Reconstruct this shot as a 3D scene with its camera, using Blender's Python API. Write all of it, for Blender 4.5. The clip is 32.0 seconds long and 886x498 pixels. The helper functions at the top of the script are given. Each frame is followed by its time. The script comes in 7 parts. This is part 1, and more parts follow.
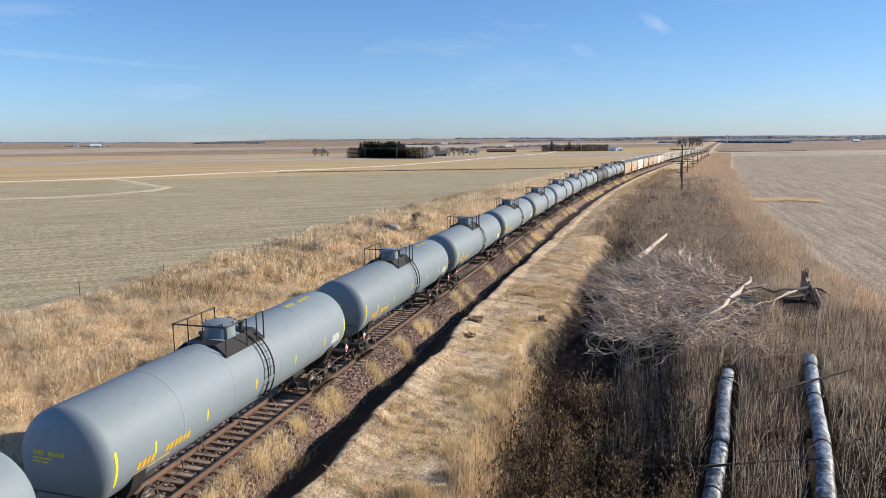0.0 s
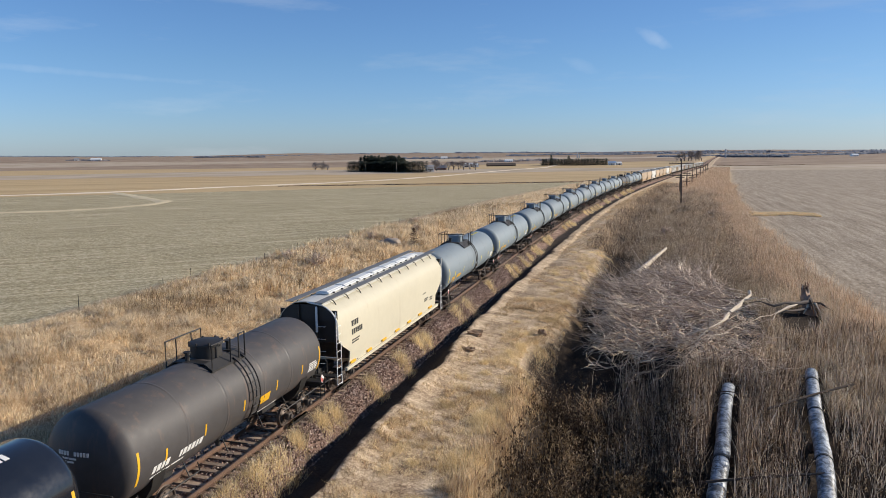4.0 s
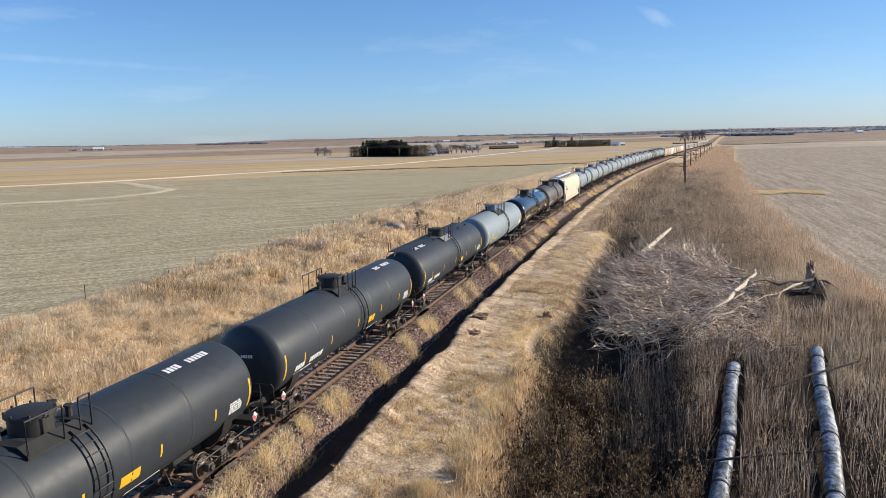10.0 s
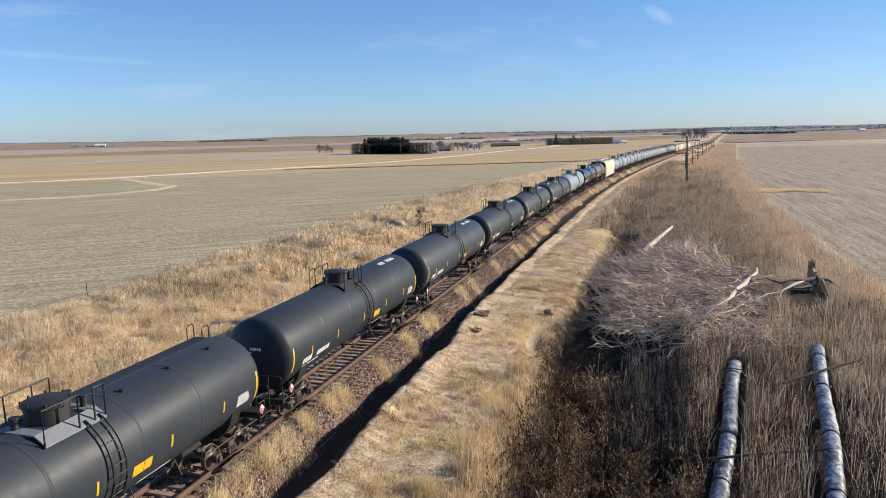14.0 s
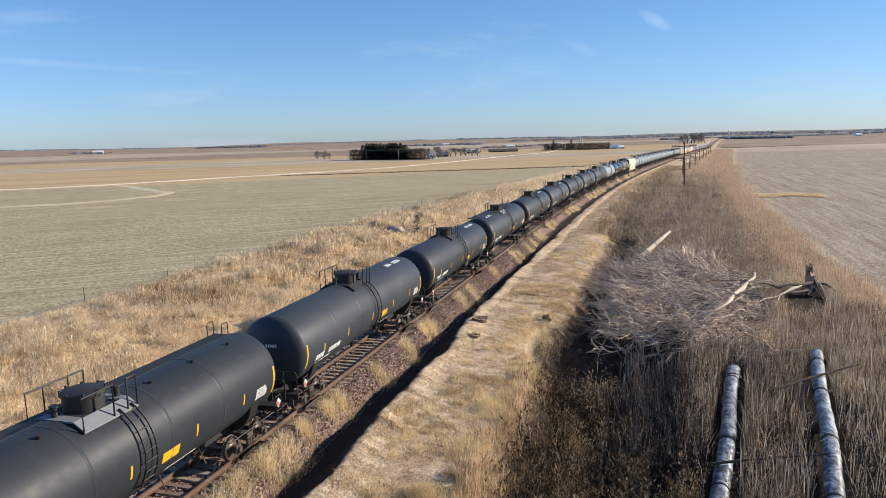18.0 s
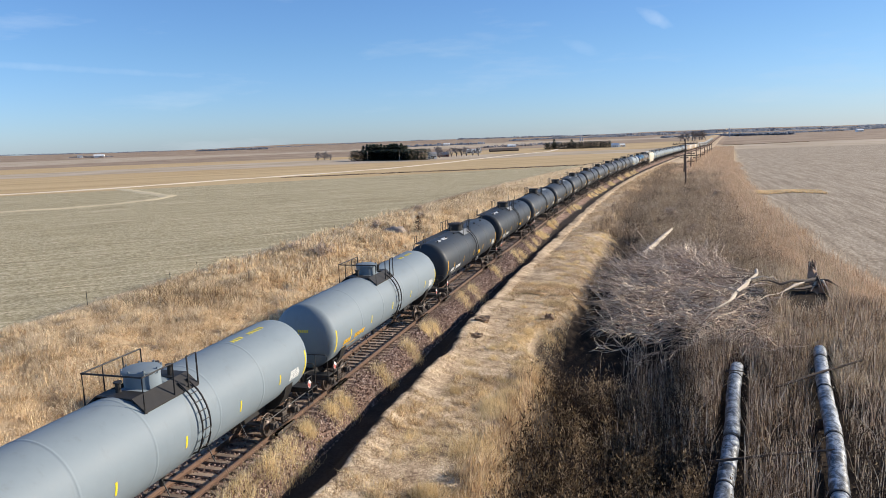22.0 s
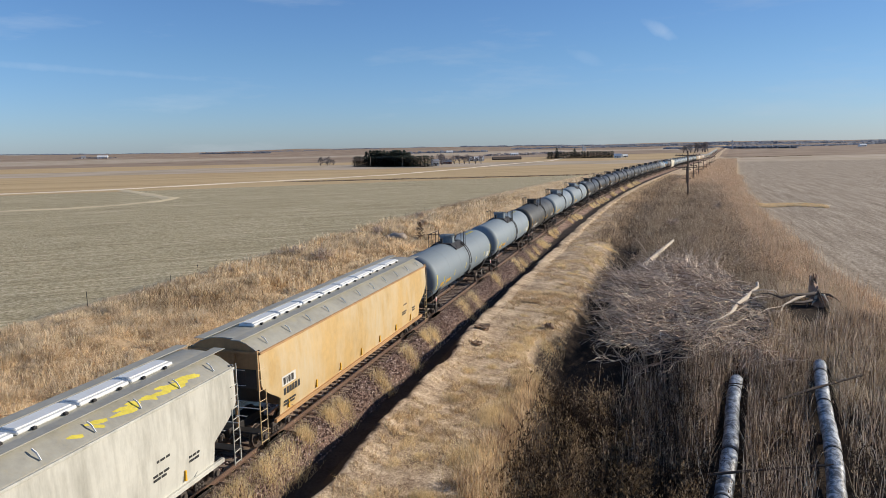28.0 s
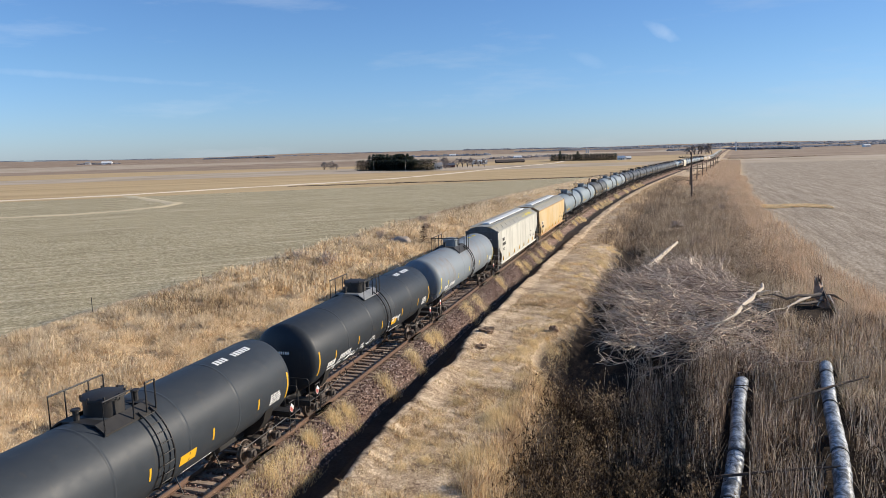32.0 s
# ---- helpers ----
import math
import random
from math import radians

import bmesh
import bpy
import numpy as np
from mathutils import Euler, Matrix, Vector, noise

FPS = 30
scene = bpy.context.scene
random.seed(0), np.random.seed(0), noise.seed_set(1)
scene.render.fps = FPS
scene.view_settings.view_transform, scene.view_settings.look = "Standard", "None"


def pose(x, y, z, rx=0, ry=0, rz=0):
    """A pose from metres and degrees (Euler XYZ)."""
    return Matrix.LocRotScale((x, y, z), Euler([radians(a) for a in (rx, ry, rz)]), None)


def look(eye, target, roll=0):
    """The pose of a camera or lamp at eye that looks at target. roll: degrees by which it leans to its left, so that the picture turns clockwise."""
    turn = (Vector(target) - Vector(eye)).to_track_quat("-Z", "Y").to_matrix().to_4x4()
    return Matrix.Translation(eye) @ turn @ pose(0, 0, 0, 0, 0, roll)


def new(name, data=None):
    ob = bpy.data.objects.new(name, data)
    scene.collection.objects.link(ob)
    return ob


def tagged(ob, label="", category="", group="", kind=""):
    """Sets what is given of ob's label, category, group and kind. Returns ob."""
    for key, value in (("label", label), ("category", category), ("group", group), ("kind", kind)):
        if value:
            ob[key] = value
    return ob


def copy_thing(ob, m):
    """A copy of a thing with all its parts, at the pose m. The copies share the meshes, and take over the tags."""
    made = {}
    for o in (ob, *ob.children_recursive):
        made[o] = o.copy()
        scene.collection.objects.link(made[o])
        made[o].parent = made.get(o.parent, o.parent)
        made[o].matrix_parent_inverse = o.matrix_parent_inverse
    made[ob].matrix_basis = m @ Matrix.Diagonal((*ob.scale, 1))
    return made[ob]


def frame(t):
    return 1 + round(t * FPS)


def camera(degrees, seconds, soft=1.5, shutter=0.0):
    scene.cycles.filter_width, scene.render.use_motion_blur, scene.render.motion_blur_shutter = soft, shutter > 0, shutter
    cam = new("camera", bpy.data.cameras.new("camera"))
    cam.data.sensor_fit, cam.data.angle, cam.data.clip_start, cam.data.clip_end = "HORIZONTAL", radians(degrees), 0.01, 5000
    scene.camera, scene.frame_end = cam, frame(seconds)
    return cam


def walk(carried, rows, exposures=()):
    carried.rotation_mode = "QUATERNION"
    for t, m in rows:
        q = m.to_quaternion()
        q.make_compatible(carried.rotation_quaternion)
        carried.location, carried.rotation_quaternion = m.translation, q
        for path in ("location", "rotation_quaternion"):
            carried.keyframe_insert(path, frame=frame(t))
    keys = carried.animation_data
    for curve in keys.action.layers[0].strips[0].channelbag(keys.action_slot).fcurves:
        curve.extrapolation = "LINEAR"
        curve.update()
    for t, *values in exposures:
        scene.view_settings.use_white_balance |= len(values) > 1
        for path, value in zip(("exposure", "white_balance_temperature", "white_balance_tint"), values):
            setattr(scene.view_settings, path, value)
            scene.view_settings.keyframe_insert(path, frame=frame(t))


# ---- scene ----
# The camera stands on a road bridge over the line and is held by hand: it only turns.
EYE = (0.0, 0.0, 11.575)
PATH = [
    (0.0, 81.059, 0.497, -0.519),
    (0.5, 81.100, 0.287, -0.468),
    (1.0, 81.265, 0.105, -0.476),
    (1.5, 81.514, 0.097, -0.568),
    (2.0, 81.690, 0.076, -0.723),
    (2.5, 81.846, 0.219, -0.802),
    (3.0, 82.019, 0.461, -0.732),
    (3.5, 82.160, 0.453, -0.596),
    (5.5, 82.191, 0.714, -0.280),
    (6.0, 81.963, 0.812, -0.145),
    (6.5, 81.785, 0.871, -0.082),
    (7.0, 81.702, 1.004, -0.044),
    (7.5, 81.616, 1.144, -0.024),
    (8.0, 81.509, 1.280, -0.011),
    (8.5, 81.365, 1.301, -0.044),
    (9.0, 81.189, 1.371, -0.128),
    (9.5, 81.018, 1.380, -0.238),
    (10.0, 80.873, 1.411, -0.351),
    (10.5, 80.735, 1.485, -0.367),
    (11.0, 80.640, 1.610, -0.368),
    (11.5, 80.612, 1.715, -0.359),
    (12.0, 80.588, 1.654, -0.323),
    (12.5, 80.566, 1.505, -0.270),
    (13.0, 80.536, 1.297, -0.216),
    (13.5, 80.600, 1.284, -0.214),
    (14.0, 80.670, 1.285, -0.216),
    (14.5, 80.791, 1.401, -0.252),
    (16.5, 80.813, 1.304, -0.242),
    (17.0, 80.947, 1.282, -0.318),
    (17.5, 81.054, 1.366, -0.407),
    (18.0, 81.122, 1.440, -0.399),
    (18.5, 81.190, 1.602, -0.356),
    (19.0, 81.253, 1.636, -0.313),
    (19.5, 81.328, 1.695, -0.281),
    (20.0, 81.368, 1.734, -0.306),
    (20.5, 81.342, 1.891, -0.369),
    (21.0, 81.217, 1.926, -0.385),
    (21.5, 81.177, 2.066, -0.391),
    (22.0, 81.131, 2.045, -0.349),
    (22.5, 81.192, 2.022, -0.334),
    (23.0, 81.355, 1.788, -0.317),
    (23.5, 81.570, 1.697, -0.306),
    (24.0, 81.687, 1.638, -0.356),
    (24.5, 81.678, 1.548, -0.385),
    (25.0, 81.687, 1.532, -0.393),
    (25.5, 81.694, 1.446, -0.429),
    (27.5, 81.584, 1.012, -0.253),
    (28.0, 81.716, 1.024, -0.107),
    (28.5, 81.863, 1.107, 0.032),
    (29.0, 81.879, 1.181, 0.129),
    (29.5, 81.848, 1.197, 0.147),
    (30.0, 81.805, 1.186, 0.140),
    (30.5, 81.848, 1.218, 0.126),
    (31.0, 81.947, 1.257, 0.158),
    (31.5, 82.015, 1.408, 0.137),
    (32.0, 81.993, 1.450, 0.142),
]
# stops: the camera closes a little while bright hopper cars pass
EXPOSURES = [(0.0, 0.47), (1.4, 0.4), (2.5, 0.17), (4.0, 0.2), (6.0, 0.32), (9.0, 0.44), (20.0, 0.47), (25.0, 0.44), (27.5, 0.18), (29.0, 0.11), (30.5, 0.24), (32.0, 0.36)]
cam = camera(64.04, 32.0, soft=0.7)
walk(cam, [(t, pose(*EYE, rx, ry, rz)) for t, rx, ry, rz in PATH], exposures=EXPOSURES)

# ---- light ----
SUN_TURN, SUN_HEIGHT = 73.0, 21.5          # degrees clockwise from +y, degrees above the ground
world = bpy.data.worlds.new("sky")
scene.world = world
world.use_nodes = True
wn, wl = world.node_tree.nodes, world.node_tree.links
sky = wn.new("ShaderNodeTexSky")
sky.sky_type, sky.sun_disc = "NISHITA", False
sky.sun_elevation, sky.sun_rotation = radians(SUN_HEIGHT), radians(SUN_TURN)
sky.altitude, sky.air_density, sky.dust_density, sky.ozone_density = 0, 1.0, 0.2, 3.0
tint = wn.new("ShaderNodeMix")
tint.data_type, tint.blend_type = "RGBA", "MULTIPLY"
tint.inputs[0].default_value = 1.0
tint.inputs[7].default_value = (0.73, 0.95, 1.14, 1)
wl.new(sky.outputs[0], tint.inputs[6])
# the air near the horizon is hazier and bluer than the clear model
wgeo, wsep, whor = wn.new("ShaderNodeTexCoord"), wn.new("ShaderNodeSeparateXYZ"), wn.new("ShaderNodeValToRGB")
for e, (p, c) in zip((whor.color_ramp.elements[0], whor.color_ramp.elements[1], whor.color_ramp.elements.new(0.12)), ((0.0, (0.93, 0.95, 1.3)), (0.42, (0.8, 0.86, 0.92)), (0.12, (0.95, 0.97, 1.12)))):
    e.position, e.color = p, (*c, 1)
haze = wn.new("ShaderNodeMix")
haze.data_type, haze.blend_type = "RGBA", "MULTIPLY"
haze.inputs[0].default_value = 1.0
wl.new(wgeo.outputs["Generated"], wsep.inputs[0])
wl.new(wsep.outputs[2], whor.inputs[0])
wl.new(tint.outputs[2], haze.inputs[6])
wl.new(whor.outputs[0], haze.inputs[7])
# thin cirrus streaks high in the sky
wco, wmap, wno = wn.new("ShaderNodeTexCoord"), wn.new("ShaderNodeMapping"), wn.new("ShaderNodeTexNoise")
wmap.inputs["Rotation"].default_value = (0.2, -0.35, 0.5)
wmap.inputs["Scale"].default_value = (1.6, 1.2, 9.0)
wno.inputs["Scale"].default_value, wno.inputs["Detail"].default_value, wno.inputs["Roughness"].default_value = 2.2, 7.0, 0.6
wramp = wn.new("ShaderNodeValToRGB")
wramp.color_ramp.elements[0].position, wramp.color_ramp.elements[1].position = 0.55, 0.85
wramp.color_ramp.elements[1].color = (0.3, 0.3, 0.3, 1)
cirrus = wn.new("ShaderNodeMix")
cirrus.data_type = "RGBA"
cirrus.inputs[7].default_value = (7.0, 7.6, 8.2, 1)
wl.new(wco.outputs["Generated"], wmap.inputs[0])
wl.new(wmap.outputs[0], wno.inputs["Vector"])
wl.new(wno.outputs["Fac"], wramp.inputs[0])
wl.new(wramp.outputs[0], cirrus.inputs[0])
wl.new(haze.outputs[2], cirrus.inputs[6])


def wmath(op, a, c=None):
    n = wn.new("ShaderNodeMath")
    n.operation = op
    for i, q in enumerate((a, c)):
        if isinstance(q, (int, float)):
            n.inputs[i].default_value = q
        elif q is not None:
            wl.new(q, n.inputs[i])
    return n.outputs[0]


def wisp(before, at, along_d, long, wide, strength):
    """A small feathery cloud round the direction at, drawn out along along_d."""
    at = Vector(at).normalized()
    u = (Vector(along_d) - at * Vector(along_d).dot(at)).normalized()
    w = at.cross(u)
    q = []
    for axis, size in ((u, long), (w, wide)):
        n = wn.new("ShaderNodeVectorMath")
        n.operation = "DOT_PRODUCT"
        wl.new(wco.outputs["Generated"], n.inputs[0])
        n.inputs[1].default_value = axis
        q.append(wmath("MULTIPLY", n.outputs["Value"], 1 / size))
    ragged = wn.new("ShaderNodeTexNoise")
    ragged.inputs["Scale"].default_value, ragged.inputs["Detail"].default_value = 46.0, 7.0
    wl.new(wco.outputs["Generated"], ragged.inputs["Vector"])
    r2 = wmath("ADD", wmath("MULTIPLY", q[0], q[0]), wmath("MULTIPLY", q[1], q[1]))
    front = wn.new("ShaderNodeVectorMath")
    front.operation = "DOT_PRODUCT"
    wl.new(wco.outputs["Generated"], front.inputs[0])
    front.inputs[1].default_value = at
    edge = wmath("MAXIMUM", wmath("SUBTRACT", wmath("ADD", -0.1, wmath("MULTIPLY", ragged.outputs["Fac"], 1.9)), r2), 0.0)
    fac = wmath("MULTIPLY", wmath("MULTIPLY", edge, strength), wmath("GREATER_THAN", front.outputs["Value"], 0.5))
    m = wn.new("ShaderNodeMix")
    m.data_type = "RGBA"
    m.inputs[7].default_value = (9.0, 9.5, 10.0, 1)
    wl.new(fac, m.inputs[0])
    wl.new(before, m.inputs[6])
    return m.outputs[2]


# the sky is a little deeper towards the sun's side than the clear model
wside = wn.new("ShaderNodeSeparateXYZ")
wl.new(wco.outputs["Generated"], wside.inputs[0])
even = wn.new("ShaderNodeMix")
even.data_type, even.blend_type = "RGBA", "MULTIPLY"
even.inputs[0].default_value = 1.0
wl.new(cirrus.outputs[2], even.inputs[6])
wl.new(wmath("SUBTRACT", 0.955, wmath("MULTIPLY", wside.outputs[0], 0.3)), even.inputs[7])
air = wisp(even.outputs[2], (0.2846, 0.9479, 0.1433), (0.8, 0.0, -0.42), 0.03, 0.009, 0.15)
air = wisp(air, (0.1955, 0.9742, 0.113), (0.8, 0.0, -0.3), 0.032, 0.009, 0.06)
air = wisp(air, (-0.457, 0.8837, 0.1008), (1.0, 0.5, -0.06), 0.2, 0.005, 0.07)
wl.new(air, wn["Background"].inputs[0])
wn["Background"].inputs[1].default_value = 0.088
sun = new("sun", bpy.data.lights.new("sun", "SUN"))
sun.data.energy, sun.data.angle, sun.data.color = 5.0, radians(0.55), (1.0, 0.9, 0.76)
SUN_WAY = Vector((math.sin(radians(SUN_TURN)) * math.cos(radians(SUN_HEIGHT)), math.cos(radians(SUN_TURN)) * math.cos(radians(SUN_HEIGHT)), math.sin(radians(SUN_HEIGHT))))
sun.matrix_world = look(SUN_WAY * 200, (0, 0, 0))


# ---- the line in plan: s metres along the track, v metres to its right ----
_S = np.arange(-300.0, 6000.0, 0.5)
_HEAD = 0.2873 + 0.1045 * 0.5 * (1 + np.tanh((_S - 151.3) / 91.17))
_X = np.cumsum(np.sin(_HEAD) * 0.5)
_Y = np.cumsum(np.cos(_HEAD) * 0.5)
_X += -16.213 - np.interp(0, _S, _X)
_Y += 0 - np.interp(0, _S, _Y)
_FAR = np.maximum(_S - 120, 0)
_Z = -0.4534 * _FAR ** 2 / 1e4 / (1 + _FAR / 300)
_Z = np.where(_S > 900, np.interp(900, _S, _Z) + (np.clip(_S, 900, 1300) - 900) * 0.006, _Z)


def line(s):
    """x, y, heading and height of the track's axis at s."""
    return np.interp(s, _S, _X), np.interp(s, _S, _Y), np.interp(s, _S, _HEAD), np.interp(s, _S, _Z)


PROFILE_V = [-3000, -160, -60, -33, -30, -20, -14, -9, -5, -2.6, -1.6, 1.6, 2.05, 2.3, 3.2, 4.45, 5.4, 7.5, 9.4, 10.6, 11.4, 12.6, 15.0, 17.5, 20, 26, 31, 34, 60, 400, 3000]
PROFILE_Z = [-3.0, -2.4, -1.9, -1.7, -1.2, -0.65, -1.2, -1.9, -1.85, -1.0, -0.26, -0.26, -0.75, -1.28, -1.42, -0.3, -0.5, -0.66, -0.8, -1.7, -2.9, -3.0, -2.0, -1.8, -1.7, -1.7, -1.8, -2.1, -2.1, -2.6, -3.0]


def wave(x, y, size, seed=0.0):
    """Smooth pseudo-random relief in -1..1 for arrays."""
    a = np.sin(x / size * 1.9 + seed) * np.cos(y / size * 1.7 - seed * 1.3)
    b = np.sin((x * 0.8 + y * 0.6) / size * 3.7 + seed * 2.1) * np.cos((y * 0.8 - x * 0.6) / size * 3.1 + seed)
    c = np.sin((x * 0.3 - y) / size * 7.3 + seed * 0.7) * np.cos((y * 0.4 + x) / size * 6.7 - seed * 1.9)
    return (a + 0.5 * b + 0.25 * c) / 1.5


def plan(s, v):
    """The place of (s, v): exact near the line, without folds far from it."""
    s, v = np.asarray(s, float), np.asarray(v, float)
    x, y, h, _ = line(s)
    near = np.clip(v, -60, 60)
    rest = v - near
    return x + np.cos(h) * near + math.cos(0.35) * rest, y - np.sin(h) * near - math.sin(0.35) * rest


def bank_v(s, v):
    """v as the bank's profile counts it: past 42 m the cutting's edge runs nearer to the track."""
    s, v = np.asarray(s, float), np.asarray(v, float)
    near = 0.6 * np.clip((s - 42) / 10, 0, 1) + 0.12 * np.sin(s * 0.41) + 0.06 * np.sin(s * 1.3 + 1)
    # a hollow by the pile; it draws the ditch's shade colour left as well
    hollow = 1.5 * np.exp(-((s - 47.0) / 4.5) ** 2) * np.clip((v - 7.2) / 1.3, 0, 1) * np.clip((14.0 - v) / 3, 0, 1)
    return v + near * np.clip((v - 2.3) / 1.5, 0, 1) * np.clip((9.0 - v) / 4, 0, 1) + hollow


def height(s, v):
    """Ground height at (s, v)."""
    s, v = np.asarray(s, float), np.asarray(v, float)
    z = np.interp(bank_v(s, v), PROFILE_V, PROFILE_Z) + line(s)[3]
    x, y = plan(s, v)
    # near the bridge the right ditch is wide and deep; the berm beside the track is highest at 38 m
    wide = np.clip((52 - s) / 10, 0, 1)
    z = z - (1.2 * wide + 0.8 * np.exp(-((s - 46) / 5.0) ** 2)) * np.clip((v - 12.4) / 1.5, 0, 1) * np.clip((17.6 - v) / 1.2, 0, 1)
    z = z + 0.22 * np.exp(-((s - 36) / 9.0) ** 2) * np.exp(-((v - 4.5) / 0.8) ** 2) - 0.3 * np.clip((s - 56) / 25, 0, 1) * np.exp(-((v - 4.6) / 1.2) ** 2)
    z = z + (0.07 * np.sin(s * 0.83 + 1.0) + 0.08 * np.sin(s * 1.9 + 0.4) * np.sin(s * 0.37) + 0.25 * np.exp(-((s - 46.5) / 2.2) ** 2)) * np.exp(-((v - 4.5 - 0.25 * np.sin(s * 1.1)) / 0.75) ** 2)
    z = z + (0.34 * wave(x, y, 3.4, 5.0) + 0.2 * wave(x, y, 1.5, 8.0)) * np.clip((-6.5 - v) / 4, 0, 1) * np.clip((v + 31) / 5, 0, 1)
    # farther off the cutting beside the ballast is filled, shallow and broken
    vb = bank_v(s, v)
    filled = np.clip((s - 62) / 40, 0, 1) * (0.86 + 0.12 * np.sin(s * 0.31) * np.sin(s * 0.13 + 1)) * np.clip((vb - 2.05) / 0.1, 0, 1) * np.clip((5.4 - vb) / 0.1, 0, 1)
    z = z + filled * (np.interp(vb, [2.05, 5.4], [-0.75, -0.52]) + line(s)[3] - z)
    level = np.clip((s - 80) / 30, 0, 1) * np.clip((v - 8.5) / 1.5, 0, 1) * np.clip((17.0 - v) / 3, 0, 1)
    z = z + level * (line(s)[3] - 1.25 - z)
    rough = np.clip((np.abs(v - 0.4) - 2.4) / 2, 0, 1)
    z = z + rough * (0.05 * wave(x, y, 1.3) + 0.09 * wave(x, y, 5.0, 2.0) * np.clip((np.abs(v - 4) - 1) / 6, 0.2, 1))
    far = np.clip((np.hypot(x, y) - 350) / 1500, 0, 1) * np.clip((np.abs(v) - 60) / 300, 0, 1)
    z = z + far * (6 * wave(x, y, 900, 1.0) + 4 * wave(x, y, 420, 4.0))
    z = z + np.clip((np.hypot(x, y) - 2600) / 2000, 0, 1) * (9 + 7 * wave(x, y, 800, 3.0))
    return z


def spot(s, v, lift=0.0):
    x, y = plan(s, v)
    return Vector((float(x), float(y), float(height(s, v)) + lift))


# ---- materials ----
def node(m, kind, **inputs):
    n = m.node_tree.nodes.new(kind)
    for key, value in inputs.items():
        n.inputs[key.replace("_", " ")].default_value = value
    return n


def wire(m, a, b):
    m.node_tree.links.new(a, b)


def ramp(m, fac, stops):
    r = m.node_tree.nodes.new("ShaderNodeValToRGB")
    els = r.color_ramp.elements
    while len(els) < len(stops):
        els.new(0.5)
    for e, (p, c) in zip(els, stops):
        e.position = p
        e.color = (*c, 1) if len(c) == 3 else c
    if fac is not None:
        wire(m, fac, r.inputs[0])
    return r


def shade(c, k):
    return tuple(min(1, a * k) for a in c)


def paint(name, color, rough=0.5, metal=0.0, grain=6.0, var=0.15, bump=0.1, dirt=0.0, dirt_color=(0.12, 0.09, 0.06), spread=0.0, coat=0.0, streak=2.2, spec=0.5):
    """A surface of one colour with fine and coarse variation, streaks of dirt and relief."""
    m = bpy.data.materials.new(name)
    m.use_nodes = True
    b = m.node_tree.nodes["Principled BSDF"]
    co = node(m, "ShaderNodeTexCoord")
    n1 = node(m, "ShaderNodeTexNoise", Scale=grain, Detail=6.0, Roughness=0.65)
    n2 = node(m, "ShaderNodeTexNoise", Scale=grain * 0.13, Detail=4.0)
    wire(m, co.outputs["Object"], n1.inputs["Vector"])
    wire(m, co.outputs["Object"], n2.inputs["Vector"])
    mixf = node(m, "ShaderNodeMath")
    mixf.operation = "MULTIPLY_ADD"
    mixf.inputs[1].default_value = 0.5
    half = node(m, "ShaderNodeMath")
    half.operation = "MULTIPLY"
    half.inputs[1].default_value = 0.5
    wire(m, n2.outputs["Fac"], half.inputs[0])
    wire(m, n1.outputs["Fac"], mixf.inputs[0])
    wire(m, half.outputs[0], mixf.inputs[2])
    r = ramp(m, mixf.outputs[0], [(0.3, shade(color, 1 - var)), (0.5, color), (0.7, shade(color, 1 + var))])
    col = r.outputs[0]
    if spread:
        info = node(m, "ShaderNodeObjectInfo")
        hsv = node(m, "ShaderNodeHueSaturation")
        mr = node(m, "ShaderNodeMapRange")
        mr.inputs[3].default_value, mr.inputs[4].default_value = 1 - spread, 1 + spread
        wire(m, info.outputs["Random"], mr.inputs[0])
        wire(m, mr.outputs[0], hsv.inputs["Value"])
        wire(m, col, hsv.inputs["Color"])
        col = hsv.outputs[0]
    if dirt:
        mp = node(m, "ShaderNodeMapping")
        mp.inputs["Scale"].default_value = (streak, streak, 0.16 if streak < 2 else 0.25)
        n3 = node(m, "ShaderNodeTexNoise", Scale=1.0, Detail=7.0, Roughness=0.7)
        wire(m, co.outputs["Object"], mp.inputs[0])
        wire(m, mp.outputs[0], n3.inputs["Vector"])
        dm = ramp(m, n3.outputs["Fac"], [(0.62 - dirt * 0.3, (0, 0, 0)), (0.86 - dirt * 0.2, (1, 1, 1))])
        mx = node(m, "ShaderNodeMix")
        mx.data_type = "RGBA"
        wire(m, dm.outputs[0], mx.inputs[0])
        wire(m, col, mx.inputs[6])
        mx.inputs[7].default_value = (*dirt_color, 1)
        col = mx.outputs[2]
    wire(m, col, b.inputs["Base Color"])
    rr = node(m, "ShaderNodeMapRange")
    rr.inputs[1].default_value, rr.inputs[2].default_value = 0.3, 0.7
    rr.inputs[3].default_value, rr.inputs[4].default_value = max(0.03, rough - 0.1), min(1, rough + 0.1)
    wire(m, mixf.outputs[0], rr.inputs[0])
    wire(m, rr.outputs[0], b.inputs["Roughness"])
    b.inputs["Metallic"].default_value = metal
    b.inputs["Coat Weight"].default_value = coat
    b.inputs["Specular IOR Level"].default_value = spec
    if bump:
        bp = node(m, "ShaderNodeBump", Strength=bump, Distance=0.02)
        wire(m, n1.outputs["Fac"], bp.inputs["Height"])
        wire(m, bp.outputs[0], b.inputs["Normal"])
    return m


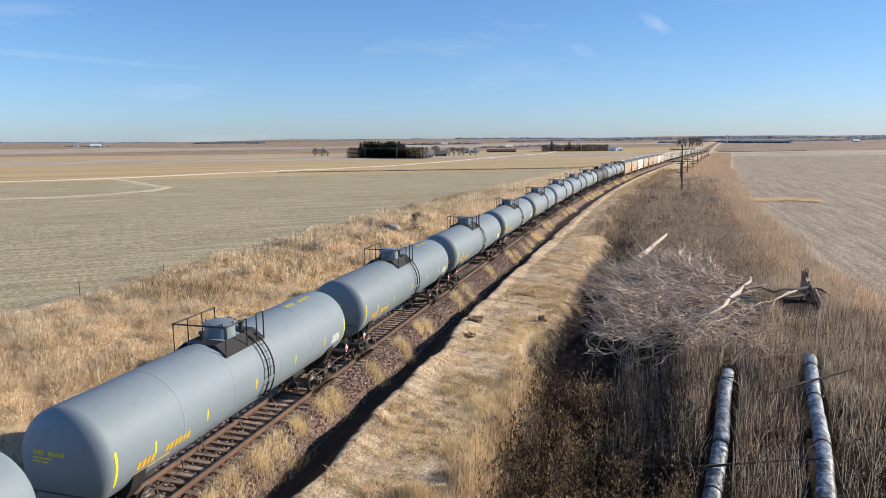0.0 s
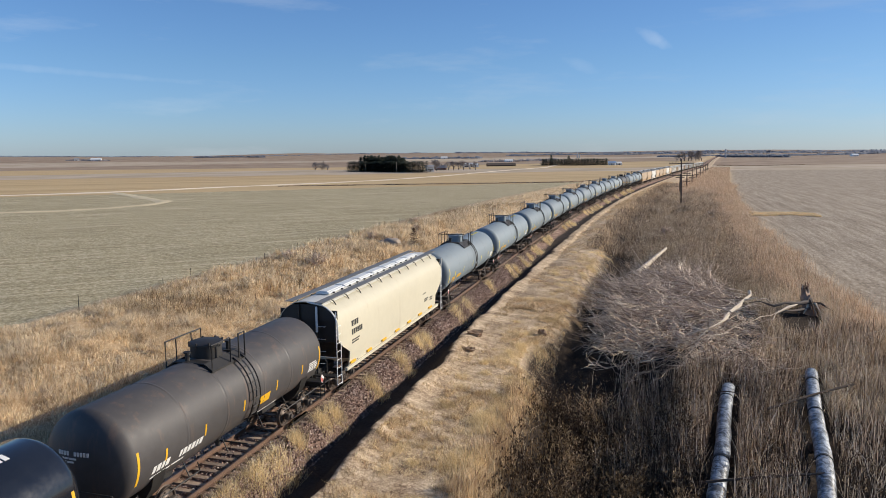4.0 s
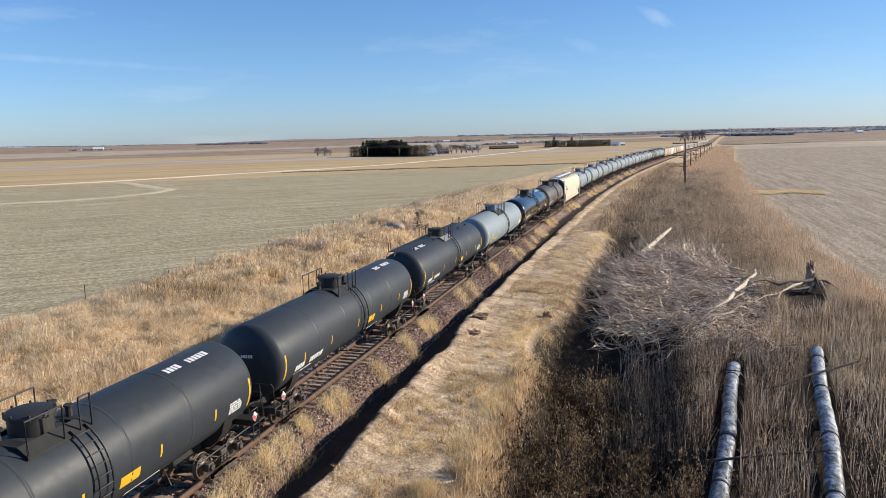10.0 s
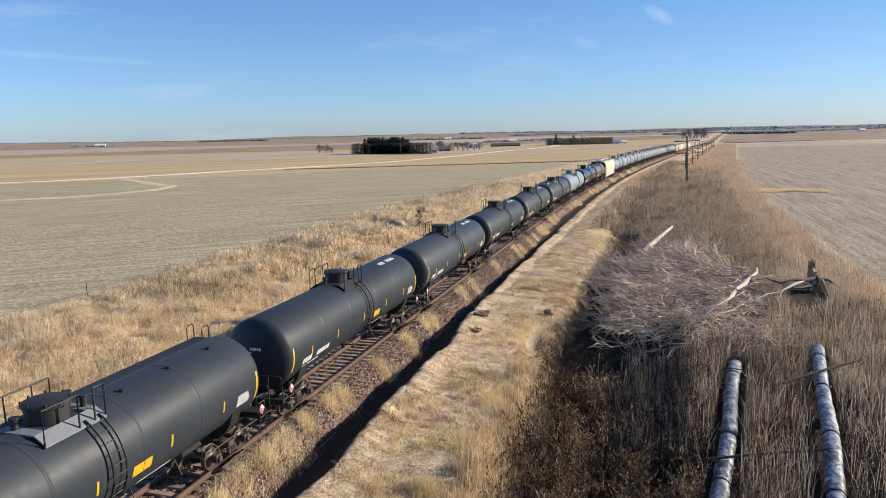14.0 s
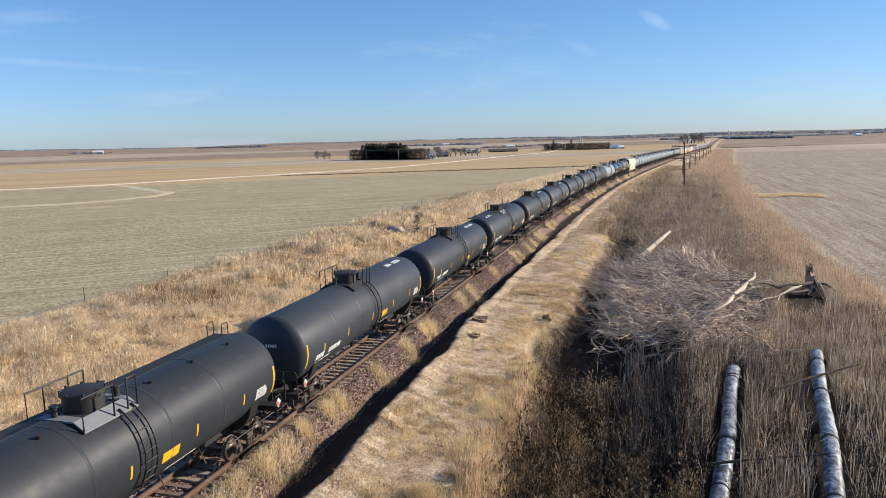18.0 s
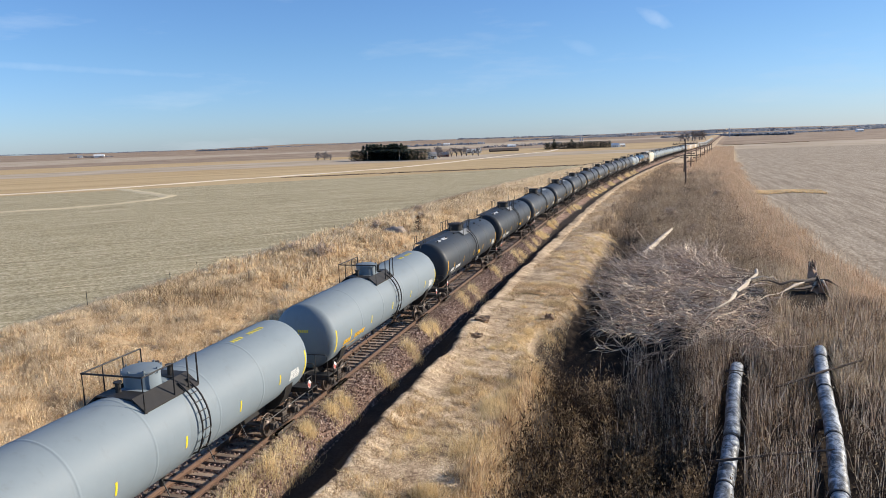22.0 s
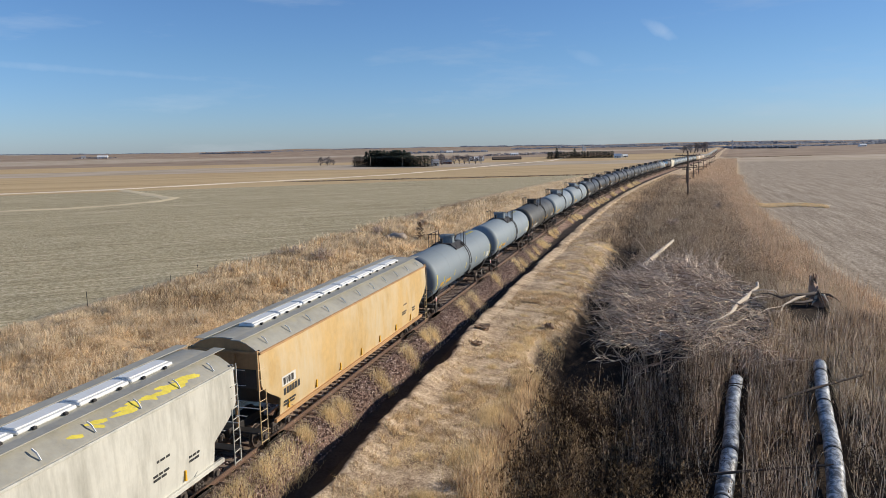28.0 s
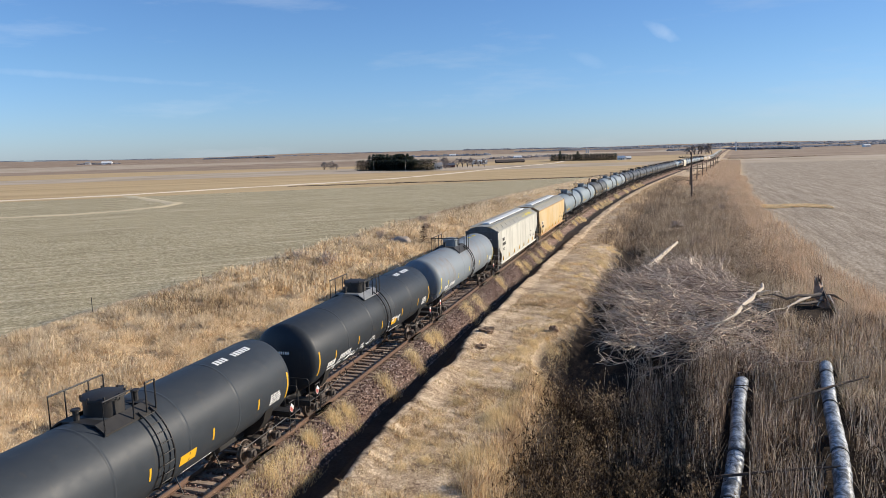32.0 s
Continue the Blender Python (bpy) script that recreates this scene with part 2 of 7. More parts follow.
def blades(name, stops, rough=0.8, translucent=0.25, patches=1.0):
    """Dry stalks: a colour for each island of the mesh."""
    m = bpy.data.materials.new(name)
    m.use_nodes = True
    b = m.node_tree.nodes["Principled BSDF"]
    g = node(m, "ShaderNodeNewGeometry")
    r = ramp(m, g.outputs["Random Per Island"], stops)
    # patches of paler and browner growth
    n = node(m, "ShaderNodeTexNoise", Scale=0.5, Detail=3.0, Roughness=0.6)
    wire(m, g.outputs["Position"], n.inputs["Vector"])
    patch_tone = ramp(m, n.outputs["Fac"], [(0.32, (0.82, 0.78, 0.73)), (0.5, (1.06, 1.05, 1.03)), (0.68, (1.2, 1.2, 1.18))])
    mul = node(m, "ShaderNodeMix")
    mul.data_type, mul.blend_type = "RGBA", "MULTIPLY"
    mul.inputs[0].default_value = patches
    wire(m, r.outputs[0], mul.inputs[6])
    wire(m, patch_tone.outputs[0], mul.inputs[7])
    r = mul
    wire(m, r.outputs[2], b.inputs["Base Color"])
    b.inputs["Roughness"].default_value = rough
    b.inputs["Specular IOR Level"].default_value = 0.2
    if translucent:
        t = node(m, "ShaderNodeBsdfTranslucent")
        wire(m, r.outputs[2], t.inputs[0])
        mx = node(m, "ShaderNodeMixShader")
        mx.inputs[0].default_value = translucent
        out = m.node_tree.nodes["Material Output"]
        wire(m, b.outputs[0], mx.inputs[1])
        wire(m, t.outputs[0], mx.inputs[2])
        wire(m, mx.outputs[0], out.inputs[0])
    return m


ROWS_RIGHT = 1.262       # the way that the rows of the tilled field run


def ground_material():
    """Soil and stubble by zones along the line (the uv holds s and v) and by fields farther off."""
    m = bpy.data.materials.new("ground_soil")
    m.use_nodes = True
    b = m.node_tree.nodes["Principled BSDF"]
    b.inputs["Roughness"].default_value = 0.95
    b.inputs["Specular IOR Level"].default_value = 0.1
    geo = node(m, "ShaderNodeNewGeometry")
    uv = node(m, "ShaderNodeUVMap")
    uv.uv_map = "line"
    sep = node(m, "ShaderNodeSeparateXYZ")
    wire(m, uv.outputs[0], sep.inputs[0])
    pos = geo.outputs["Position"]

    def noise_at(scale, detail=6.0, rough=0.6, stretch=None):
        n = node(m, "ShaderNodeTexNoise", Scale=scale, Detail=detail, Roughness=rough)
        if stretch is None:
            wire(m, pos, n.inputs["Vector"])
        else:
            mp = node(m, "ShaderNodeMapping")
            mp.vector_type = "TEXTURE"
            mp.inputs["Rotation"].default_value = (0, 0, stretch[0])
            mp.inputs["Scale"].default_value = (1 / stretch[1], 1 / stretch[2], 1)
            wire(m, pos, mp.inputs[0])
            wire(m, mp.outputs[0], n.inputs["Vector"])
        return n.outputs["Fac"]

    def math2(op, a, c):
        n = node(m, "ShaderNodeMath")
        n.operation = op
        for i, q in enumerate((a, c)):
            if isinstance(q, (int, float)):
                n.inputs[i].default_value = q
            else:
                wire(m, q, n.inputs[i])
        return n.outputs[0]

    def step(value, at, soft):
        n = node(m, "ShaderNodeMapRange")
        n.inputs[1].default_value, n.inputs[2].default_value = at - soft, at + soft
        wire(m, value, n.inputs[0])
        return n.outputs[0]

    def mix(fac, a, c):
        n = node(m, "ShaderNodeMix")
        n.data_type = "RGBA"
        wire(m, fac, n.inputs[0])
        for i, q in ((6, a), (7, c)):
            if isinstance(q, tuple):
                n.inputs[i].default_value = (*q, 1)
            else:
                wire(m, q, n.inputs[i])
        return n.outputs[2]

    fine, mid, big = noise_at(9.0, 8.0, 0.7), noise_at(0.9), noise_at(0.02)
    vv = math2("ADD", sep.outputs[1], math2("MULTIPLY", math2("SUBTRACT", mid, 0.5), 1.6))
    far_v = math2("ADD", sep.outputs[1], math2("MULTIPLY", math2("SUBTRACT", noise_at(0.25), 0.5), 5.0))
    both = math2("ADD", math2("MULTIPLY", fine, 0.6), math2("MULTIPLY", mid, 0.4))

    ballast = ramp(m, both, [(0.36, (0.085, 0.055, 0.045)), (0.5, (0.25, 0.165, 0.13)), (0.64, (0.5, 0.38, 0.31))]).outputs[0]
    # ditch soil, coloured darker to deepen the berm's shadow along the ballast
    shaded_soil = ramp(m, both, [(0.35, (0.035, 0.028, 0.024)), (0.6, (0.075, 0.058, 0.05)), (0.75, (0.14, 0.11, 0.09))]).outputs[0]
    # ditch floor: plant litter darkened so that its colour holds the shade
    shaded_litter = ramp(m, both, [(0.38, (0.02, 0.015, 0.012)), (0.52, (0.045, 0.033, 0.025)), (0.66, (0.12, 0.085, 0.055))]).outputs[0]
    mow = math2("MULTIPLY", math2("SINE", math2("ADD", math2("MULTIPLY", sep.outputs[0], 10.5), math2("MULTIPLY", mid, 16.0)), 0.0), 0.018)
    path = ramp(m, math2("ADD", both, mow), [(0.38, (0.18, 0.12, 0.08)), (0.5, (0.5, 0.375, 0.255)), (0.6, (0.8, 0.65, 0.46))]).outputs[0]
    meadow = ramp(m, both, [(0.36, (0.36, 0.25, 0.15)), (0.52, (0.54, 0.4, 0.25)), (0.68, (0.7, 0.56, 0.38))]).outputs[0]
    rows_l = noise_at(1.0, 6.0, 0.7, (0.39, 0.05, 1.1))
    chaff = noise_at(2.4, 9.0, 0.8)
    olive = ramp(m, math2("ADD", math2("MULTIPLY", rows_l, 0.33), math2("MULTIPLY", chaff, 0.67)), [(0.39, (0.19, 0.155, 0.085)), (0.5, (0.43, 0.36, 0.22)), (0.59, (0.7, 0.605, 0.415))]).outputs[0]
    rows_r = noise_at(1.0, 5.0, 0.7, (ROWS_RIGHT, 0.05, 0.9))
    flecks = noise_at(3.0, 9.0, 0.85, (ROWS_RIGHT, 0.6, 1.0))
    tilled = ramp(m, math2("ADD", math2("MULTIPLY", rows_r, 0.3), math2("MULTIPLY", flecks, 0.7)), [(0.38, (0.17, 0.13, 0.09)), (0.5, (0.38, 0.305, 0.225)), (0.62, (0.68, 0.575, 0.44))]).outputs[0]
    tan = ramp(m, math2("ADD", math2("MULTIPLY", noise_at(0.03, 4.0, 0.6, (0.39, 0.2, 2.0)), 0.7), math2("MULTIPLY", mid, 0.3)), [(0.35, (0.45, 0.315, 0.165)), (0.6, (0.6, 0.445, 0.25))]).outputs[0]
    pale = ramp(m, big, [(0.35, (0.42, 0.33, 0.23)), (0.65, (0.56, 0.46, 0.35))]).outputs[0]
    brown = ramp(m, big, [(0.35, (0.28, 0.2, 0.14)), (0.65, (0.42, 0.32, 0.23))]).outputs[0]

    # beyond the first field: bands of other fields
    px = node(m, "ShaderNodeSeparateXYZ")
    wire(m, pos, px.inputs[0])
    depth = math2("SUBTRACT", px.outputs[1], math2("MULTIPLY", px.outputs[0], 0.415))
    wob = math2("ADD", depth, math2("MULTIPLY", math2("SUBTRACT", big, 0.5), 60.0))
    left = mix(step(depth, 303.0, 1.5), olive, tan)
    left = mix(step(wob, 560.0, 8.0), left, pale)
    left = mix(step(wob, 760.0, 10.0), left, tan)
    left = mix(step(wob, 1050.0, 20.0), left, brown)
    left = mix(step(wob, 1500.0, 40.0), left, pale)
    left = mix(step(wob, 2100.0, 60.0), left, brown)
    right = mix(step(px.outputs[1], 640.0, 6.0), tilled, pale)
    right = mix(step(px.outputs[1], 900.0, 12.0), right, brown)

    col = mix(step(far_v, -31.5, 0.8), left, meadow)
    col = mix(step(vv, -3.3, 0.3), col, ballast)
    col = mix(step(vv, 2.2, 0.15), col, shaded_soil)
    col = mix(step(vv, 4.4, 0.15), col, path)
    shaded_litter = mix(step(sep.outputs[0], 150.0, 40.0), shaded_litter, meadow)
    shaded_litter = mix(step(sep.outputs[0], 620.0, 60.0), shaded_litter, right)
    col = mix(step(vv, 9.9, 0.4), col, shaded_litter)
    col = mix(step(far_v, 32.0, 0.9), col, right)
    wire(m, col, b.inputs["Base Color"])
    bp = node(m, "ShaderNodeBump", Strength=0.7, Distance=0.08)
    wire(m, math2("ADD", fine, mid), bp.inputs["Height"])
    wire(m, bp.outputs[0], b.inputs["Normal"])
    return m


M = {
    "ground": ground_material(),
    "rail": paint("rail_steel", (0.2, 0.13, 0.095), 0.5, 0.5, 12),
    "tie": paint("tie_wood", (0.3, 0.22, 0.16), 0.9, 0, 14, 0.4, 0.5, spread=0.35),
    "gray": paint("gray_tank_paint", (0.2, 0.243, 0.275), 0.6, 0, 3, 0.06, 0.02, dirt=0.2, dirt_color=(0.17, 0.195, 0.21), spread=0.07, spec=0.3),
    "rusty": paint("rusty_gray_paint", (0.19, 0.222, 0.25), 0.6, 0, 3, 0.08, 0.03, spec=0.3, dirt=0.36, dirt_color=(0.2, 0.15, 0.125), streak=0.9),
    "darkgray": paint("dark_gray_paint", (0.06, 0.063, 0.062), 0.55, 0, 3, 0.1, 0.02, spec=0.3, dirt=0.2, dirt_color=(0.1, 0.1, 0.095)),
    "black": paint("black_tank_paint", (0.036, 0.043, 0.052), 0.5, 0, 3, 0.15, 0.01, spec=0.22, dirt=0.18, dirt_color=(0.06, 0.058, 0.055), spread=0.2),
    "gloss": paint("glossy_black_paint", (0.012, 0.014, 0.02), 0.2, 0, 3, 0.15, 0.008, coat=0.3),
    "brown": paint("worn_brown_black_paint", (0.075, 0.07, 0.07), 0.55, 0, 3, 0.2, 0.03, spec=0.3, dirt=0.3, dirt_color=(0.16, 0.11, 0.085)),
    "iron": paint("black_iron", (0.03, 0.028, 0.027), 0.6, 0.2, 9, 0.3, 0.1),
    "truck": paint("rusty_cast_steel", (0.075, 0.06, 0.05), 0.7, 0.2, 9, 0.35, 0.2),
    "wheel": paint("wheel_steel", (0.11, 0.085, 0.07), 0.5, 0.5, 8, 0.3, 0.1),
    "grate": paint("gray_grating", (0.22, 0.23, 0.24), 0.6, 0.2, 12, 0.2, 0.1),
    "yellow": paint("yellow_reflector", (0.75, 0.42, 0.02), 0.5, 0, 8, 0.12, 0.0),
    "limestripe": paint("lime_reflector", (0.78, 0.64, 0.03), 0.5, 0, 8, 0.12, 0.0),
    "white": paint("white_lettering", (0.75, 0.75, 0.73), 0.6, 0, 8, 0.1, 0.0),
    "ink": paint("black_lettering", (0.03, 0.03, 0.03), 0.6, 0, 8, 0.1, 0.0),
    "red": paint("red_placard", (0.5, 0.12, 0.1), 0.5, 0, 8, 0.1, 0.0),
    "cream": paint("cream_hopper_paint", (0.57, 0.53, 0.41), 0.6, 0, 3, 0.06, 0.03, spec=0.3, dirt=0.15, dirt_color=(0.46, 0.4, 0.29)),
    "orange": paint("faded_orange_hopper_paint", (0.54, 0.365, 0.15), 0.6, 0, 3, 0.2, 0.03, dirt=0.6, dirt_color=(0.56, 0.48, 0.33), streak=0.7),
    "rustedge": paint("rusty_orange_edge", (0.4, 0.23, 0.1), 0.7, 0, 4, 0.35, 0.05),
    "palegray": paint("stained_pale_gray_paint", (0.56, 0.55, 0.485), 0.55, 0, 3, 0.1, 0.03, dirt=0.5, dirt_color=(0.24, 0.23, 0.19), streak=1.0),
    "tanpaint": paint("tan_hopper_paint", (0.42, 0.31, 0.2), 0.55, 0, 3, 0.08, 0.03, dirt=0.3, dirt_color=(0.36, 0.26, 0.16), spread=0.2),
    "whitepaint": paint("white_hopper_paint", (0.62, 0.61, 0.57), 0.5, 0, 3, 0.06, 0.03, dirt=0.15, dirt_color=(0.5, 0.48, 0.44)),
    "roof": paint("gray_roof_steel", (0.17, 0.17, 0.165), 0.6, 0.1, 5, 0.2, 0.05, dirt=0.3, dirt_color=(0.25, 0.22, 0.17)),
    "roofpale": paint("stained_pale_roof_paint", (0.33, 0.32, 0.275), 0.6, 0.0, 4, 0.25, 0.05, dirt=0.4, dirt_color=(0.4, 0.36, 0.26)),
    "overspray": paint("dull_yellow_overspray", (0.62, 0.52, 0.07), 0.6, 0, 8, 0.25, 0.0),
    # dark streaked end paint, deepened further for the shade on the car's ends
    "shadedend": paint("dark_shaded_end_paint", (0.085, 0.09, 0.095), 0.6, 0, 4, 0.2, 0.05, dirt=0.4, dirt_color=(0.05, 0.047, 0.044)),
    "hatch": paint("white_hatch", (0.72, 0.73, 0.72), 0.5, 0, 5, 0.06, 0.02),
    "hazard": paint("hazard_white", (0.8, 0.75, 0.74), 0.5, 0, 8, 0.1, 0.0),
}


# ---- mesh helpers ----
def part(name, bm, material, parent, label="", smooth=0.6):
    """Links a bmesh as one mesh object under a thing or a part."""
    me = bm if isinstance(bm, bpy.types.Mesh) else bpy.data.meshes.new(name)
    if me is not bm:
        bmesh.ops.recalc_face_normals(bm, faces=bm.faces[:])
        bm.to_mesh(me)
        bm.free()
        if smooth:
            me.shade_smooth()
            me.set_sharp_from_angle(angle=smooth)
    ob = new(name, me)
    if material and not me.materials:
        me.materials.append(M[material] if isinstance(material, str) else material)
    if parent is not None:
        ob.parent = parent
    if label:
        ob["label"] = label
    return ob


def add_box(bm, lo, hi, m=None, bevel=0.0):
    lo, hi = Vector(lo), Vector(hi)
    vs = [bm.verts.new((x, y, z)) for x in (lo.x, hi.x) for y in (lo.y, hi.y) for z in (lo.z, hi.z)]
    fs = [bm.faces.new([vs[i] for i in q]) for q in ((0, 1, 3, 2), (4, 6, 7, 5), (0, 4, 5, 1), (2, 3, 7, 6), (0, 2, 6, 4), (1, 5, 7, 3))]
    if bevel:
        es = list({e for f in fs for e in f.edges})
        bmesh.ops.bevel(bm, geom=es, offset=bevel, segments=1, affect="EDGES")
    if m is not None:
        for q in vs:
            if q.is_valid:
                q.co = m @ q.co
    return vs


def add_tube(bm, pts, r, sides=6, close=True):
    """A round bar along points; r is a number or one for each point."""
    pts = [Vector(p) for p in pts]
    rs = r if isinstance(r, (list, tuple)) else [r] * len(pts)
    rings = []
    for i, p in enumerate(pts):
        d = (pts[min(i + 1, len(pts) - 1)] - pts[max(i - 1, 0)]).normalized()
        u = d.orthogonal().normalized() if abs(d.z) > 0.98 else d.cross(Vector((0, 0, 1))).normalized()
        w = d.cross(u)
        rings.append([bm.verts.new(p + (u * math.cos(2 * math.pi * k / sides) + w * math.sin(2 * math.pi * k / sides)) * rs[i]) for k in range(sides)])
    for a, b in zip(rings, rings[1:]):
        for k in range(sides):
            bm.faces.new((a[k], a[(k + 1) % sides], b[(k + 1) % sides], b[k]))
    if close:
        bm.faces.new(rings[0][::-1])
        bm.faces.new(rings[-1])


def add_lathe(bm, prof, axis="x", sides=32, centre=(0, 0, 0), caps=True):
    """Turns (along, radius) pairs about an axis through centre."""
    c = Vector(centre)
    rings = []
    for a, r in prof:
        ring = []
        for k in range(sides):
            t = 2 * math.pi * k / sides
            p, q = r * math.cos(t), r * math.sin(t)
            ring.append(bm.verts.new(c + Vector({"x": (a, p, q), "y": (p, a, q), "z": (p, q, a)}[axis])))
        rings.append(ring)
    for a, b in zip(rings, rings[1:]):
        for k in range(sides):
            bm.faces.new((a[k], a[(k + 1) % sides], b[(k + 1) % sides], b[k]))
    if caps:
        bm.faces.new(rings[0][::-1])
        bm.faces.new(rings[-1])


def sheet(name, verts, faces, material, uvs=None, smooth=True, mats=None):
    """A mesh object from arrays."""
    me = bpy.data.meshes.new(name)
    verts, faces = np.asarray(verts, np.float32), np.asarray(faces, np.int32)
    n, k = faces.shape
    me.vertices.add(len(verts))
    me.vertices.foreach_set("co", verts.ravel())
    me.loops.add(n * k)
    me.loops.foreach_set("vertex_index", faces.ravel())
    me.polygons.add(n)
    me.polygons.foreach_set("loop_start", np.arange(0, n * k, k, dtype=np.int32))
    me.polygons.foreach_set("use_smooth", np.full(n, smooth))
    if uvs is not None:
        layer = me.uv_layers.new(name="line")
        layer.data.foreach_set("uv", np.asarray(uvs, np.float32)[faces.ravel()].ravel())
    me.update(calc_edges=True)
    me.validate()
    ob = new(name, me)
    me.materials.append(M[material] if isinstance(material, str) else material)
    return ob


# ---- ground, one sheet to the horizon ----
def build_ground():
    s = np.concatenate([np.arange(-120, 0, 6), np.arange(0, 110, 0.8), 110 * 1.035 ** np.arange(0, 114)])
    side = 34 * 1.09 ** np.arange(0, 54)
    v = np.unique(np.concatenate([-side, side, np.arange(-34, -4, 1.0), np.arange(-4, -1.5, 0.35), [-1.9, 0, 1.9], np.arange(2.2, 5.3, 0.2), np.arange(5.3, 12.5, 0.6), np.arange(12.5, 34, 1.0)]))
    S, V = np.meshgrid(s, v, indexing="ij")
    x, y = plan(S, V)
    z = height(S, V)
    a, b = S.shape
    idx = np.arange(a * b).reshape(a, b)
    faces = np.stack([idx[:-1, :-1], idx[:-1, 1:], idx[1:, 1:], idx[1:, :-1]], -1).reshape(-1, 4)
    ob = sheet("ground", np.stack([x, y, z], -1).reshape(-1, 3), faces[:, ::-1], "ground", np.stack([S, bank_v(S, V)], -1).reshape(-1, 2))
    return tagged(ob, "dry farmland ground with stubble fields and a railway bank", "ground", kind="structure")


build_ground()


# ---- track ----
def build_track():
    track = tagged(new("railway_track"), "single railway track with worn wooden ties on stone ballast", "railway track", kind="structure")
    s = np.concatenate([np.arange(-100, 120, 2.0), np.arange(120, 2300, 12.0)])
    prof = [(-0.07, -0.18), (-0.07, -0.165), (-0.012, -0.15), (-0.012, -0.045), (-0.036, -0.035), (-0.036, -0.004), (-0.028, 0.0), (0.028, 0.0), (0.036, -0.004), (0.036, -0.035), (0.012, -0.045), (0.012, -0.15), (0.07, -0.165), (0.07, -0.18)]
    for side in (-0.755, 0.755):
        x, y, h, z = line(s)
        vs, fs = [], []
        for i in range(len(s)):
            for a, c in prof:
                q = side + a
                vs.append((x[i] + math.cos(h[i]) * q, y[i] - math.sin(h[i]) * q, z[i] + c))
        n = len(prof)
        for i in range(len(s) - 1):
            for k in range(n - 1):
                fs.append((i * n + k, i * n + k + 1, i * n + n + k + 1, i * n + n + k))
        rail = sheet("rail", vs, fs, "rail", smooth=False)
        rail.parent = track
    return track


TRACK = build_track()


# ---- cars of the train: x forward, y to the left, z up from the rail head ----
WHEEL = 0.457


def wheelset():
    bm = bmesh.new()
    for q in (-0.755, 0.755):
        o = 1 if q > 0 else -1
        prof = [(q - 0.07 * o, 0.12), (q - 0.07 * o, 0.485), (q - 0.045 * o, 0.487), (q - 0.035 * o, 0.46), (q + 0.065 * o, 0.452), (q + 0.065 * o, 0.4), (q + 0.01 * o, 0.37), (q + 0.03 * o, 0.2), (q + 0.08 * o, 0.14), (q + 0.08 * o, 0.1)]
        add_lathe(bm, prof, "y", 20)
        for k in range(6):
            t = k * math.pi / 3
            m = Matrix.Translation((0.28 * math.cos(t), q + 0.045 * o, 0.28 * math.sin(t)))
            add_box(bm, (-0.025, -0.012, -0.025), (0.025, 0.012, 0.025), m)
    add_lathe(bm, [(-1.1, 0.08), (-0.7, 0.09), (0.7, 0.09), (1.1, 0.08)], "y", 10)
    return bm


def sideframe(o):
    """The cast frame of a truck, on the side o."""
    bm = bmesh.new()
    y0, y1 = 0.94 * o, 1.1 * o
    y0, y1 = min(y0, y1), max(y0, y1)

    def bar(a, b, w):
        a, b = Vector(a), Vector(b)
        d = b - a
        m = Matrix.Translation((a + b) / 2) @ Matrix.Rotation(math.atan2(d.z, d.x), 4, "Y").inverted()
        add_box(bm, (-d.length / 2, y0, -w / 2), (d.length / 2, y1, w / 2), m, 0.02)
    bar((-1.18, 0, 0.56), (-0.62, 0, 0.62), 0.16)
    bar((0.62, 0, 0.62), (1.18, 0, 0.56), 0.16)
    bar((-0.75, 0, 0.62), (0.75, 0, 0.72), 0.13)
    bar((0.75, 0, 0.62), (-0.75, 0, 0.72), 0.13)
    bar((-0.8, 0, 0.55), (-0.36, 0, 0.24), 0.13)
    bar((0.8, 0, 0.55), (0.36, 0, 0.24), 0.13)
    bar((-0.42, 0, 0.22), (0.42, 0, 0.22), 0.12)
    bar((-0.3, 0, 0.22), (-0.3, 0, 0.7), 0.09)
    bar((0.3, 0, 0.22), (0.3, 0, 0.7), 0.09)
    for x in (-0.89, 0.89):
        add_box(bm, (x - 0.17, y0 - 0.02, 0.33), (x + 0.17, y1 + 0.03, 0.6), None, 0.03)
        add_lathe(bm, [(y1 * 1 if o > 0 else y0, 0.12), ((y1 + 0.09) if o > 0 else (y0 - 0.09), 0.1)], "y", 12, (x, 0, 0.457))
    return bm


def springs(o):
    bm = bmesh.new()
    for x in (-0.17, 0.0, 0.17):
        add_lathe(bm, [(0.28 + 0.055 * k, 0.075 if k % 2 else 0.055) for k in range(6)], "z", 7, (x, 1.02 * o, 0))
    return bm


def truck_bolster():
    bm = bmesh.new()
    add_box(bm, (-0.19, -1.05, 0.5), (0.19, 1.05, 0.72), None, 0.03)
    add_lathe(bm, [(0.7, 0.2), (0.82, 0.2)], "z", 16)
    add_box(bm, (-0.6, -0.75, 0.3), (-0.52, 0.75, 0.42), None, 0.01)
    add_box(bm, (0.52, -0.75, 0.3), (0.6, 0.75, 0.42), None, 0.01)
    return bm


def make_meshes():
    """The meshes that all cars share."""
    keep = {}

    def save(name, bm, material, smooth=0.6):
        ob = part(name, bm, material, None, smooth=smooth)
        keep[name] = ob.data
        bpy.data.objects.remove(ob)
    save("wheelset", wheelset(), "wheel")
    for o in (-1, 1):
        save("sideframe%d" % o, sideframe(o), "truck")
        save("springs%d" % o, springs(o), "truck")
    save("truck", truck_bolster(), "truck")
    return keep


MESH = make_meshes()
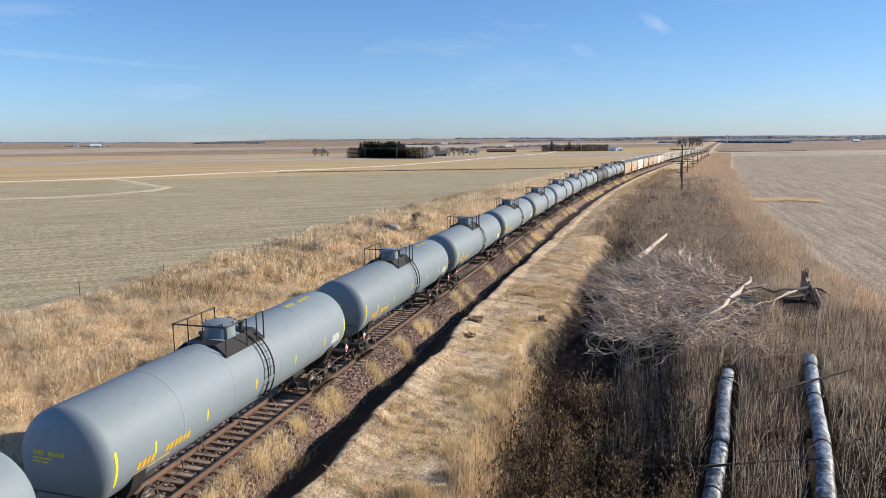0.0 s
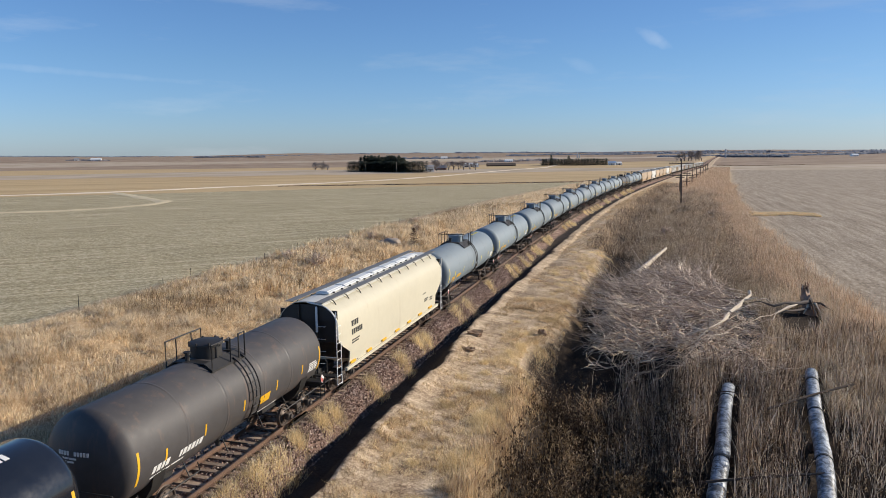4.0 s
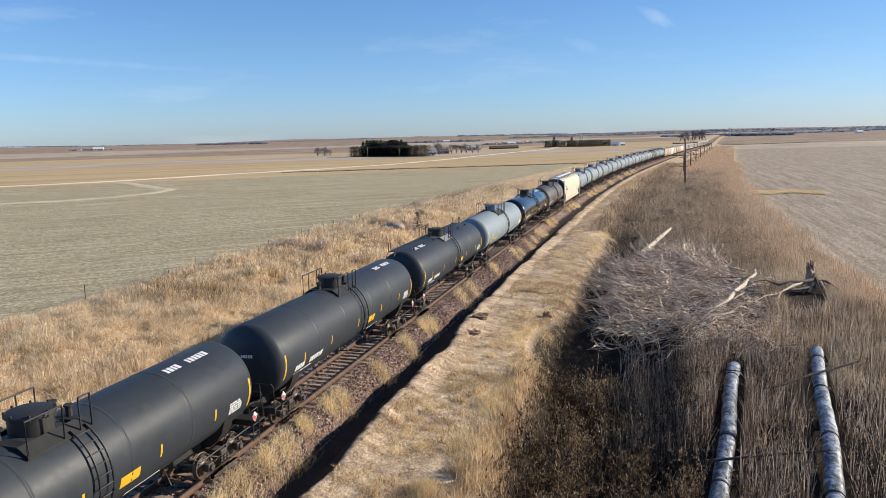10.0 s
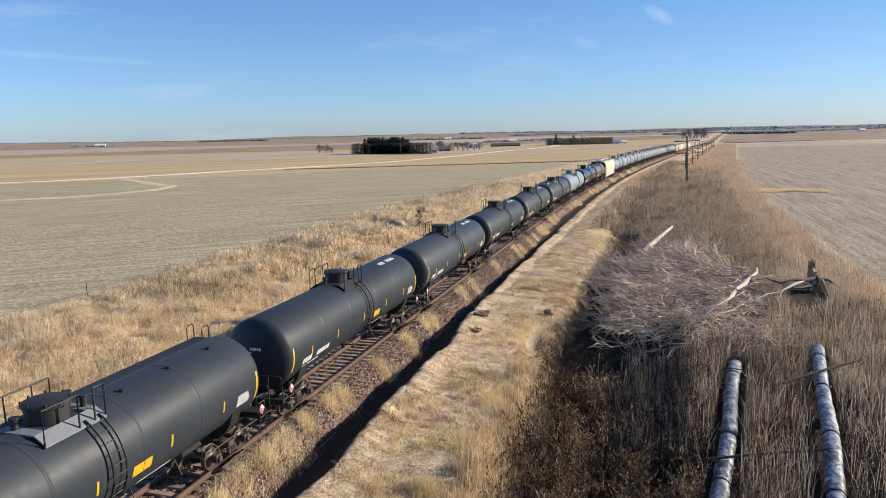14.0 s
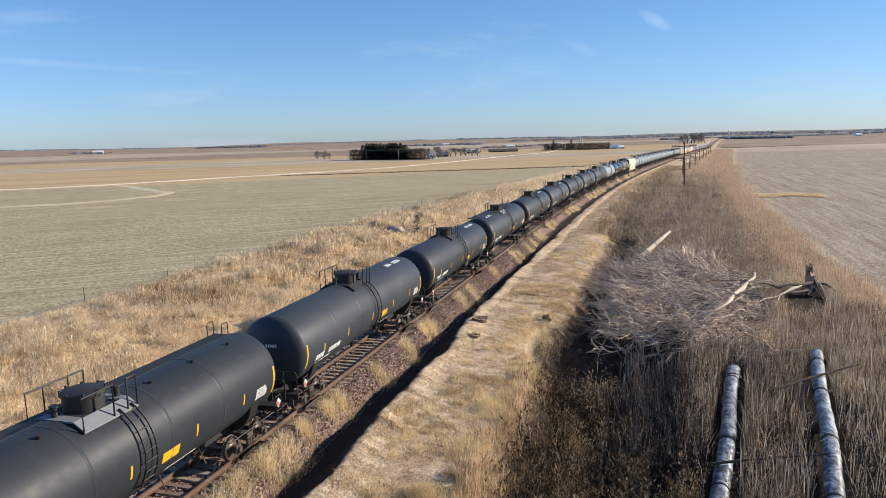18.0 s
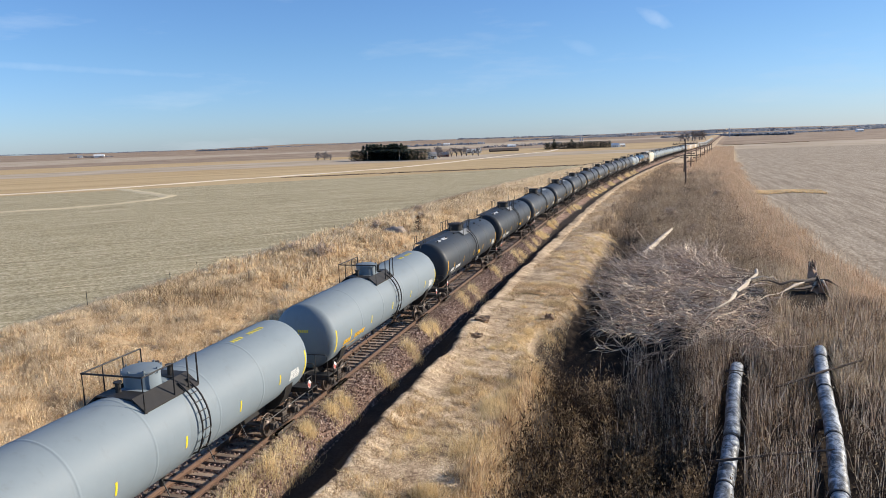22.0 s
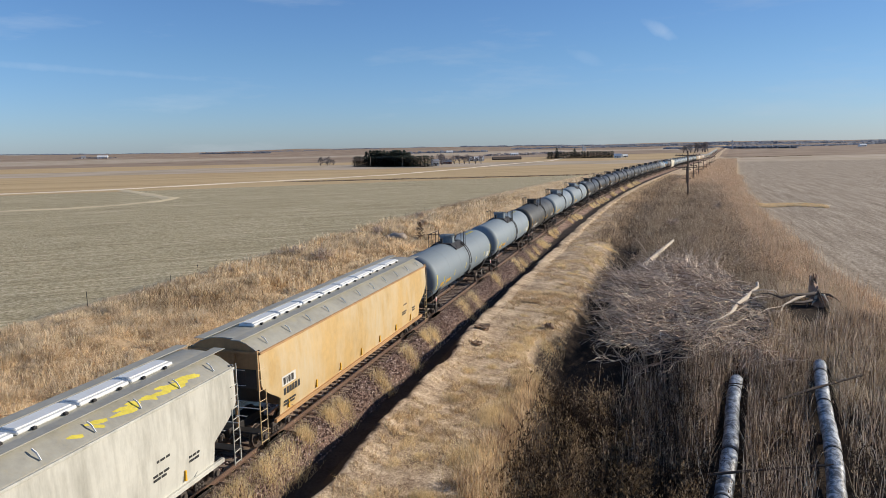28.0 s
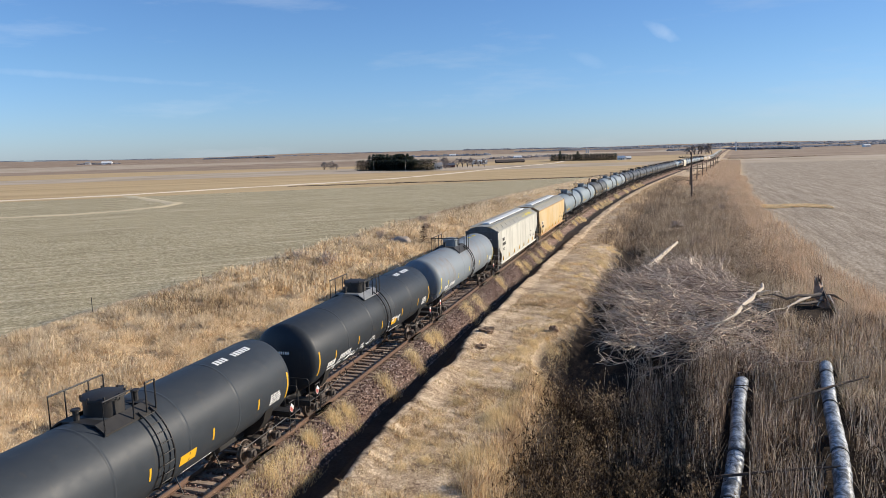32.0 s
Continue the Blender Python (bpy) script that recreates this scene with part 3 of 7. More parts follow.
SPINNERS = []           # the wheelsets whose turning is keyed; all others share it


def add_truck(car, x):
    t = part("truck", MESH["truck"], None, car, "rusty cast steel truck")
    t.location = (x, 0, 0)
    for o in (-1, 1):
        part("side_frame", MESH["sideframe%d" % o], None, t)
        part("spring", MESH["springs%d" % o], None, t)
    for i, a in enumerate((-0.89, 0.89)):
        w = part("wheelset", MESH["wheelset"], None, t, "turning steel wheelset")
        w.location = (a, 0, WHEEL)
        SPINNERS.append((w, i, a))
    return t


R, ZC = 1.55, 2.68


def on_shell(x, angle, r=R):
    """A point of the shell at x; angle 0 is the right side, 90 the top."""
    t = radians(angle)
    return Vector((x, -r * math.cos(t), ZC + r * math.sin(t)))


def patch(x0, x1, a0, a1, lift=0.006, n=6, slant=0.0):
    """A thin plate that follows the shell from angle a0 to a1."""
    bm = bmesh.new()
    grid = []
    for i in range(n + 1):
        a = a0 + (a1 - a0) * i / n
        dx = slant * i / n
        grid.append([bm.verts.new(on_shell(x0 + dx, a, R + lift)), bm.verts.new(on_shell(x1 + dx, a, R + lift))])
    for p, q in zip(grid, grid[1:]):
        bm.faces.new((p[0], p[1], q[1], q[0]))
    r = bmesh.ops.extrude_face_region(bm, geom=bm.faces[:])
    for q in r["geom"]:
        if isinstance(q, bmesh.types.BMVert):
            d = Vector((0, q.co.y, q.co.z - ZC)).normalized()
            q.co -= d * (lift + 0.004)
    return bm


def bars(x0, widths, a0, a1, gap=0.05, slant=0.0, lift=0.006):
    """A row of plain upright bars in place of lettering, as one mesh."""
    bm = bmesh.new()
    x = x0
    for w in widths:
        if w > 0:
            b2 = patch(x, x + w, a0, a1, lift, 3, slant)
            me = bpy.data.meshes.new("tmp")
            b2.to_mesh(me)
            b2.free()
            bm.from_mesh(me)
            bpy.data.meshes.remove(me)
        x += abs(w) + gap
    return bm


def shell(half, head=0.66, seams=(), sides=48, r=R):
    """The tank: a cylinder with dished heads and raised weld bands."""
    bm = bmesh.new()
    prof = []
    for k in range(9):
        t = math.pi / 2 * k / 8
        prof.append((-half - head * math.cos(t), max(0.02, r * math.sin(t))))
    for q in sorted(seams):
        prof += [(q - 0.09, r), (q - 0.035, r), (q - 0.02, r + 0.008), (q + 0.02, r + 0.008), (q + 0.035, r), (q + 0.09, r)]
    prof += [(half, r)]
    for k in range(7, -1, -1):
        t = math.pi / 2 * k / 8
        prof.append((half + head * math.cos(t), max(0.02, r * math.sin(t))))
    add_lathe(bm, prof, "x", sides, (0, 0, ZC))
    return bm


def end_gear(car, half, metal):
    """Sills, saddles, end decks, couplers and grab rails at both ends of a tank car."""
    for o in (-1, 1):
        bm = bmesh.new()
        xs = sorted((o * (half - 4.4), o * (half - 0.35)))
        add_box(bm, (xs[0], -0.33, 0.82), (xs[1], 0.33, 1.2), None, 0.02)
        part("stub_sill", bm, metal, car)
        bm = bmesh.new()
        x = o * (half - 2.55)
        out = []
        for dx in (-0.28, 0.28):
            for k in range(9):
                p = on_shell(x, -150 + 15 * k, R + 0.01)
                out.append((bm.verts.new((x + dx, p.y, p.z)), bm.verts.new((x + dx, p.y * 0.9, max(0.85, p.z - 0.45)))))
        for k in range(8):
            a, b, c, d = out[k], out[k + 1], out[k + 9], out[k + 10]
            for q in ((a[0], b[0], d[0], c[0]), (a[1], c[1], d[1], b[1]), (a[0], a[1], b[1], b[0]), (c[0], d[0], d[1], c[1])):
                bm.faces.new(q)
        for a, c in ((out[0], out[9]), (out[8], out[17])):
            bm.faces.new((a[0], c[0], c[1], a[1]))
        part("saddle", bm, metal, car)
        bm = bmesh.new()
        xs = sorted((o * (half - 0.95), o * (half - 0.45)))
        add_box(bm, (xs[0], -1.5, 1.1), (xs[1], 1.5, 1.15), None, 0.01)
        add_box(bm, (xs[0], -1.5, 0.92), (xs[0] + 0.05, 1.5, 1.1))
        add_box(bm, (xs[1] - 0.05, -1.5, 0.92), (xs[1], 1.5, 1.1))
        part("end_deck", bm, metal, car)
        bm = bmesh.new()
        xe = o * (half - 0.5)
        add_tube(bm, [(xe, -1.45, 1.15), (xe, -1.45, 2.0), (xe, -1.38, 2.1), (xe, 1.38, 2.1), (xe, 1.45, 2.0), (xe, 1.45, 1.15)], 0.02)
        for y in (-0.85, 0.85):
            add_tube(bm, [(xe, y, 1.15), (xe, y, 2.1)], 0.016)
        part("end_railing", bm, metal, car)
        bm = bmesh.new()
        for xx in (o * (half - 0.95), o * (half - 1.35)):
            add_tube(bm, [(xx, -1.5, 0.5), (xx, -1.52, 1.15), (xx, -1.5, 1.75)], 0.018)
        for z in (0.52, 0.82, 1.12, 1.4, 1.7):
            add_tube(bm, [(o * (half - 0.95), -1.5, z), (o * (half - 1.35), -1.5, z)], 0.016)
        part("side_ladder", bm, metal, car)
        bm = bmesh.new()
        xs = sorted((o * (half - 0.5), o * (half + 0.05)))
        add_box(bm, (xs[0], -0.12, 0.75), (xs[1], 0.12, 0.98), None, 0.03)
        add_box(bm, (o * (half - 0.12) - 0.13, -0.2, 0.7), (o * (half - 0.12) + 0.13, 0.2, 1.02), None, 0.05)
        add_tube(bm, [(o * (half - 0.45), -0.35, 0.8), (o * (half - 0.25), -0.4, 0.45), (o * (half + 0.0), -0.25, 0.42)], 0.035)
        part("coupler", bm, "truck", car)


def top_gear(car, x, metal, deck, kind):
    """Manway, platform, railings and ladders on the top of a tank car."""
    top = ZC + R
    bm = bmesh.new()
    add_lathe(bm, [(top - 0.25, 0.56), (top + 0.4, 0.56), (top + 0.4, 0.6), (top + 0.45, 0.6)], "z", 24, (x, 0, 0))
    dome = part("manway", bm, metal if kind != "gray" else car["paint"], car)
    bm = bmesh.new()
    add_lathe(bm, [(top + 0.45, 0.62), (top + 0.5, 0.61), (top + 0.54, 0.5), (top + 0.56, 0.05)], "z", 24, (x, 0, 0))
    for k in range(8):
        t = k * math.pi / 4
        add_lathe(bm, [(top + 0.38, 0.035), (top + 0.57, 0.035)], "z", 6, (x + 0.59 * math.cos(t), 0.59 * math.sin(t), 0))
    part("lid", bm, metal if kind != "gray" else car["paint"], dome, "bolted manway lid")
    # platform round the manway
    bm = bmesh.new()
    w0, w1, ln = (0.66, 1.12, 1.3) if kind == "gray" else (0.62, 0.98, 1.05)
    rows_p = [bm.verts.new((x + a, b, top + 0.0 if abs(b) < w1 else ZC + math.sqrt(R * R - w1 * w1) + 0.1)) for a in (-ln, -0.7, 0.7, ln) for b in (-w1, -w0, w0, w1)]
    for a in range(3):
        for b in range(3):
            if not (a == 1 and b == 1):
                bm.faces.new([rows_p[i] for i in (a * 4 + b, a * 4 + b + 1, a * 4 + b + 5, a * 4 + b + 4)])
    ext = bmesh.ops.extrude_face_region(bm, geom=bm.faces[:])
    for q in ext["geom"]:
        if isinstance(q, bmesh.types.BMVert):
            q.co.z -= 0.05
    part("platform", bm, deck, car, "steel walkway round the manway")
    for xx in (-ln + 0.08, ln - 0.08):
        for y in (-w1 + 0.06, w1 - 0.06):
            bm = bmesh.new()
            zz = ZC + math.sqrt(max(0, R * R - y * y))
            add_box(bm, (x + xx - 0.04, y - 0.04, zz - 0.06), (x + xx + 0.04, y + 0.04, zz + 0.06))
            part("platform_bracket", bm, metal, car)
    r = 0.03
    for o in (-1, 1):
        bm = bmesh.new()
        y = (w1 - 0.03) * o
        z0, z1 = ZC + math.sqrt(R * R - w1 * w1) + 0.05, top + 0.68
        if o < 0:
            add_tube(bm, [(x - ln, y, z0), (x - ln, y, z1), (x + 0.1, y, z1), (x + 0.1, y, z0)], r)
            add_tube(bm, [(x + ln * 0.62, y, z0), (x + ln * 0.62, y, z1)], r)
            add_tube(bm, [(x + ln, y, z0), (x + ln, y, z1), (x + ln * 0.62, y, z1)], r)
        else:
            add_tube(bm, [(x - ln, y, z0), (x - ln, y, z1), (x + ln, y, z1), (x + ln, y, z0)], r)
            for xx in (-0.45, 0.45):
                add_tube(bm, [(x + xx, y, z0), (x + xx, y, z1)], r * 0.8)
        part("platform_railing", bm, metal, car)
    for e in (-1, 1):
        bm = bmesh.new()
        add_tube(bm, [(x + e * ln, -w1, top + 0.68), (x + e * ln, w1, top + 0.68)], r)
        part("cross_railing", bm, metal, car) if e < 0 and kind == "gray" else bm.free()
    # valves beside the manway
    for xx, y, h in ((0.85, 0.15, 0.35), (0.95, -0.3, 0.25), (-0.85, 0.2, 0.25)):
        bm = bmesh.new()
        add_lathe(bm, [(top - 0.1, 0.09), (top + h, 0.09), (top + h + 0.03, 0.13), (top + h + 0.08, 0.13)], "z", 10, (x + xx, y, 0))
        part("valve", bm, metal, car)
    # ladder down the right side
    bm = bmesh.new()
    lx = (x + 0.35, x + 0.85) if kind != "gray" else (x + 0.55, x + 0.98)
    angs = [58 - k * 9 for k in range(0, 11)]
    for xx in lx:
        pts = [on_shell(xx, a, R + 0.12) for a in angs]
        pts.append(on_shell(xx, angs[-1] - 8, R - 0.02))
        add_tube(bm, pts, 0.032)
    part("ladder", bm, metal if kind != "gray" else "iron", car)
    lad = car.children[-1]
    for a in range(50, -34, -11):
        b2 = bmesh.new()
        add_tube(b2, [on_shell(lx[0], a, R + 0.12), on_shell(lx[1], a, R + 0.12)], 0.016, 5)
        part("rung", b2, metal if kind != "gray" else "iron", lad)


def bottom_gear(car, metal):
    bm = bmesh.new()
    add_lathe(bm, [(0.85, 0.16), (1.2, 0.2)], "z", 14, (0.2, 0, 0))
    add_lathe(bm, [(0.55, 0.1), (0.85, 0.1)], "z", 12, (0.2, 0, 0))
    add_tube(bm, [(0.2, -1.3, 0.75), (0.2, 1.3, 0.75)], 0.03)
    part("bottom_valve", bm, metal, car)
    for x in (-3.2, -1.0, 1.4, 3.4):
        bm = bmesh.new()
        add_tube(bm, [on_shell(x, -50), (x, -1.25, 0.95), (x, -1.05, 0.8)], 0.02, 5)
        part("hanger", bm, metal, car)


def wagon_gear(car, straight):
    """A walkway along the top with hoops at its ends, and a ladder up the rear head."""
    top = ZC + R
    bm = bmesh.new()
    add_box(bm, (-straight + 0.1, 0.35, top - 0.09), (straight - 0.1, 0.95, top - 0.03), None, 0.01)
    part("top_walkway", bm, "iron", car)
    for o in (-1, 1):
        for y in (0.3, 0.95):
            bm = bmesh.new()
            xx = o * (straight - 0.15)
            add_tube(bm, [(xx, y, top - 0.1), (xx, y, top + 0.4), (xx - o * 0.05, y, top + 0.48), (xx - o * 0.35, y, top + 0.48), (xx - o * 0.4, y, top + 0.4), (xx - o * 0.4, y, top - 0.1)], 0.022)
            part("hoop", bm, "iron", car)
    for k in range(7):
        xx = -straight * 0.85 + k * straight * 0.28
        bm = bmesh.new()
        add_tube(bm, [on_shell(xx, 74, R - 0.02), on_shell(xx, 74, R + 0.1)], 0.07, 10)
        part("lifting_lug", bm, "iron", car)
    bm = bmesh.new()
    for y in (0.35, 0.85):
        add_tube(bm, [(-straight - 0.74, y, 1.15), (-straight - 0.74, y, 3.4), (-straight - 0.5, y, 4.0), (-straight - 0.1, y, top)], 0.024)
    lad = part("head_ladder", bm, "iron", car)
    for k in range(9):
        bm = bmesh.new()
        add_tube(bm, [(-straight - 0.74, 0.35, 1.4 + k * 0.25), (-straight - 0.74, 0.85, 1.4 + k * 0.25)], 0.016, 5)
        part("rung", bm, "iron", lad)


def graffiti_marks(tank, straight):
    """Loose sprayed strokes, no letters."""
    g = random.Random(11)
    for x0, x1, a0, a1, n in ((-straight * 0.86, -straight * 0.1, -38, -22, 16), (straight * 0.08, straight * 0.32, -30, -8, 9)):
        for k in range(n):
            xa = x0 + (x1 - x0) * k / n
            bm = bmesh.new()
            pts = [on_shell(xa + g.uniform(-0.1, 0.35), a0 + (a1 - a0) * g.uniform(0, 1), R + 0.004) for _ in range(4)]
            add_tube(bm, pts, 0.022, 4)
            part("spray_stroke", bm, "white", tank)


def tank_car(name, label, paint_key, kind, length=18.2, marks="white", metal="iron", wagon=False, graffiti=False):
    """One kind of tank car; copies are made of it for the train."""
    car = tagged(new(name), label, "tank car", "cars of the freight train")
    car["paint"] = paint_key
    half = length / 2
    straight = half - 1.38
    stripe = "limestripe" if kind == "gray" else "yellow"
    tank = part("tank", shell(straight, 0.68, tuple(straight * f for f in (-0.6, -0.22, 0.2, 0.56))), paint_key, car)
    for o in (-1, 1):
        part("end_stripe", patch(o * (straight - 0.05) - 0.05, o * (straight - 0.05) + 0.05, -28, 12), stripe, tank, "yellow reflective stripe")
    for f in (-0.78, -0.44, -0.04, 0.36, 0.72):
        part("side_stripe", patch(straight * f - 0.04, straight * f + 0.04, -17, -2, n=3), stripe, tank)
    if kind == "black":
        part("warning_panel", patch(straight * 0.14, straight * 0.14 + 0.8, -25, -12, n=3), "yellow", tank, "yellow warning panel")
        part("lower_line", patch(straight * 0.2, straight * 0.2 + 1.6, -47, -45, n=1), "white", tank)
    # plain bars stand for lettering
    random.seed(len(name) + int(length * 10))
    ws = [0.06, 0.07, 0.05, 0.07, -0.16, 0.05, 0.07, 0.06, 0.07, 0.05, 0.07]
    col = "yellow" if kind == "gray" and paint_key != "rusty" else marks
    part("side_marking", bars(-straight * 0.88, [w * 2.4 for w in ws], -25, -16, 0.06, 0.04), col, tank)
    part("small_marking", bars(-straight * 0.88, [0.5, 0.35, 0.6], -32, -30, 0.08), col, tank)
    if kind == "gray":
        part("top_marking", bars(straight * 0.58, [w * 2.0 for w in ws], 79, 86, 0.06), "overspray", tank)
    elif paint_key in ("black", "gloss"):
        part("top_marking", bars(straight * (0.6 if kind == "black" and not wagon else -0.84), [w * 2.0 for w in ws], 70, 80, 0.06), marks, tank)
    for k, ws2 in enumerate(([0.16, 0.3, 0.2], [0.3, 0.14, 0.22], [0.2, 0.2, 0.26], [0.34, 0.3], [0.14, 0.24, 0.14])):
        part("data_panel", bars(straight * 0.83, ws2, -23 + 3.4 * k, -21 + 3.4 * k, 0.05), "white", tank, "white lines of small markings")
    # rows of small marks on the rear head
    bm = bmesh.new()
    y = 0.62
    for w, z, h in ((0.07, 0.35, 0.12), (0.07, 0.35, 0.12), (0.07, 0.35, 0.12), (0.07, 0.35, 0.12), (-0.12, 0, 0), (0.07, 0.35, 0.12), (0.07, 0.35, 0.12), (0.07, 0.35, 0.12), (0.07, 0.35, 0.12), (0.07, 0.35, 0.12), (0.0, 0, 0), (0.2, 0.24, 0.05), (0.14, 0.24, 0.05), (0.24, 0.24, 0.05), (0.0, 0, 0), (0.3, 0.14, 0.05), (0.22, 0.14, 0.05)):
        if w == 0.0:
            y = 0.62
        elif w > 0:
            r2 = min(1.0, ((y - w / 2) ** 2 + (z + h / 2) ** 2) / (R * R))
            x = -straight - 0.68 * math.sqrt(1 - r2)
            add_box(bm, (x - 0.012, y - w, ZC + z), (x + 0.02, y, ZC + z + h))
        y -= abs(w) + 0.035 if w else 0.0
    part("end_marking", bm, "overspray" if kind == "gray" else col, tank)
    end_gear(car, half, metal)
    for o in (-1, 1):
        bm = bmesh.new()
        m = Matrix.Translation((o * (half - 1.15), -1.5, 1.42)) @ Matrix.Rotation(math.pi / 4, 4, "Y")
        add_box(bm, (-0.14, -0.006, -0.14), (0.14, 0.006, 0.14), m)
        part("placard", bm, "hazard", car, "white and red diamond placard")
        bm = bmesh.new()
        m = Matrix.Translation((o * (half - 1.15), -1.509, 1.42)) @ Matrix.Rotation(math.pi / 4, 4, "Y")
        add_box(bm, (-0.12, -0.004, -0.12), (0.12, 0.004, 0.02), m)
        part("placard_field", bm, "red", car.children[-1])
    for q in tank.children:
        if "marking" in q.name or "panel" in q.name:
            q["kind"] = "stuff"
    top_gear(car, -0.2, metal, "grate" if wagon or graffiti else "iron", kind)
    bottom_gear(car, metal)
    if wagon:
        wagon_gear(car, straight)
    if graffiti:
        graffiti_marks(tank, straight)
    for o in (-1, 1):
        bm = bmesh.new()
        add_tube(bm, [(o * (half - 1.4), -1.42, 1.12), (o * (half - 4.4), -1.42, 1.12), (o * (half - 4.6), -1.2, 1.3)], 0.022)
        part("running_rail", bm, metal, car)
    for o in (-1, 1):
        add_truck(car, o * (half - 2.55))
    return car


def hopper_car(name, label, body_paint, length, width=1.56, eave=4.05, top=4.55, barrel=False, end_paint=None, smears=False, roof_paint="roof", gable_paint=None, edge_paint=None):
    """A covered hopper with bowed sides, roof hatches, end frames and sloped bays."""
    car = tagged(new(name), label, "hopper car", "cars of the freight train")
    half = length / 2
    b = half - 0.75
    bm = bmesh.new()
    levels = [1.1, 1.35, 1.6, 1.85, 2.05, 2.2, 2.35, 2.5, 2.65, 2.8, 3.2, 3.6, eave]
    sect = [(z, width - 0.09 * max(0, 1 - (z - 1.1) / 1.2) ** 2 - 0.05 * max(0, (z - 3.2) / 0.9)) for z in levels]
    if barrel:
        sect = [p for p in sect if p[0] < 3.5] + [(3.65, width - 0.04), (3.9, width - 0.14), (4.12, width - 0.32), (4.3, width - 0.55), (4.4, width - 0.75)]
    n = 24
    rows_v = []
    for z, y in sect:
        # the lower corners are cut back in a curve where the ends slope away
        cut = 1.35 * max(0, min(1, (2.85 - z) / 0.95)) ** 1.6
        rows_v.append([bm.verts.new(((b - cut) * (2 * i / n - 1), -y, z)) for i in range(n + 1)])
    for p, q in zip(rows_v, rows_v[1:]):
        for k in range(n):
            bm.faces.new((p[k], p[k + 1], q[k + 1], q[k]))
    geo = bmesh.ops.extrude_face_region(bm, geom=bm.faces[:])
    for q in geo["geom"]:
        if isinstance(q, bmesh.types.BMVert):
            q.co.y += 0.05
    side = part("side_wall", bm, body_paint, car)
    me = side.data.copy()
    me.transform(Matrix.Scale(-1, 4, (0, 1, 0)))
    me.flip_normals()
    part("side_wall", me, None, car)
    bm = bmesh.new()
    add_box(bm, (-b + 0.9, -width - 0.03, 0.98), (b - 0.9, -width + 0.1, 1.14), None, 0.015)
    part("side_sill", bm, edge_paint or body_paint, car)
    if not barrel:
        for o in (-1, 1):
            bm = bmesh.new()
            ya, yb = sorted((o * (width + 0.03), o * (width - 0.1)))
            add_box(bm, (-b, ya, eave - 0.06), (b, yb, eave + 0.02), None, 0.015)
            part("top_chord", bm, edge_paint or body_paint, car)
    # roof
    bm = bmesh.new()
    ys = [-width + 0.06, -1.0, -0.5, 0, 0.5, 1.0, width - 0.06]
    if barrel:
        ys = [-0.83, -0.7, -0.4, 0, 0.4, 0.7, 0.83]
    zs = [eave, eave + (top - eave) * 0.62, top - 0.03, top, top - 0.03, eave + (top - eave) * 0.62, eave]
    if barrel:
        zs = [4.38, 4.44, 4.5, 4.52, 4.5, 4.44, 4.38]
    lo = [[bm.verts.new((x, y, z)) for y, z in zip(ys, zs)] for x in (-b, b)]
    for k in range(6):
        bm.faces.new((lo[0][k], lo[1][k], lo[1][k + 1], lo[0][k + 1]))
    ext = bmesh.ops.extrude_face_region(bm, geom=bm.faces[:])
    for q in ext["geom"]:
        if isinstance(q, bmesh.types.BMVert):
            q.co.z += 0.04
    part("roof", bm, roof_paint, car)
    for o in (-1, 1):
        bm = bmesh.new()
        rim = list(zip(ys, zs)) + [(width - 0.08, 3.4), (-width + 0.08, 3.4)] if not barrel else [(-q[1], q[0]) for q in sect if q[0] > 3.3] + [(q[1], q[0]) for q in sect[::-1] if q[0] > 3.3]
        e0 = [bm.verts.new((o * (b - 0.06), y, z)) for y, z in rim]
        e1 = [bm.verts.new((o * (b - 0.02), y, z)) for y, z in rim]
        bm.faces.new(e0)
        bm.faces.new(e1[::-1])
        for k in range(len(rim)):
            bm.faces.new((e0[k], e0[(k + 1) % len(rim)], e1[(k + 1) % len(rim)], e1[k]))
        part("end_gable", bm, gable_paint or end_paint or body_paint, car)
    # hatch covers along the ridge
    count = max(5, round((2 * b - 3.2) / 2.1))
    span = (2 * b - 3.2) / count
    for i in range(count):
        x0 = -b + 1.6 + span * i
        bm = bmesh.new()
        add_box(bm, (x0 + 0.04, -0.36, top + 0.02), (x0 + span - 0.04, 0.36, top + 0.13), None, 0.035)
        add_box(bm, (x0 + 0.1, -0.24, top + 0.13), (x0 + span - 0.1, 0.24, top + 0.17), None, 0.03)
        h = part("roof_hatch", bm, "hatch", car, "long white hatch cover")
        for f in (0.25, 0.75):
            bm = bmesh.new()
            add_box(bm, (x0 + span * f - 0.06, -0.46, top + 0.02), (x0 + span * f + 0.06, -0.37, top + 0.1), None, 0.01)
            part("latch", bm, "iron", h)
    for o in (-1, 1):
        bm = bmesh.new()
        add_box(bm, (-b - 0.35, o * 0.78 - 0.22, top + 0.03), (b + 0.35, o * 0.78 + 0.22, top + 0.06), None, 0.006)
        part("running_board", bm, "roofpale" if smears or edge_paint else "roof", car)
        for i in range(11):
            x = -b + 0.9 + i * (2 * b - 1.8) / 10
            bm = bmesh.new()
            y0, z0 = o * 1.28, eave + 0.2
            if barrel:
                y0, z0 = o * 0.98, 4.32
            add_tube(bm, [(x, y0 - o * 0.16, z0 + 0.2), (x, y0 - o * 0.02, z0 + 0.12), (x, y0 + o * 0.1, z0 - 0.06)], 0.026, 5)
            part("roof_bracket", bm, "iron" if barrel else "hatch", car)
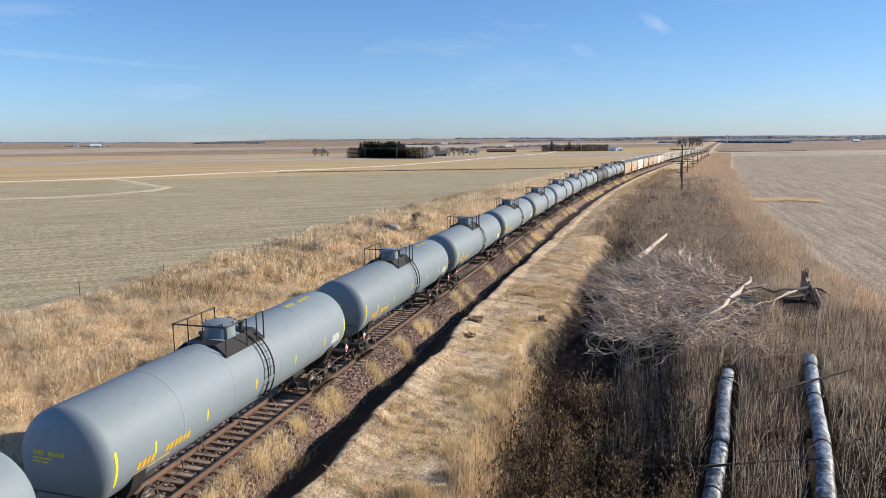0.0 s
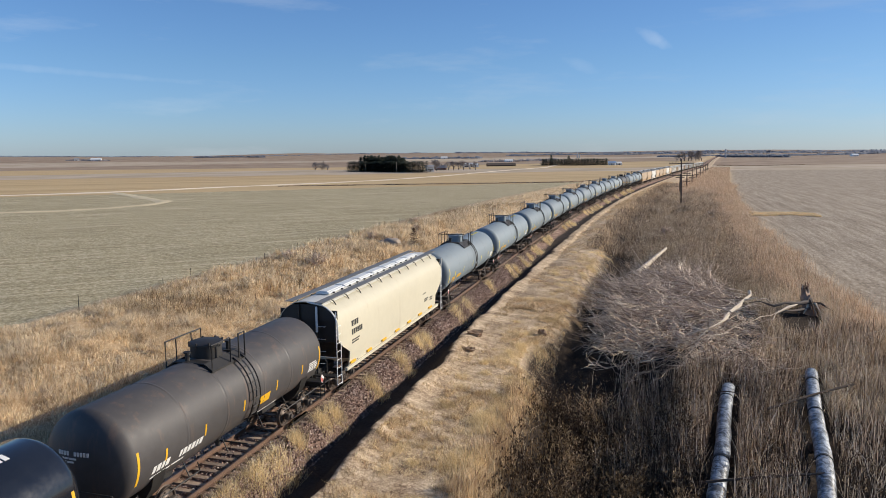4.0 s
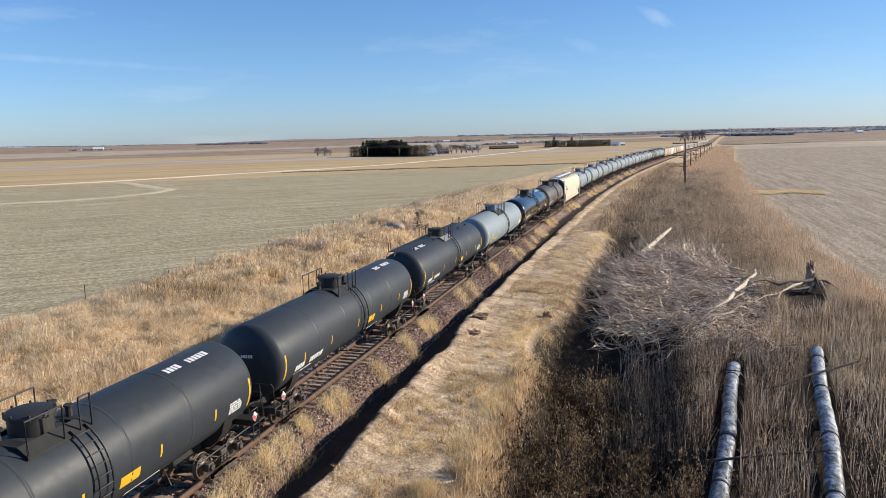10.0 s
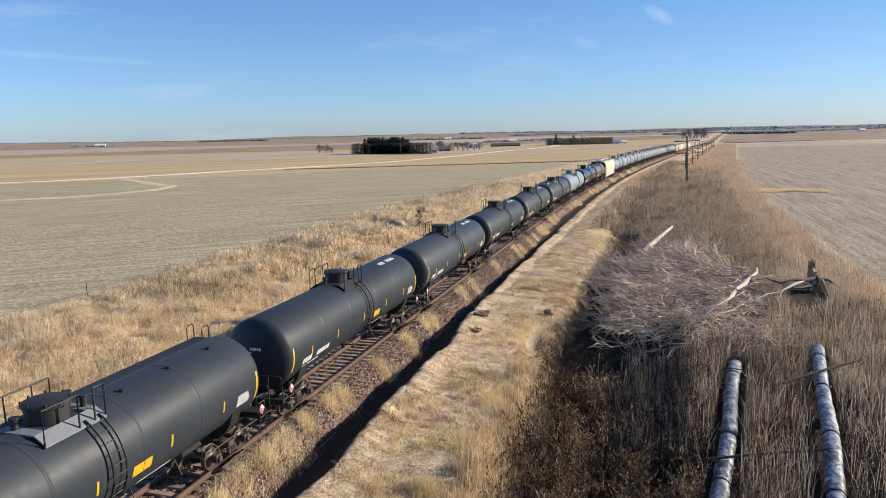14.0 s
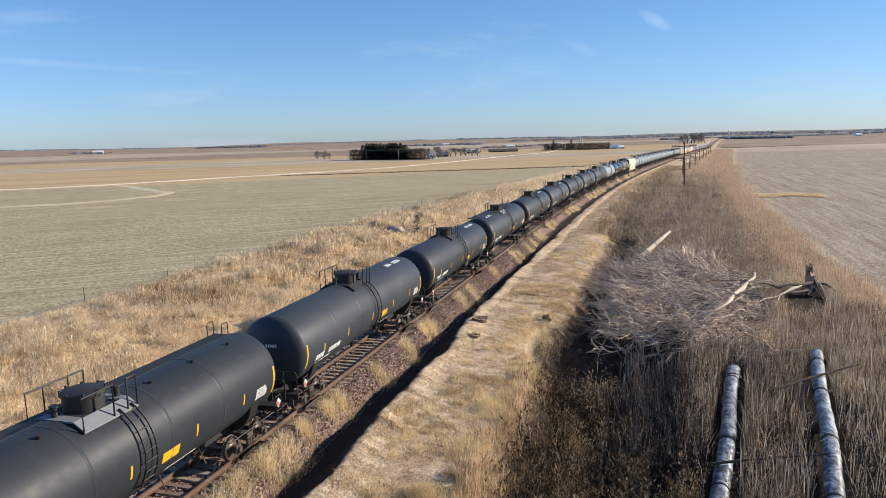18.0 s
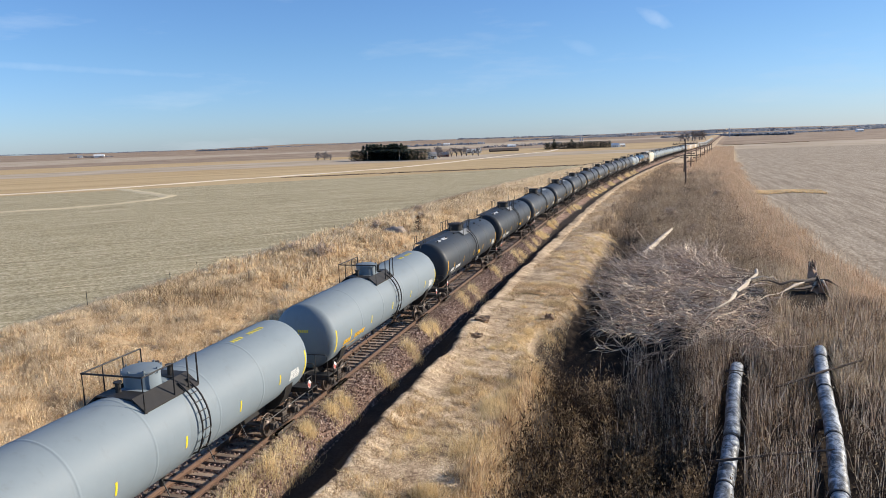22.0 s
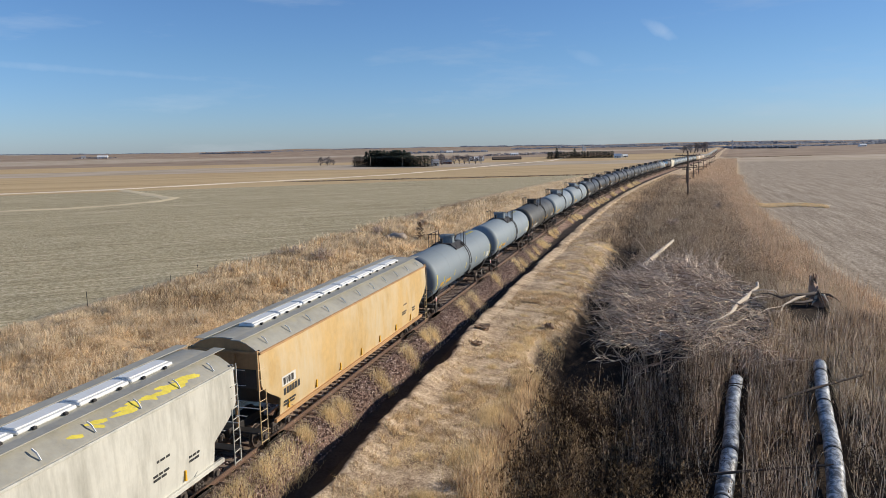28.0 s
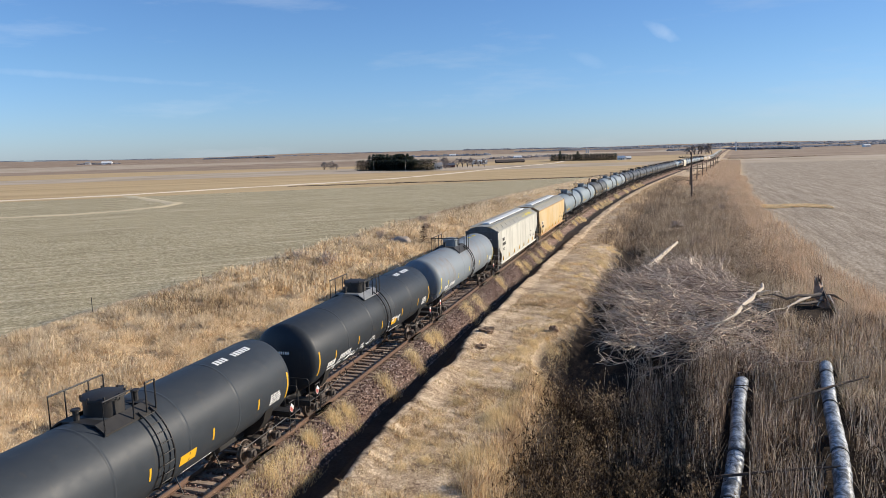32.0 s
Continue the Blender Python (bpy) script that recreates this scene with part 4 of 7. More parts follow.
    # ends
    for o in (-1, 1):
        bm = bmesh.new()
        sheet_v = []
        for x, z in ((o * (b - 0.1), eave + 0.1), (o * (b - 0.15), 2.6), (o * (b - 2.4), 1.15)):
            sheet_v.append([bm.verts.new((x, y, z)) for y in (-width + 0.07, width - 0.07)])
        for p, q in zip(sheet_v, sheet_v[1:]):
            bm.faces.new((p[0], p[1], q[1], q[0]))
        ext = bmesh.ops.extrude_face_region(bm, geom=bm.faces[:])
        for q in ext["geom"]:
            if isinstance(q, bmesh.types.BMVert):
                q.co.x -= o * 0.05
        part("end_sheet", bm, end_paint or body_paint, car)
        bm = bmesh.new()
        for y in (-width + 0.1, width - 0.1, -0.45, 0.45):
            add_box(bm, (o * (b + 0.02) - 0.05, y - 0.05, 1.05 if abs(y) < 1 else 2.6), (o * (b + 0.02) + 0.05, y + 0.05, (4.4 if abs(y) < 1 else 3.7) if barrel else eave + 0.1), None, 0.01)
        if not barrel:
            add_box(bm, (o * (b + 0.02) - 0.06, -width + 0.05, eave - 0.05), (o * (b + 0.02) + 0.06, width - 0.05, eave + 0.06), None, 0.01)
        part("end_frame", bm, gable_paint or end_paint or body_paint, car)
        if barrel:
            # pale edge of the end, a strip beside its middle, and a dark web that closes the cut-back corner
            bm = bmesh.new()
            add_tube(bm, [(o * (b + 0.01), -y, z) for z, y in sect if z > 2.7] + [(o * (b + 0.01), 0, 4.52)], 0.035, 5)
            part("end_edging", bm, "hatch", car)
            bm = bmesh.new()
            add_box(bm, (o * (b + 0.08) - 0.02, -0.56, 3.1), (o * (b + 0.08) + 0.02, -0.45, 4.35), None, 0.01)
            part("end_strip", bm, "hatch", car)
        bm = bmesh.new()
        xs = sorted((o * (b - 2.0), o * (half - 0.3)))
        add_box(bm, (xs[0], -0.35, 0.8), (xs[1], 0.35, 1.15), None, 0.02)
        xs = sorted((o * (b - 0.15), o * (b + 0.3)))
        add_box(bm, (xs[0], -1.5, 0.98), (xs[1], 1.5, 1.05), None, 0.01)
        part("end_sill", bm, "iron", car)
        for y in (-width + 0.02,):
            bm = bmesh.new()
            add_tube(bm, [(o * (b + 0.15), y, 0.55), (o * (b + 0.15), y, eave + 0.1)], 0.022)
            add_tube(bm, [(o * (b - 0.28), y - 0.03, 0.55), (o * (b - 0.28), y - 0.03, 2.6)], 0.022)
            lad = part("end_ladder", bm, "hatch" if barrel else body_paint, car)
            for k in range(8):
                bm = bmesh.new()
                add_tube(bm, [(o * (b + 0.15), y, 0.62 + k * 0.4), (o * (b - 0.28), y - 0.03, 0.62 + k * 0.4)], 0.016, 5)
                part("rung", bm, "hatch" if barrel else body_paint, lad)
        bm = bmesh.new()
        add_tube(bm, [(o * (b + 0.16), -width + 0.05, 1.95), (o * (b + 0.16), width - 0.05, 1.95)], 0.02)
        part("end_handrail", bm, "hatch", car)
        bm = bmesh.new()
        add_lathe(bm, [(0.0, 0.2), (0.06, 0.2), (0.06, 0.17), (0.0, 0.16)], "x", 16, (o * (b + 0.1), 0.75, 2.3))
        part("brake_wheel", bm, "iron", car)
        for z in (1.6, 2.2, 2.8, 3.4):
            bm = bmesh.new()
            add_tube(bm, [(o * (b + 0.1), -0.95, z), (o * (b + 0.14), -0.95, z), (o * (b + 0.14), -0.5, z), (o * (b + 0.1), -0.5, z)], 0.014, 5)
            part("grab_iron", bm, "hatch", car)
        bm = bmesh.new()
        xs = sorted((o * (half - 0.5), o * (half + 0.05)))
        add_box(bm, (xs[0], -0.12, 0.75), (xs[1], 0.12, 0.98), None, 0.03)
        add_box(bm, (o * (half - 0.12) - 0.13, -0.2, 0.7), (o * (half - 0.12) + 0.13, 0.2, 1.02), None, 0.05)
        part("coupler", bm, "truck", car)
        add_truck(car, o * (half - 2.4))
    # bays under the floor
    for i in range(4):
        bm = bmesh.new()
        w = (2 * b - 5.6) / 4
        x0 = -b + 2.8 + i * w
        up = [bm.verts.new(p) for p in ((x0, -1.35, 1.2), (x0 + w, -1.35, 1.2), (x0 + w, 1.35, 1.2), (x0, 1.35, 1.2))]
        dn = [bm.verts.new(p) for p in ((x0 + w * 0.32, -0.6, 0.5), (x0 + w * 0.68, -0.6, 0.5), (x0 + w * 0.68, 0.6, 0.5), (x0 + w * 0.32, 0.6, 0.5))]
        bm.faces.new(dn)
        bm.faces.new(up[::-1])
        for k in range(4):
            bm.faces.new((up[k], up[(k + 1) % 4], dn[(k + 1) % 4], dn[k]))
        part("hopper_bay", bm, body_paint, car)
    # plain bars stand for lettering
    low = 0.75 if edge_paint else 0.0
    bm = bmesh.new()
    for r_, z in ((0, 3.05 - low), (1, 2.62 - low)):
        x = -b + 1.6
        for w in ((0.17, 0.08, 0.17, 0.18) if r_ == 0 else (0.16, 0.15, 0.17, 0.16, 0.16, 0.15)):
            add_box(bm, (x, -width - 0.012, z), (x + w, -width + 0.01, z + 0.27))
            x += w + 0.07
    part("side_marking", bm, "ink", car)["kind"] = "stuff"
    if edge_paint:
        bm = bmesh.new()
        add_box(bm, (-b + 1.5, -width - 0.006, 2.24), (-b + 2.6, -width + 0.008, 2.64))
        part("marking_plate", bm, "whitepaint", car, "white patch behind the upper row of marks")
    bm = bmesh.new()
    for x, z, ws in ((-b + 1.6, 2.3 - low, (0.3, 0.2, 0.3)), (-b + 1.6, 2.18 - low, (0.45, 0.3)), (b * 0.55, 2.0, (0.2, 0.14, 0.24)), (b * 0.55, 1.88, (0.3, 0.2)), (b - 2.7, 1.9, (0.12, 0.14, 0.12)), (b - 2.7, 1.76, (0.2, 0.2)), (b - 4.2, 2.4, (0.1, 0.2, 0.16))):
        for w in ws:
            add_box(bm, (x, -width - 0.012, z), (x + w, -width + 0.01, z + 0.07))
            x += w + 0.06
    part("small_marking", bm, "ink", car)["kind"] = "stuff"
    for f in (-0.8, -0.55, -0.3, -0.05, 0.2, 0.45, 0.7):
        bm = bmesh.new()
        if barrel:
            add_box(bm, (b * f - 0.3, -width - 0.012, 1.2), (b * f + 0.3, -width + 0.12, 1.3))
        else:
            add_box(bm, (b * f - 0.03, -width - 0.012, 1.25), (b * f + 0.03, -width + 0.08, 1.6))
        part("side_stripe", bm, "yellow", car)
    if smears:
        g = random.Random(4)
        for k in range(22):
            x = b * (0.8 - 0.11 * abs(g.gauss(0, 3.0)))
            bm = bmesh.new()
            y0 = -1.0 - g.uniform(0, 0.2)
            z0 = eave + (top - eave) * 0.62 * (width - 0.06 + y0) / (width - 1.06) + 0.045
            zc = eave + (top - eave) * 0.62 * (width - 0.06 + y0 - 0.18) / (width - 1.06) + 0.045
            w = g.uniform(0.3, 1.3)
            q = [bm.verts.new(p) for p in ((x, y0, z0), (x + w, y0 + 0.02, z0), (x + w * 0.8, y0 - 0.18, zc), (x + w * 0.1, y0 - 0.15, zc))]
            bm.faces.new(q)
            part("paint_smear", bm, "overspray", car)
    return car


def far_hopper(label, body_paint, length=18.0):
    """A covered hopper that stays far off: body, roof, hatches, sill and trucks."""
    car = tagged(new("hopper_car"), label, "hopper car", "cars of the freight train")
    half = length / 2 - 0.55
    bm = bmesh.new()
    prof = [(-1.5, 1.3), (-1.56, 2.4), (-1.53, 3.9), (1.53, 3.9), (1.56, 2.4), (1.5, 1.3)]
    rings = [[bm.verts.new((x + (0.9 if x < 0 else -0.9) * (z < 2), y, z)) for y, z in prof] for x in (-half, half)]
    bm.faces.new(rings[0])
    bm.faces.new(rings[1][::-1])
    for k in range(6):
        bm.faces.new((rings[0][k], rings[1][k], rings[1][(k + 1) % 6], rings[0][(k + 1) % 6]))
    for x in np.linspace(-half + 0.3, half - 0.3, 12):
        for y in (-1.57, 1.57):
            add_box(bm, (x - 0.05, y - 0.03, 1.5), (x + 0.05, y + 0.03, 3.9))
    part("body", bm, body_paint, car, smooth=0)
    bm = bmesh.new()
    rings = [[bm.verts.new((x, y, z)) for y, z in ((-1.6, 3.9), (-0.9, 4.35), (0.9, 4.35), (1.6, 3.9))] for x in (-half, half)]
    bm.faces.new(rings[0])
    bm.faces.new(rings[1][::-1])
    for k in range(4):
        bm.faces.new((rings[0][k], rings[1][k], rings[1][(k + 1) % 4], rings[0][(k + 1) % 4]))
    part("roof", bm, "roofpale", car, smooth=0)
    for k in range(4):
        x = -half * 0.75 + k * half * 0.5
        bm = bmesh.new()
        add_box(bm, (x - 1.5, -0.35, 4.33), (x + 1.5, 0.35, 4.5), None, 0.04)
        part("roof_hatch", bm, "hatch", car)
    bm = bmesh.new()
    add_box(bm, (-half - 0.5, -0.3, 0.85), (half + 0.5, 0.3, 1.35))
    for x in (-half * 0.5, 0, half * 0.5):
        add_box(bm, (x - 0.9, -0.8, 0.45), (x + 0.9, 0.8, 1.35), None, 0.2)
    part("sill", bm, "iron", car)
    for x in (-half + 1.6, half - 1.6):
        t = part("truck", MESH["truck"], None, car)
        t.location = (x, 0, 0)
        for o in (-1, 1):
            part("side_frame", MESH["sideframe%d" % o], None, t)
    return car


# ---- the train: (kind, s of its rear coupling at 0 s, length) ----
KINDS = {}


def build_kinds():
    KINDS["gray"] = (tank_car("tank_car", "light gray tank car with lime reflective stripes", "gray", "gray"), 18.2)
    KINDS["gray2"] = (tank_car("tank_car", "bluish gray tank car with yellow stripes", "gray", "gray", 17.9), 17.9)
    KINDS["gray3"] = (tank_car("tank_car", "light gray tank car, shorter than its neighbours", "gray", "gray", 17.3), 17.3)
    KINDS["rusty"] = (tank_car("tank_car", "gray tank car with rust-stained top", "rusty", "gray", 17.8), 17.8)
    KINDS["darkgray"] = (tank_car("tank_car", "dark charcoal gray tank car with white lettering", "darkgray", "black"), 18.2)
    KINDS["black"] = (tank_car("tank_car", "matt black tank car with yellow reflective stripes", "black", "black"), 18.2)
    KINDS["wagon"] = (tank_car("tank_car", "satin black tank car with low top fittings", "black", "black", 18.1, wagon=True), 18.1)
    KINDS["gloss"] = (tank_car("tank_car", "glossy black tank car with yellow stripes", "gloss", "black", 18.0), 18.0)
    KINDS["graffiti"] = (tank_car("tank_car", "black tank car with white graffiti on its side", "black", "black", 18.0, graffiti=True), 18.0)
    KINDS["brown"] = (tank_car("tank_car", "short brownish black tank car with rust patches", "brown", "black", 14.6), 14.6)
    KINDS["cream"] = (hopper_car("hopper_car", "cream covered hopper car with white hatches", "cream", 18.6, barrel=True, end_paint="iron", roof_paint="whitepaint"), 18.6)
    KINDS["orange"] = (hopper_car("hopper_car", "faded orange covered hopper car with stained sides", "orange", 21.2, end_paint="brown", roof_paint="roofpale", gable_paint="rustedge", edge_paint="rustedge"), 21.2)
    KINDS["palegray"] = (hopper_car("hopper_car", "pale gray covered hopper with dirty streaks", "palegray", 21.0, end_paint="shadedend", gable_paint="shadedend", smears=True, roof_paint="roofpale"), 21.0)
    KINDS["tan"] = (hopper_car("hopper_car", "tan covered hopper car", "tanpaint", 18.0), 18.0)
    KINDS["fartan"] = (far_hopper("tan covered hopper car far along the train", "tanpaint"), 18.0)
    KINDS["farwhite"] = (far_hopper("white covered hopper car far along the train", "whitepaint"), 18.0)
    KINDS["whitish"] = (hopper_car("hopper_car", "white covered hopper car", "whitepaint", 18.0), 18.0)


build_kinds()


# ---- ties, ballast and growth ----
def mottled(name):
    """Silver wrap worn through to black in blotches and long streaks."""
    m = bpy.data.materials.new(name)
    m.use_nodes = True
    b = m.node_tree.nodes["Principled BSDF"]
    co = node(m, "ShaderNodeTexCoord")
    mp = node(m, "ShaderNodeMapping")
    mp.inputs["Rotation"].default_value = (0, 0, 0.44)
    mp.inputs["Scale"].default_value = (1.5, 1.1, 1.5)
    n = node(m, "ShaderNodeTexNoise", Scale=1.7, Detail=9.0, Roughness=0.75, Distortion=0.9)
    wire(m, co.outputs["Object"], mp.inputs[0])
    wire(m, mp.outputs[0], n.inputs["Vector"])
    r = ramp(m, n.outputs["Fac"], [(0.4, (0.03, 0.032, 0.036)), (0.47, (0.12, 0.13, 0.145)), (0.54, (0.3, 0.33, 0.37)), (0.66, (0.58, 0.61, 0.65))])
    wire(m, r.outputs[0], b.inputs["Base Color"])
    b.inputs["Roughness"].default_value = 0.45
    b.inputs["Metallic"].default_value = 0.15
    bp = node(m, "ShaderNodeBump", Strength=0.35, Distance=0.03)
    wire(m, n.outputs["Fac"], bp.inputs["Height"])
    wire(m, bp.outputs[0], b.inputs["Normal"])
    return m


M.update({
    "straw": blades("dry_straw_grass", [(0.0, (0.24, 0.155, 0.09)), (0.35, (0.56, 0.42, 0.26)), (0.7, (0.83, 0.68, 0.45)), (1.0, (0.95, 0.84, 0.6))]),
    "bankgrass": blades("dry_bank_grass", [(0.0, (0.34, 0.24, 0.145)), (0.25, (0.65, 0.5, 0.32)), (0.6, (0.84, 0.7, 0.49)), (1.0, (0.95, 0.85, 0.66))], translucent=0.5),
    "rustgrass": blades("reddish_dry_grass", [(0.0, (0.26, 0.165, 0.105)), (0.45, (0.6, 0.435, 0.3)), (1.0, (0.86, 0.71, 0.54))]),
    "reed": blades("pale_dead_reeds", [(0.0, (0.05, 0.035, 0.025)), (0.45, (0.15, 0.105, 0.076)), (0.75, (0.46, 0.35, 0.26)), (1.0, (0.86, 0.74, 0.6))], translucent=0.15),
    # brown weeds darkened to near black: the ditch's shade is in this colour
    "shadedforb": blades("shaded_dead_weeds", [(0.0, (0.022, 0.015, 0.011)), (0.6, (0.05, 0.034, 0.024)), (1.0, (0.14, 0.1, 0.066))], translucent=0),
    "twig": blades("weathered_gray_twigs", [(0.0, (0.15, 0.1, 0.075)), (0.3, (0.5, 0.39, 0.3)), (0.7, (0.8, 0.68, 0.55)), (1.0, (0.93, 0.82, 0.69))], translucent=0),
    "palereed": blades("gray_tan_grass", [(0.0, (0.2, 0.15, 0.1)), (0.4, (0.58, 0.475, 0.345)), (1.0, (0.9, 0.8, 0.63))]),
    "thicket": blades("gray_brown_weeds", [(0.0, (0.08, 0.054, 0.038)), (0.45, (0.24, 0.18, 0.128)), (0.8, (0.55, 0.44, 0.33)), (1.0, (0.82, 0.7, 0.55))]),
    "greengrass": blades("faded_green_grass", [(0.0, (0.12, 0.14, 0.05)), (1.0, (0.3, 0.31, 0.14))]),
    "yellowgrass": blades("yellow_dry_grass", [(0.0, (0.45, 0.33, 0.17)), (0.3, (0.74, 0.59, 0.35)), (0.7, (0.9, 0.76, 0.49)), (1.0, (0.96, 0.87, 0.62))], translucent=0.4),
    "palestraw": blades("pale_field_straw", [(0.0, (0.7, 0.54, 0.32)), (1.0, (0.95, 0.8, 0.55))]),
    "stem": blades("bleached_weed_stems", [(0.0, (0.42, 0.33, 0.25)), (0.5, (0.66, 0.55, 0.43)), (1.0, (0.88, 0.79, 0.66))]),
    "stubble": blades("mixed_straw_stubble", [(0.0, (0.25, 0.16, 0.1)), (0.3, (0.5, 0.365, 0.235)), (0.65, (0.78, 0.61, 0.4)), (1.0, (0.92, 0.79, 0.55))]),
    "tanforb": blades("tan_seed_weeds", [(0.0, (0.16, 0.11, 0.07)), (0.5, (0.42, 0.31, 0.195)), (1.0, (0.72, 0.58, 0.4))]),
    # their seed heads, darkened for the same shade
    "shadedhead": blades("shaded_seed_heads", [(0.0, (0.035, 0.024, 0.016)), (0.65, (0.09, 0.06, 0.04)), (0.9, (0.28, 0.2, 0.13)), (1.0, (0.6, 0.48, 0.33))], translucent=0.1),
    "brownforb": blades("olive_brown_weeds", [(0.0, (0.09, 0.06, 0.033)), (0.5, (0.26, 0.18, 0.1)), (1.0, (0.5, 0.38, 0.24))]),
    "brownwood": paint("torn_brown_wood", (0.34, 0.22, 0.15), 0.85, 0, 5, 0.5, 0.5),
    "stone": blades("ballast_stone", [(0.0, (0.07, 0.045, 0.04)), (0.4, (0.21, 0.135, 0.11)), (0.8, (0.38, 0.275, 0.23)), (1.0, (0.6, 0.49, 0.43))], translucent=0),
    "graywood": paint("gray_bare_wood", (0.33, 0.285, 0.24), 0.85, 0, 5, 0.35, 0.4),
    "deadwood": paint("bleached_dead_wood", (0.55, 0.46, 0.36), 0.85, 0, 5, 0.35, 0.4),
    "darkwood": paint("weathered_dark_wood", (0.085, 0.06, 0.045), 0.9, 0, 6, 0.4, 0.4),
    "bark": paint("gray_brown_bark", (0.12, 0.095, 0.08), 0.9, 0, 6, 0.4, 0.4),
    "polewood": paint("weathered_pole_wood", (0.12, 0.09, 0.07), 0.9, 0, 6, 0.3, 0.3),
    "wrap": mottled("worn_silver_pipe_wrap"),
    "rock": paint("pale_field_stone", (0.36, 0.3, 0.25), 0.9, 0, 5, 0.3, 0.4),
    # near black, for the shaded gaps inside the brush pile
    "rot": paint("dark_pile_gaps", (0.03, 0.022, 0.017), 0.95, 0, 6, 0.5, 0.5),
    "soil": paint("dark_clod_soil", (0.28, 0.19, 0.125), 0.95, 0, 6, 0.4, 0.5),
})
rng = np.random.default_rng(7)


def along(s, v, lift=0.0):
    x, y = plan(s, v)
    return np.stack([x, y, height(s, v) + lift], -1)


def blade_arrays(base, h, lean, width, turn):
    """Tapered, bent blades: arrays of five corners and three triangles each."""
    n = len(base)
    side = np.stack([np.cos(turn), np.sin(turn), np.zeros(n)], -1) * width[:, None] / 2
    up = np.zeros((n, 3))
    up[:, 2] = h
    mid = base + up * 0.55 + lean * 0.3
    tip = base + up * 0.97 + lean
    v = np.stack([base - side, base + side, mid - side * 0.75, mid + side * 0.75, tip], 1).reshape(-1, 3)
    f = (np.arange(n)[:, None, None] * 5 + np.array([[0, 1, 3], [0, 3, 2], [2, 3, 4]])).reshape(-1, 3)
    return v, f


def clear(s, v):
    """True where nothing big lies: not on the pipes, the stump, the pile or the logs."""
    x, y = plan(s, v)
    ok = np.ones(len(x), bool)
    for (ax, ay), (bx, by), r in (((15.6, 36.6), (8.6, 21.0), 0.62), ((21.2, 38.8), (12.5, 20.8), 0.62)):
        f = np.clip(((x - ax) * (bx - ax) + (y - ay) * (by - ay)) / ((bx - ax) ** 2 + (by - ay) ** 2), -0.05, 1)
        ok &= np.hypot(x - ax - (bx - ax) * f, y - ay - (by - ay) * f) > r
    ok &= np.hypot((s - 63.6) / 3.0, v - 27.2 - (s - 66) * 0.2) > 1.7
    ok &= ((s - 64.0) / 15.5) ** 2 + ((v - 18.3) / 5.5) ** 2 > 1
    return ok


def spear_arrays(base, h, lean, width, turn):
    """Short straight blades: one long triangle each."""
    n = len(base)
    side = np.stack([np.cos(turn), np.sin(turn), np.zeros(n)], -1) * width[:, None] / 2
    tip = base + lean
    tip[:, 2] += h * 0.97
    return np.stack([base - side, base + side, tip], 1).reshape(-1, 3), np.arange(n * 3).reshape(-1, 3)


def arch_arrays(base, h, lean, width, turn, drop):
    """Long blades that rise and hang over at the tip: five corners and three triangles each."""
    n = len(base)
    side = np.stack([np.cos(turn), np.sin(turn), np.zeros(n)], -1) * width[:, None] / 2
    up = np.zeros((n, 3))
    up[:, 2] = h
    mid = base + up + lean * 0.5
    tip = base + up * (1 - drop)[:, None] + lean
    v = np.stack([base - side * 0.6, base + side * 0.6, mid - side, mid + side, tip], 1).reshape(-1, 3)
    f = (np.arange(n)[:, None, None] * 5 + np.array([[0, 1, 3], [0, 3, 2], [2, 3, 4]])).reshape(-1, 3)
    return v, f


def tussocks(name, label, material, cs, cv, r, h, n, width, sweep=(0.0, 0.0)):
    """Mounds of arching grass about the centres: every blade springs from near the middle and hangs outward."""
    k = np.repeat(np.arange(len(cs)), n)
    m = len(k)
    a = rng.uniform(0, 2 * np.pi, m)
    q = np.sqrt(rng.uniform(0, 1, m))
    x, y = plan(cs[k], cv[k])
    bx, by = x + np.cos(a) * q * r[k] * 0.55, y + np.sin(a) * q * r[k] * 0.55
    z = height(cs[k], cv[k]) - 0.06 - 0.12 * q * r[k]
    hh = h[k] * rng.uniform(0.45, 1.1, m) * (1 - 0.35 * q)
    reach = r[k] * rng.uniform(0.25, 0.9, m) * (0.35 + q)
    b = a + rng.normal(0, 0.5, m)
    le = np.stack([np.cos(b) * reach + sweep[0] * hh, np.sin(b) * reach + sweep[1] * hh, np.zeros(m)], -1)
    vv, ff = arch_arrays(np.stack([bx, by, z], -1), hh, le, rng.uniform(0.6, 1.4, m) * width, rng.uniform(0, np.pi, m), rng.uniform(0.0, 0.75, m) * (0.35 + q))
    return tagged(sheet(name, vv, ff, material, smooth=False), label, "dry grass", kind="stuff")


def growth(name, label, material, s, v, h, width, lean=0.35, lift=-0.03, bias=(0.0, 0.0), bent=False):
    """One mass of blades standing on the ground at (s, v)."""
    ok = clear(s, v)
    s, v, h, width = s[ok], v[ok], h[ok], width[ok]
    n = len(s)
    a = rng.uniform(0, 2 * np.pi, n)
    r = lean * h * np.abs(rng.normal(0, 1, n))
    le = np.stack([np.cos(a) * r + bias[0] * h, np.sin(a) * r + bias[1] * h, np.zeros(n)], -1)
    vv, ff = (blade_arrays if bent else spear_arrays)(along(s, v, lift), h, le, width, rng.uniform(0, np.pi, n))
    ob = sheet(name, vv, ff, material, smooth=False)
    return tagged(ob, label, "dry grass", kind="stuff")


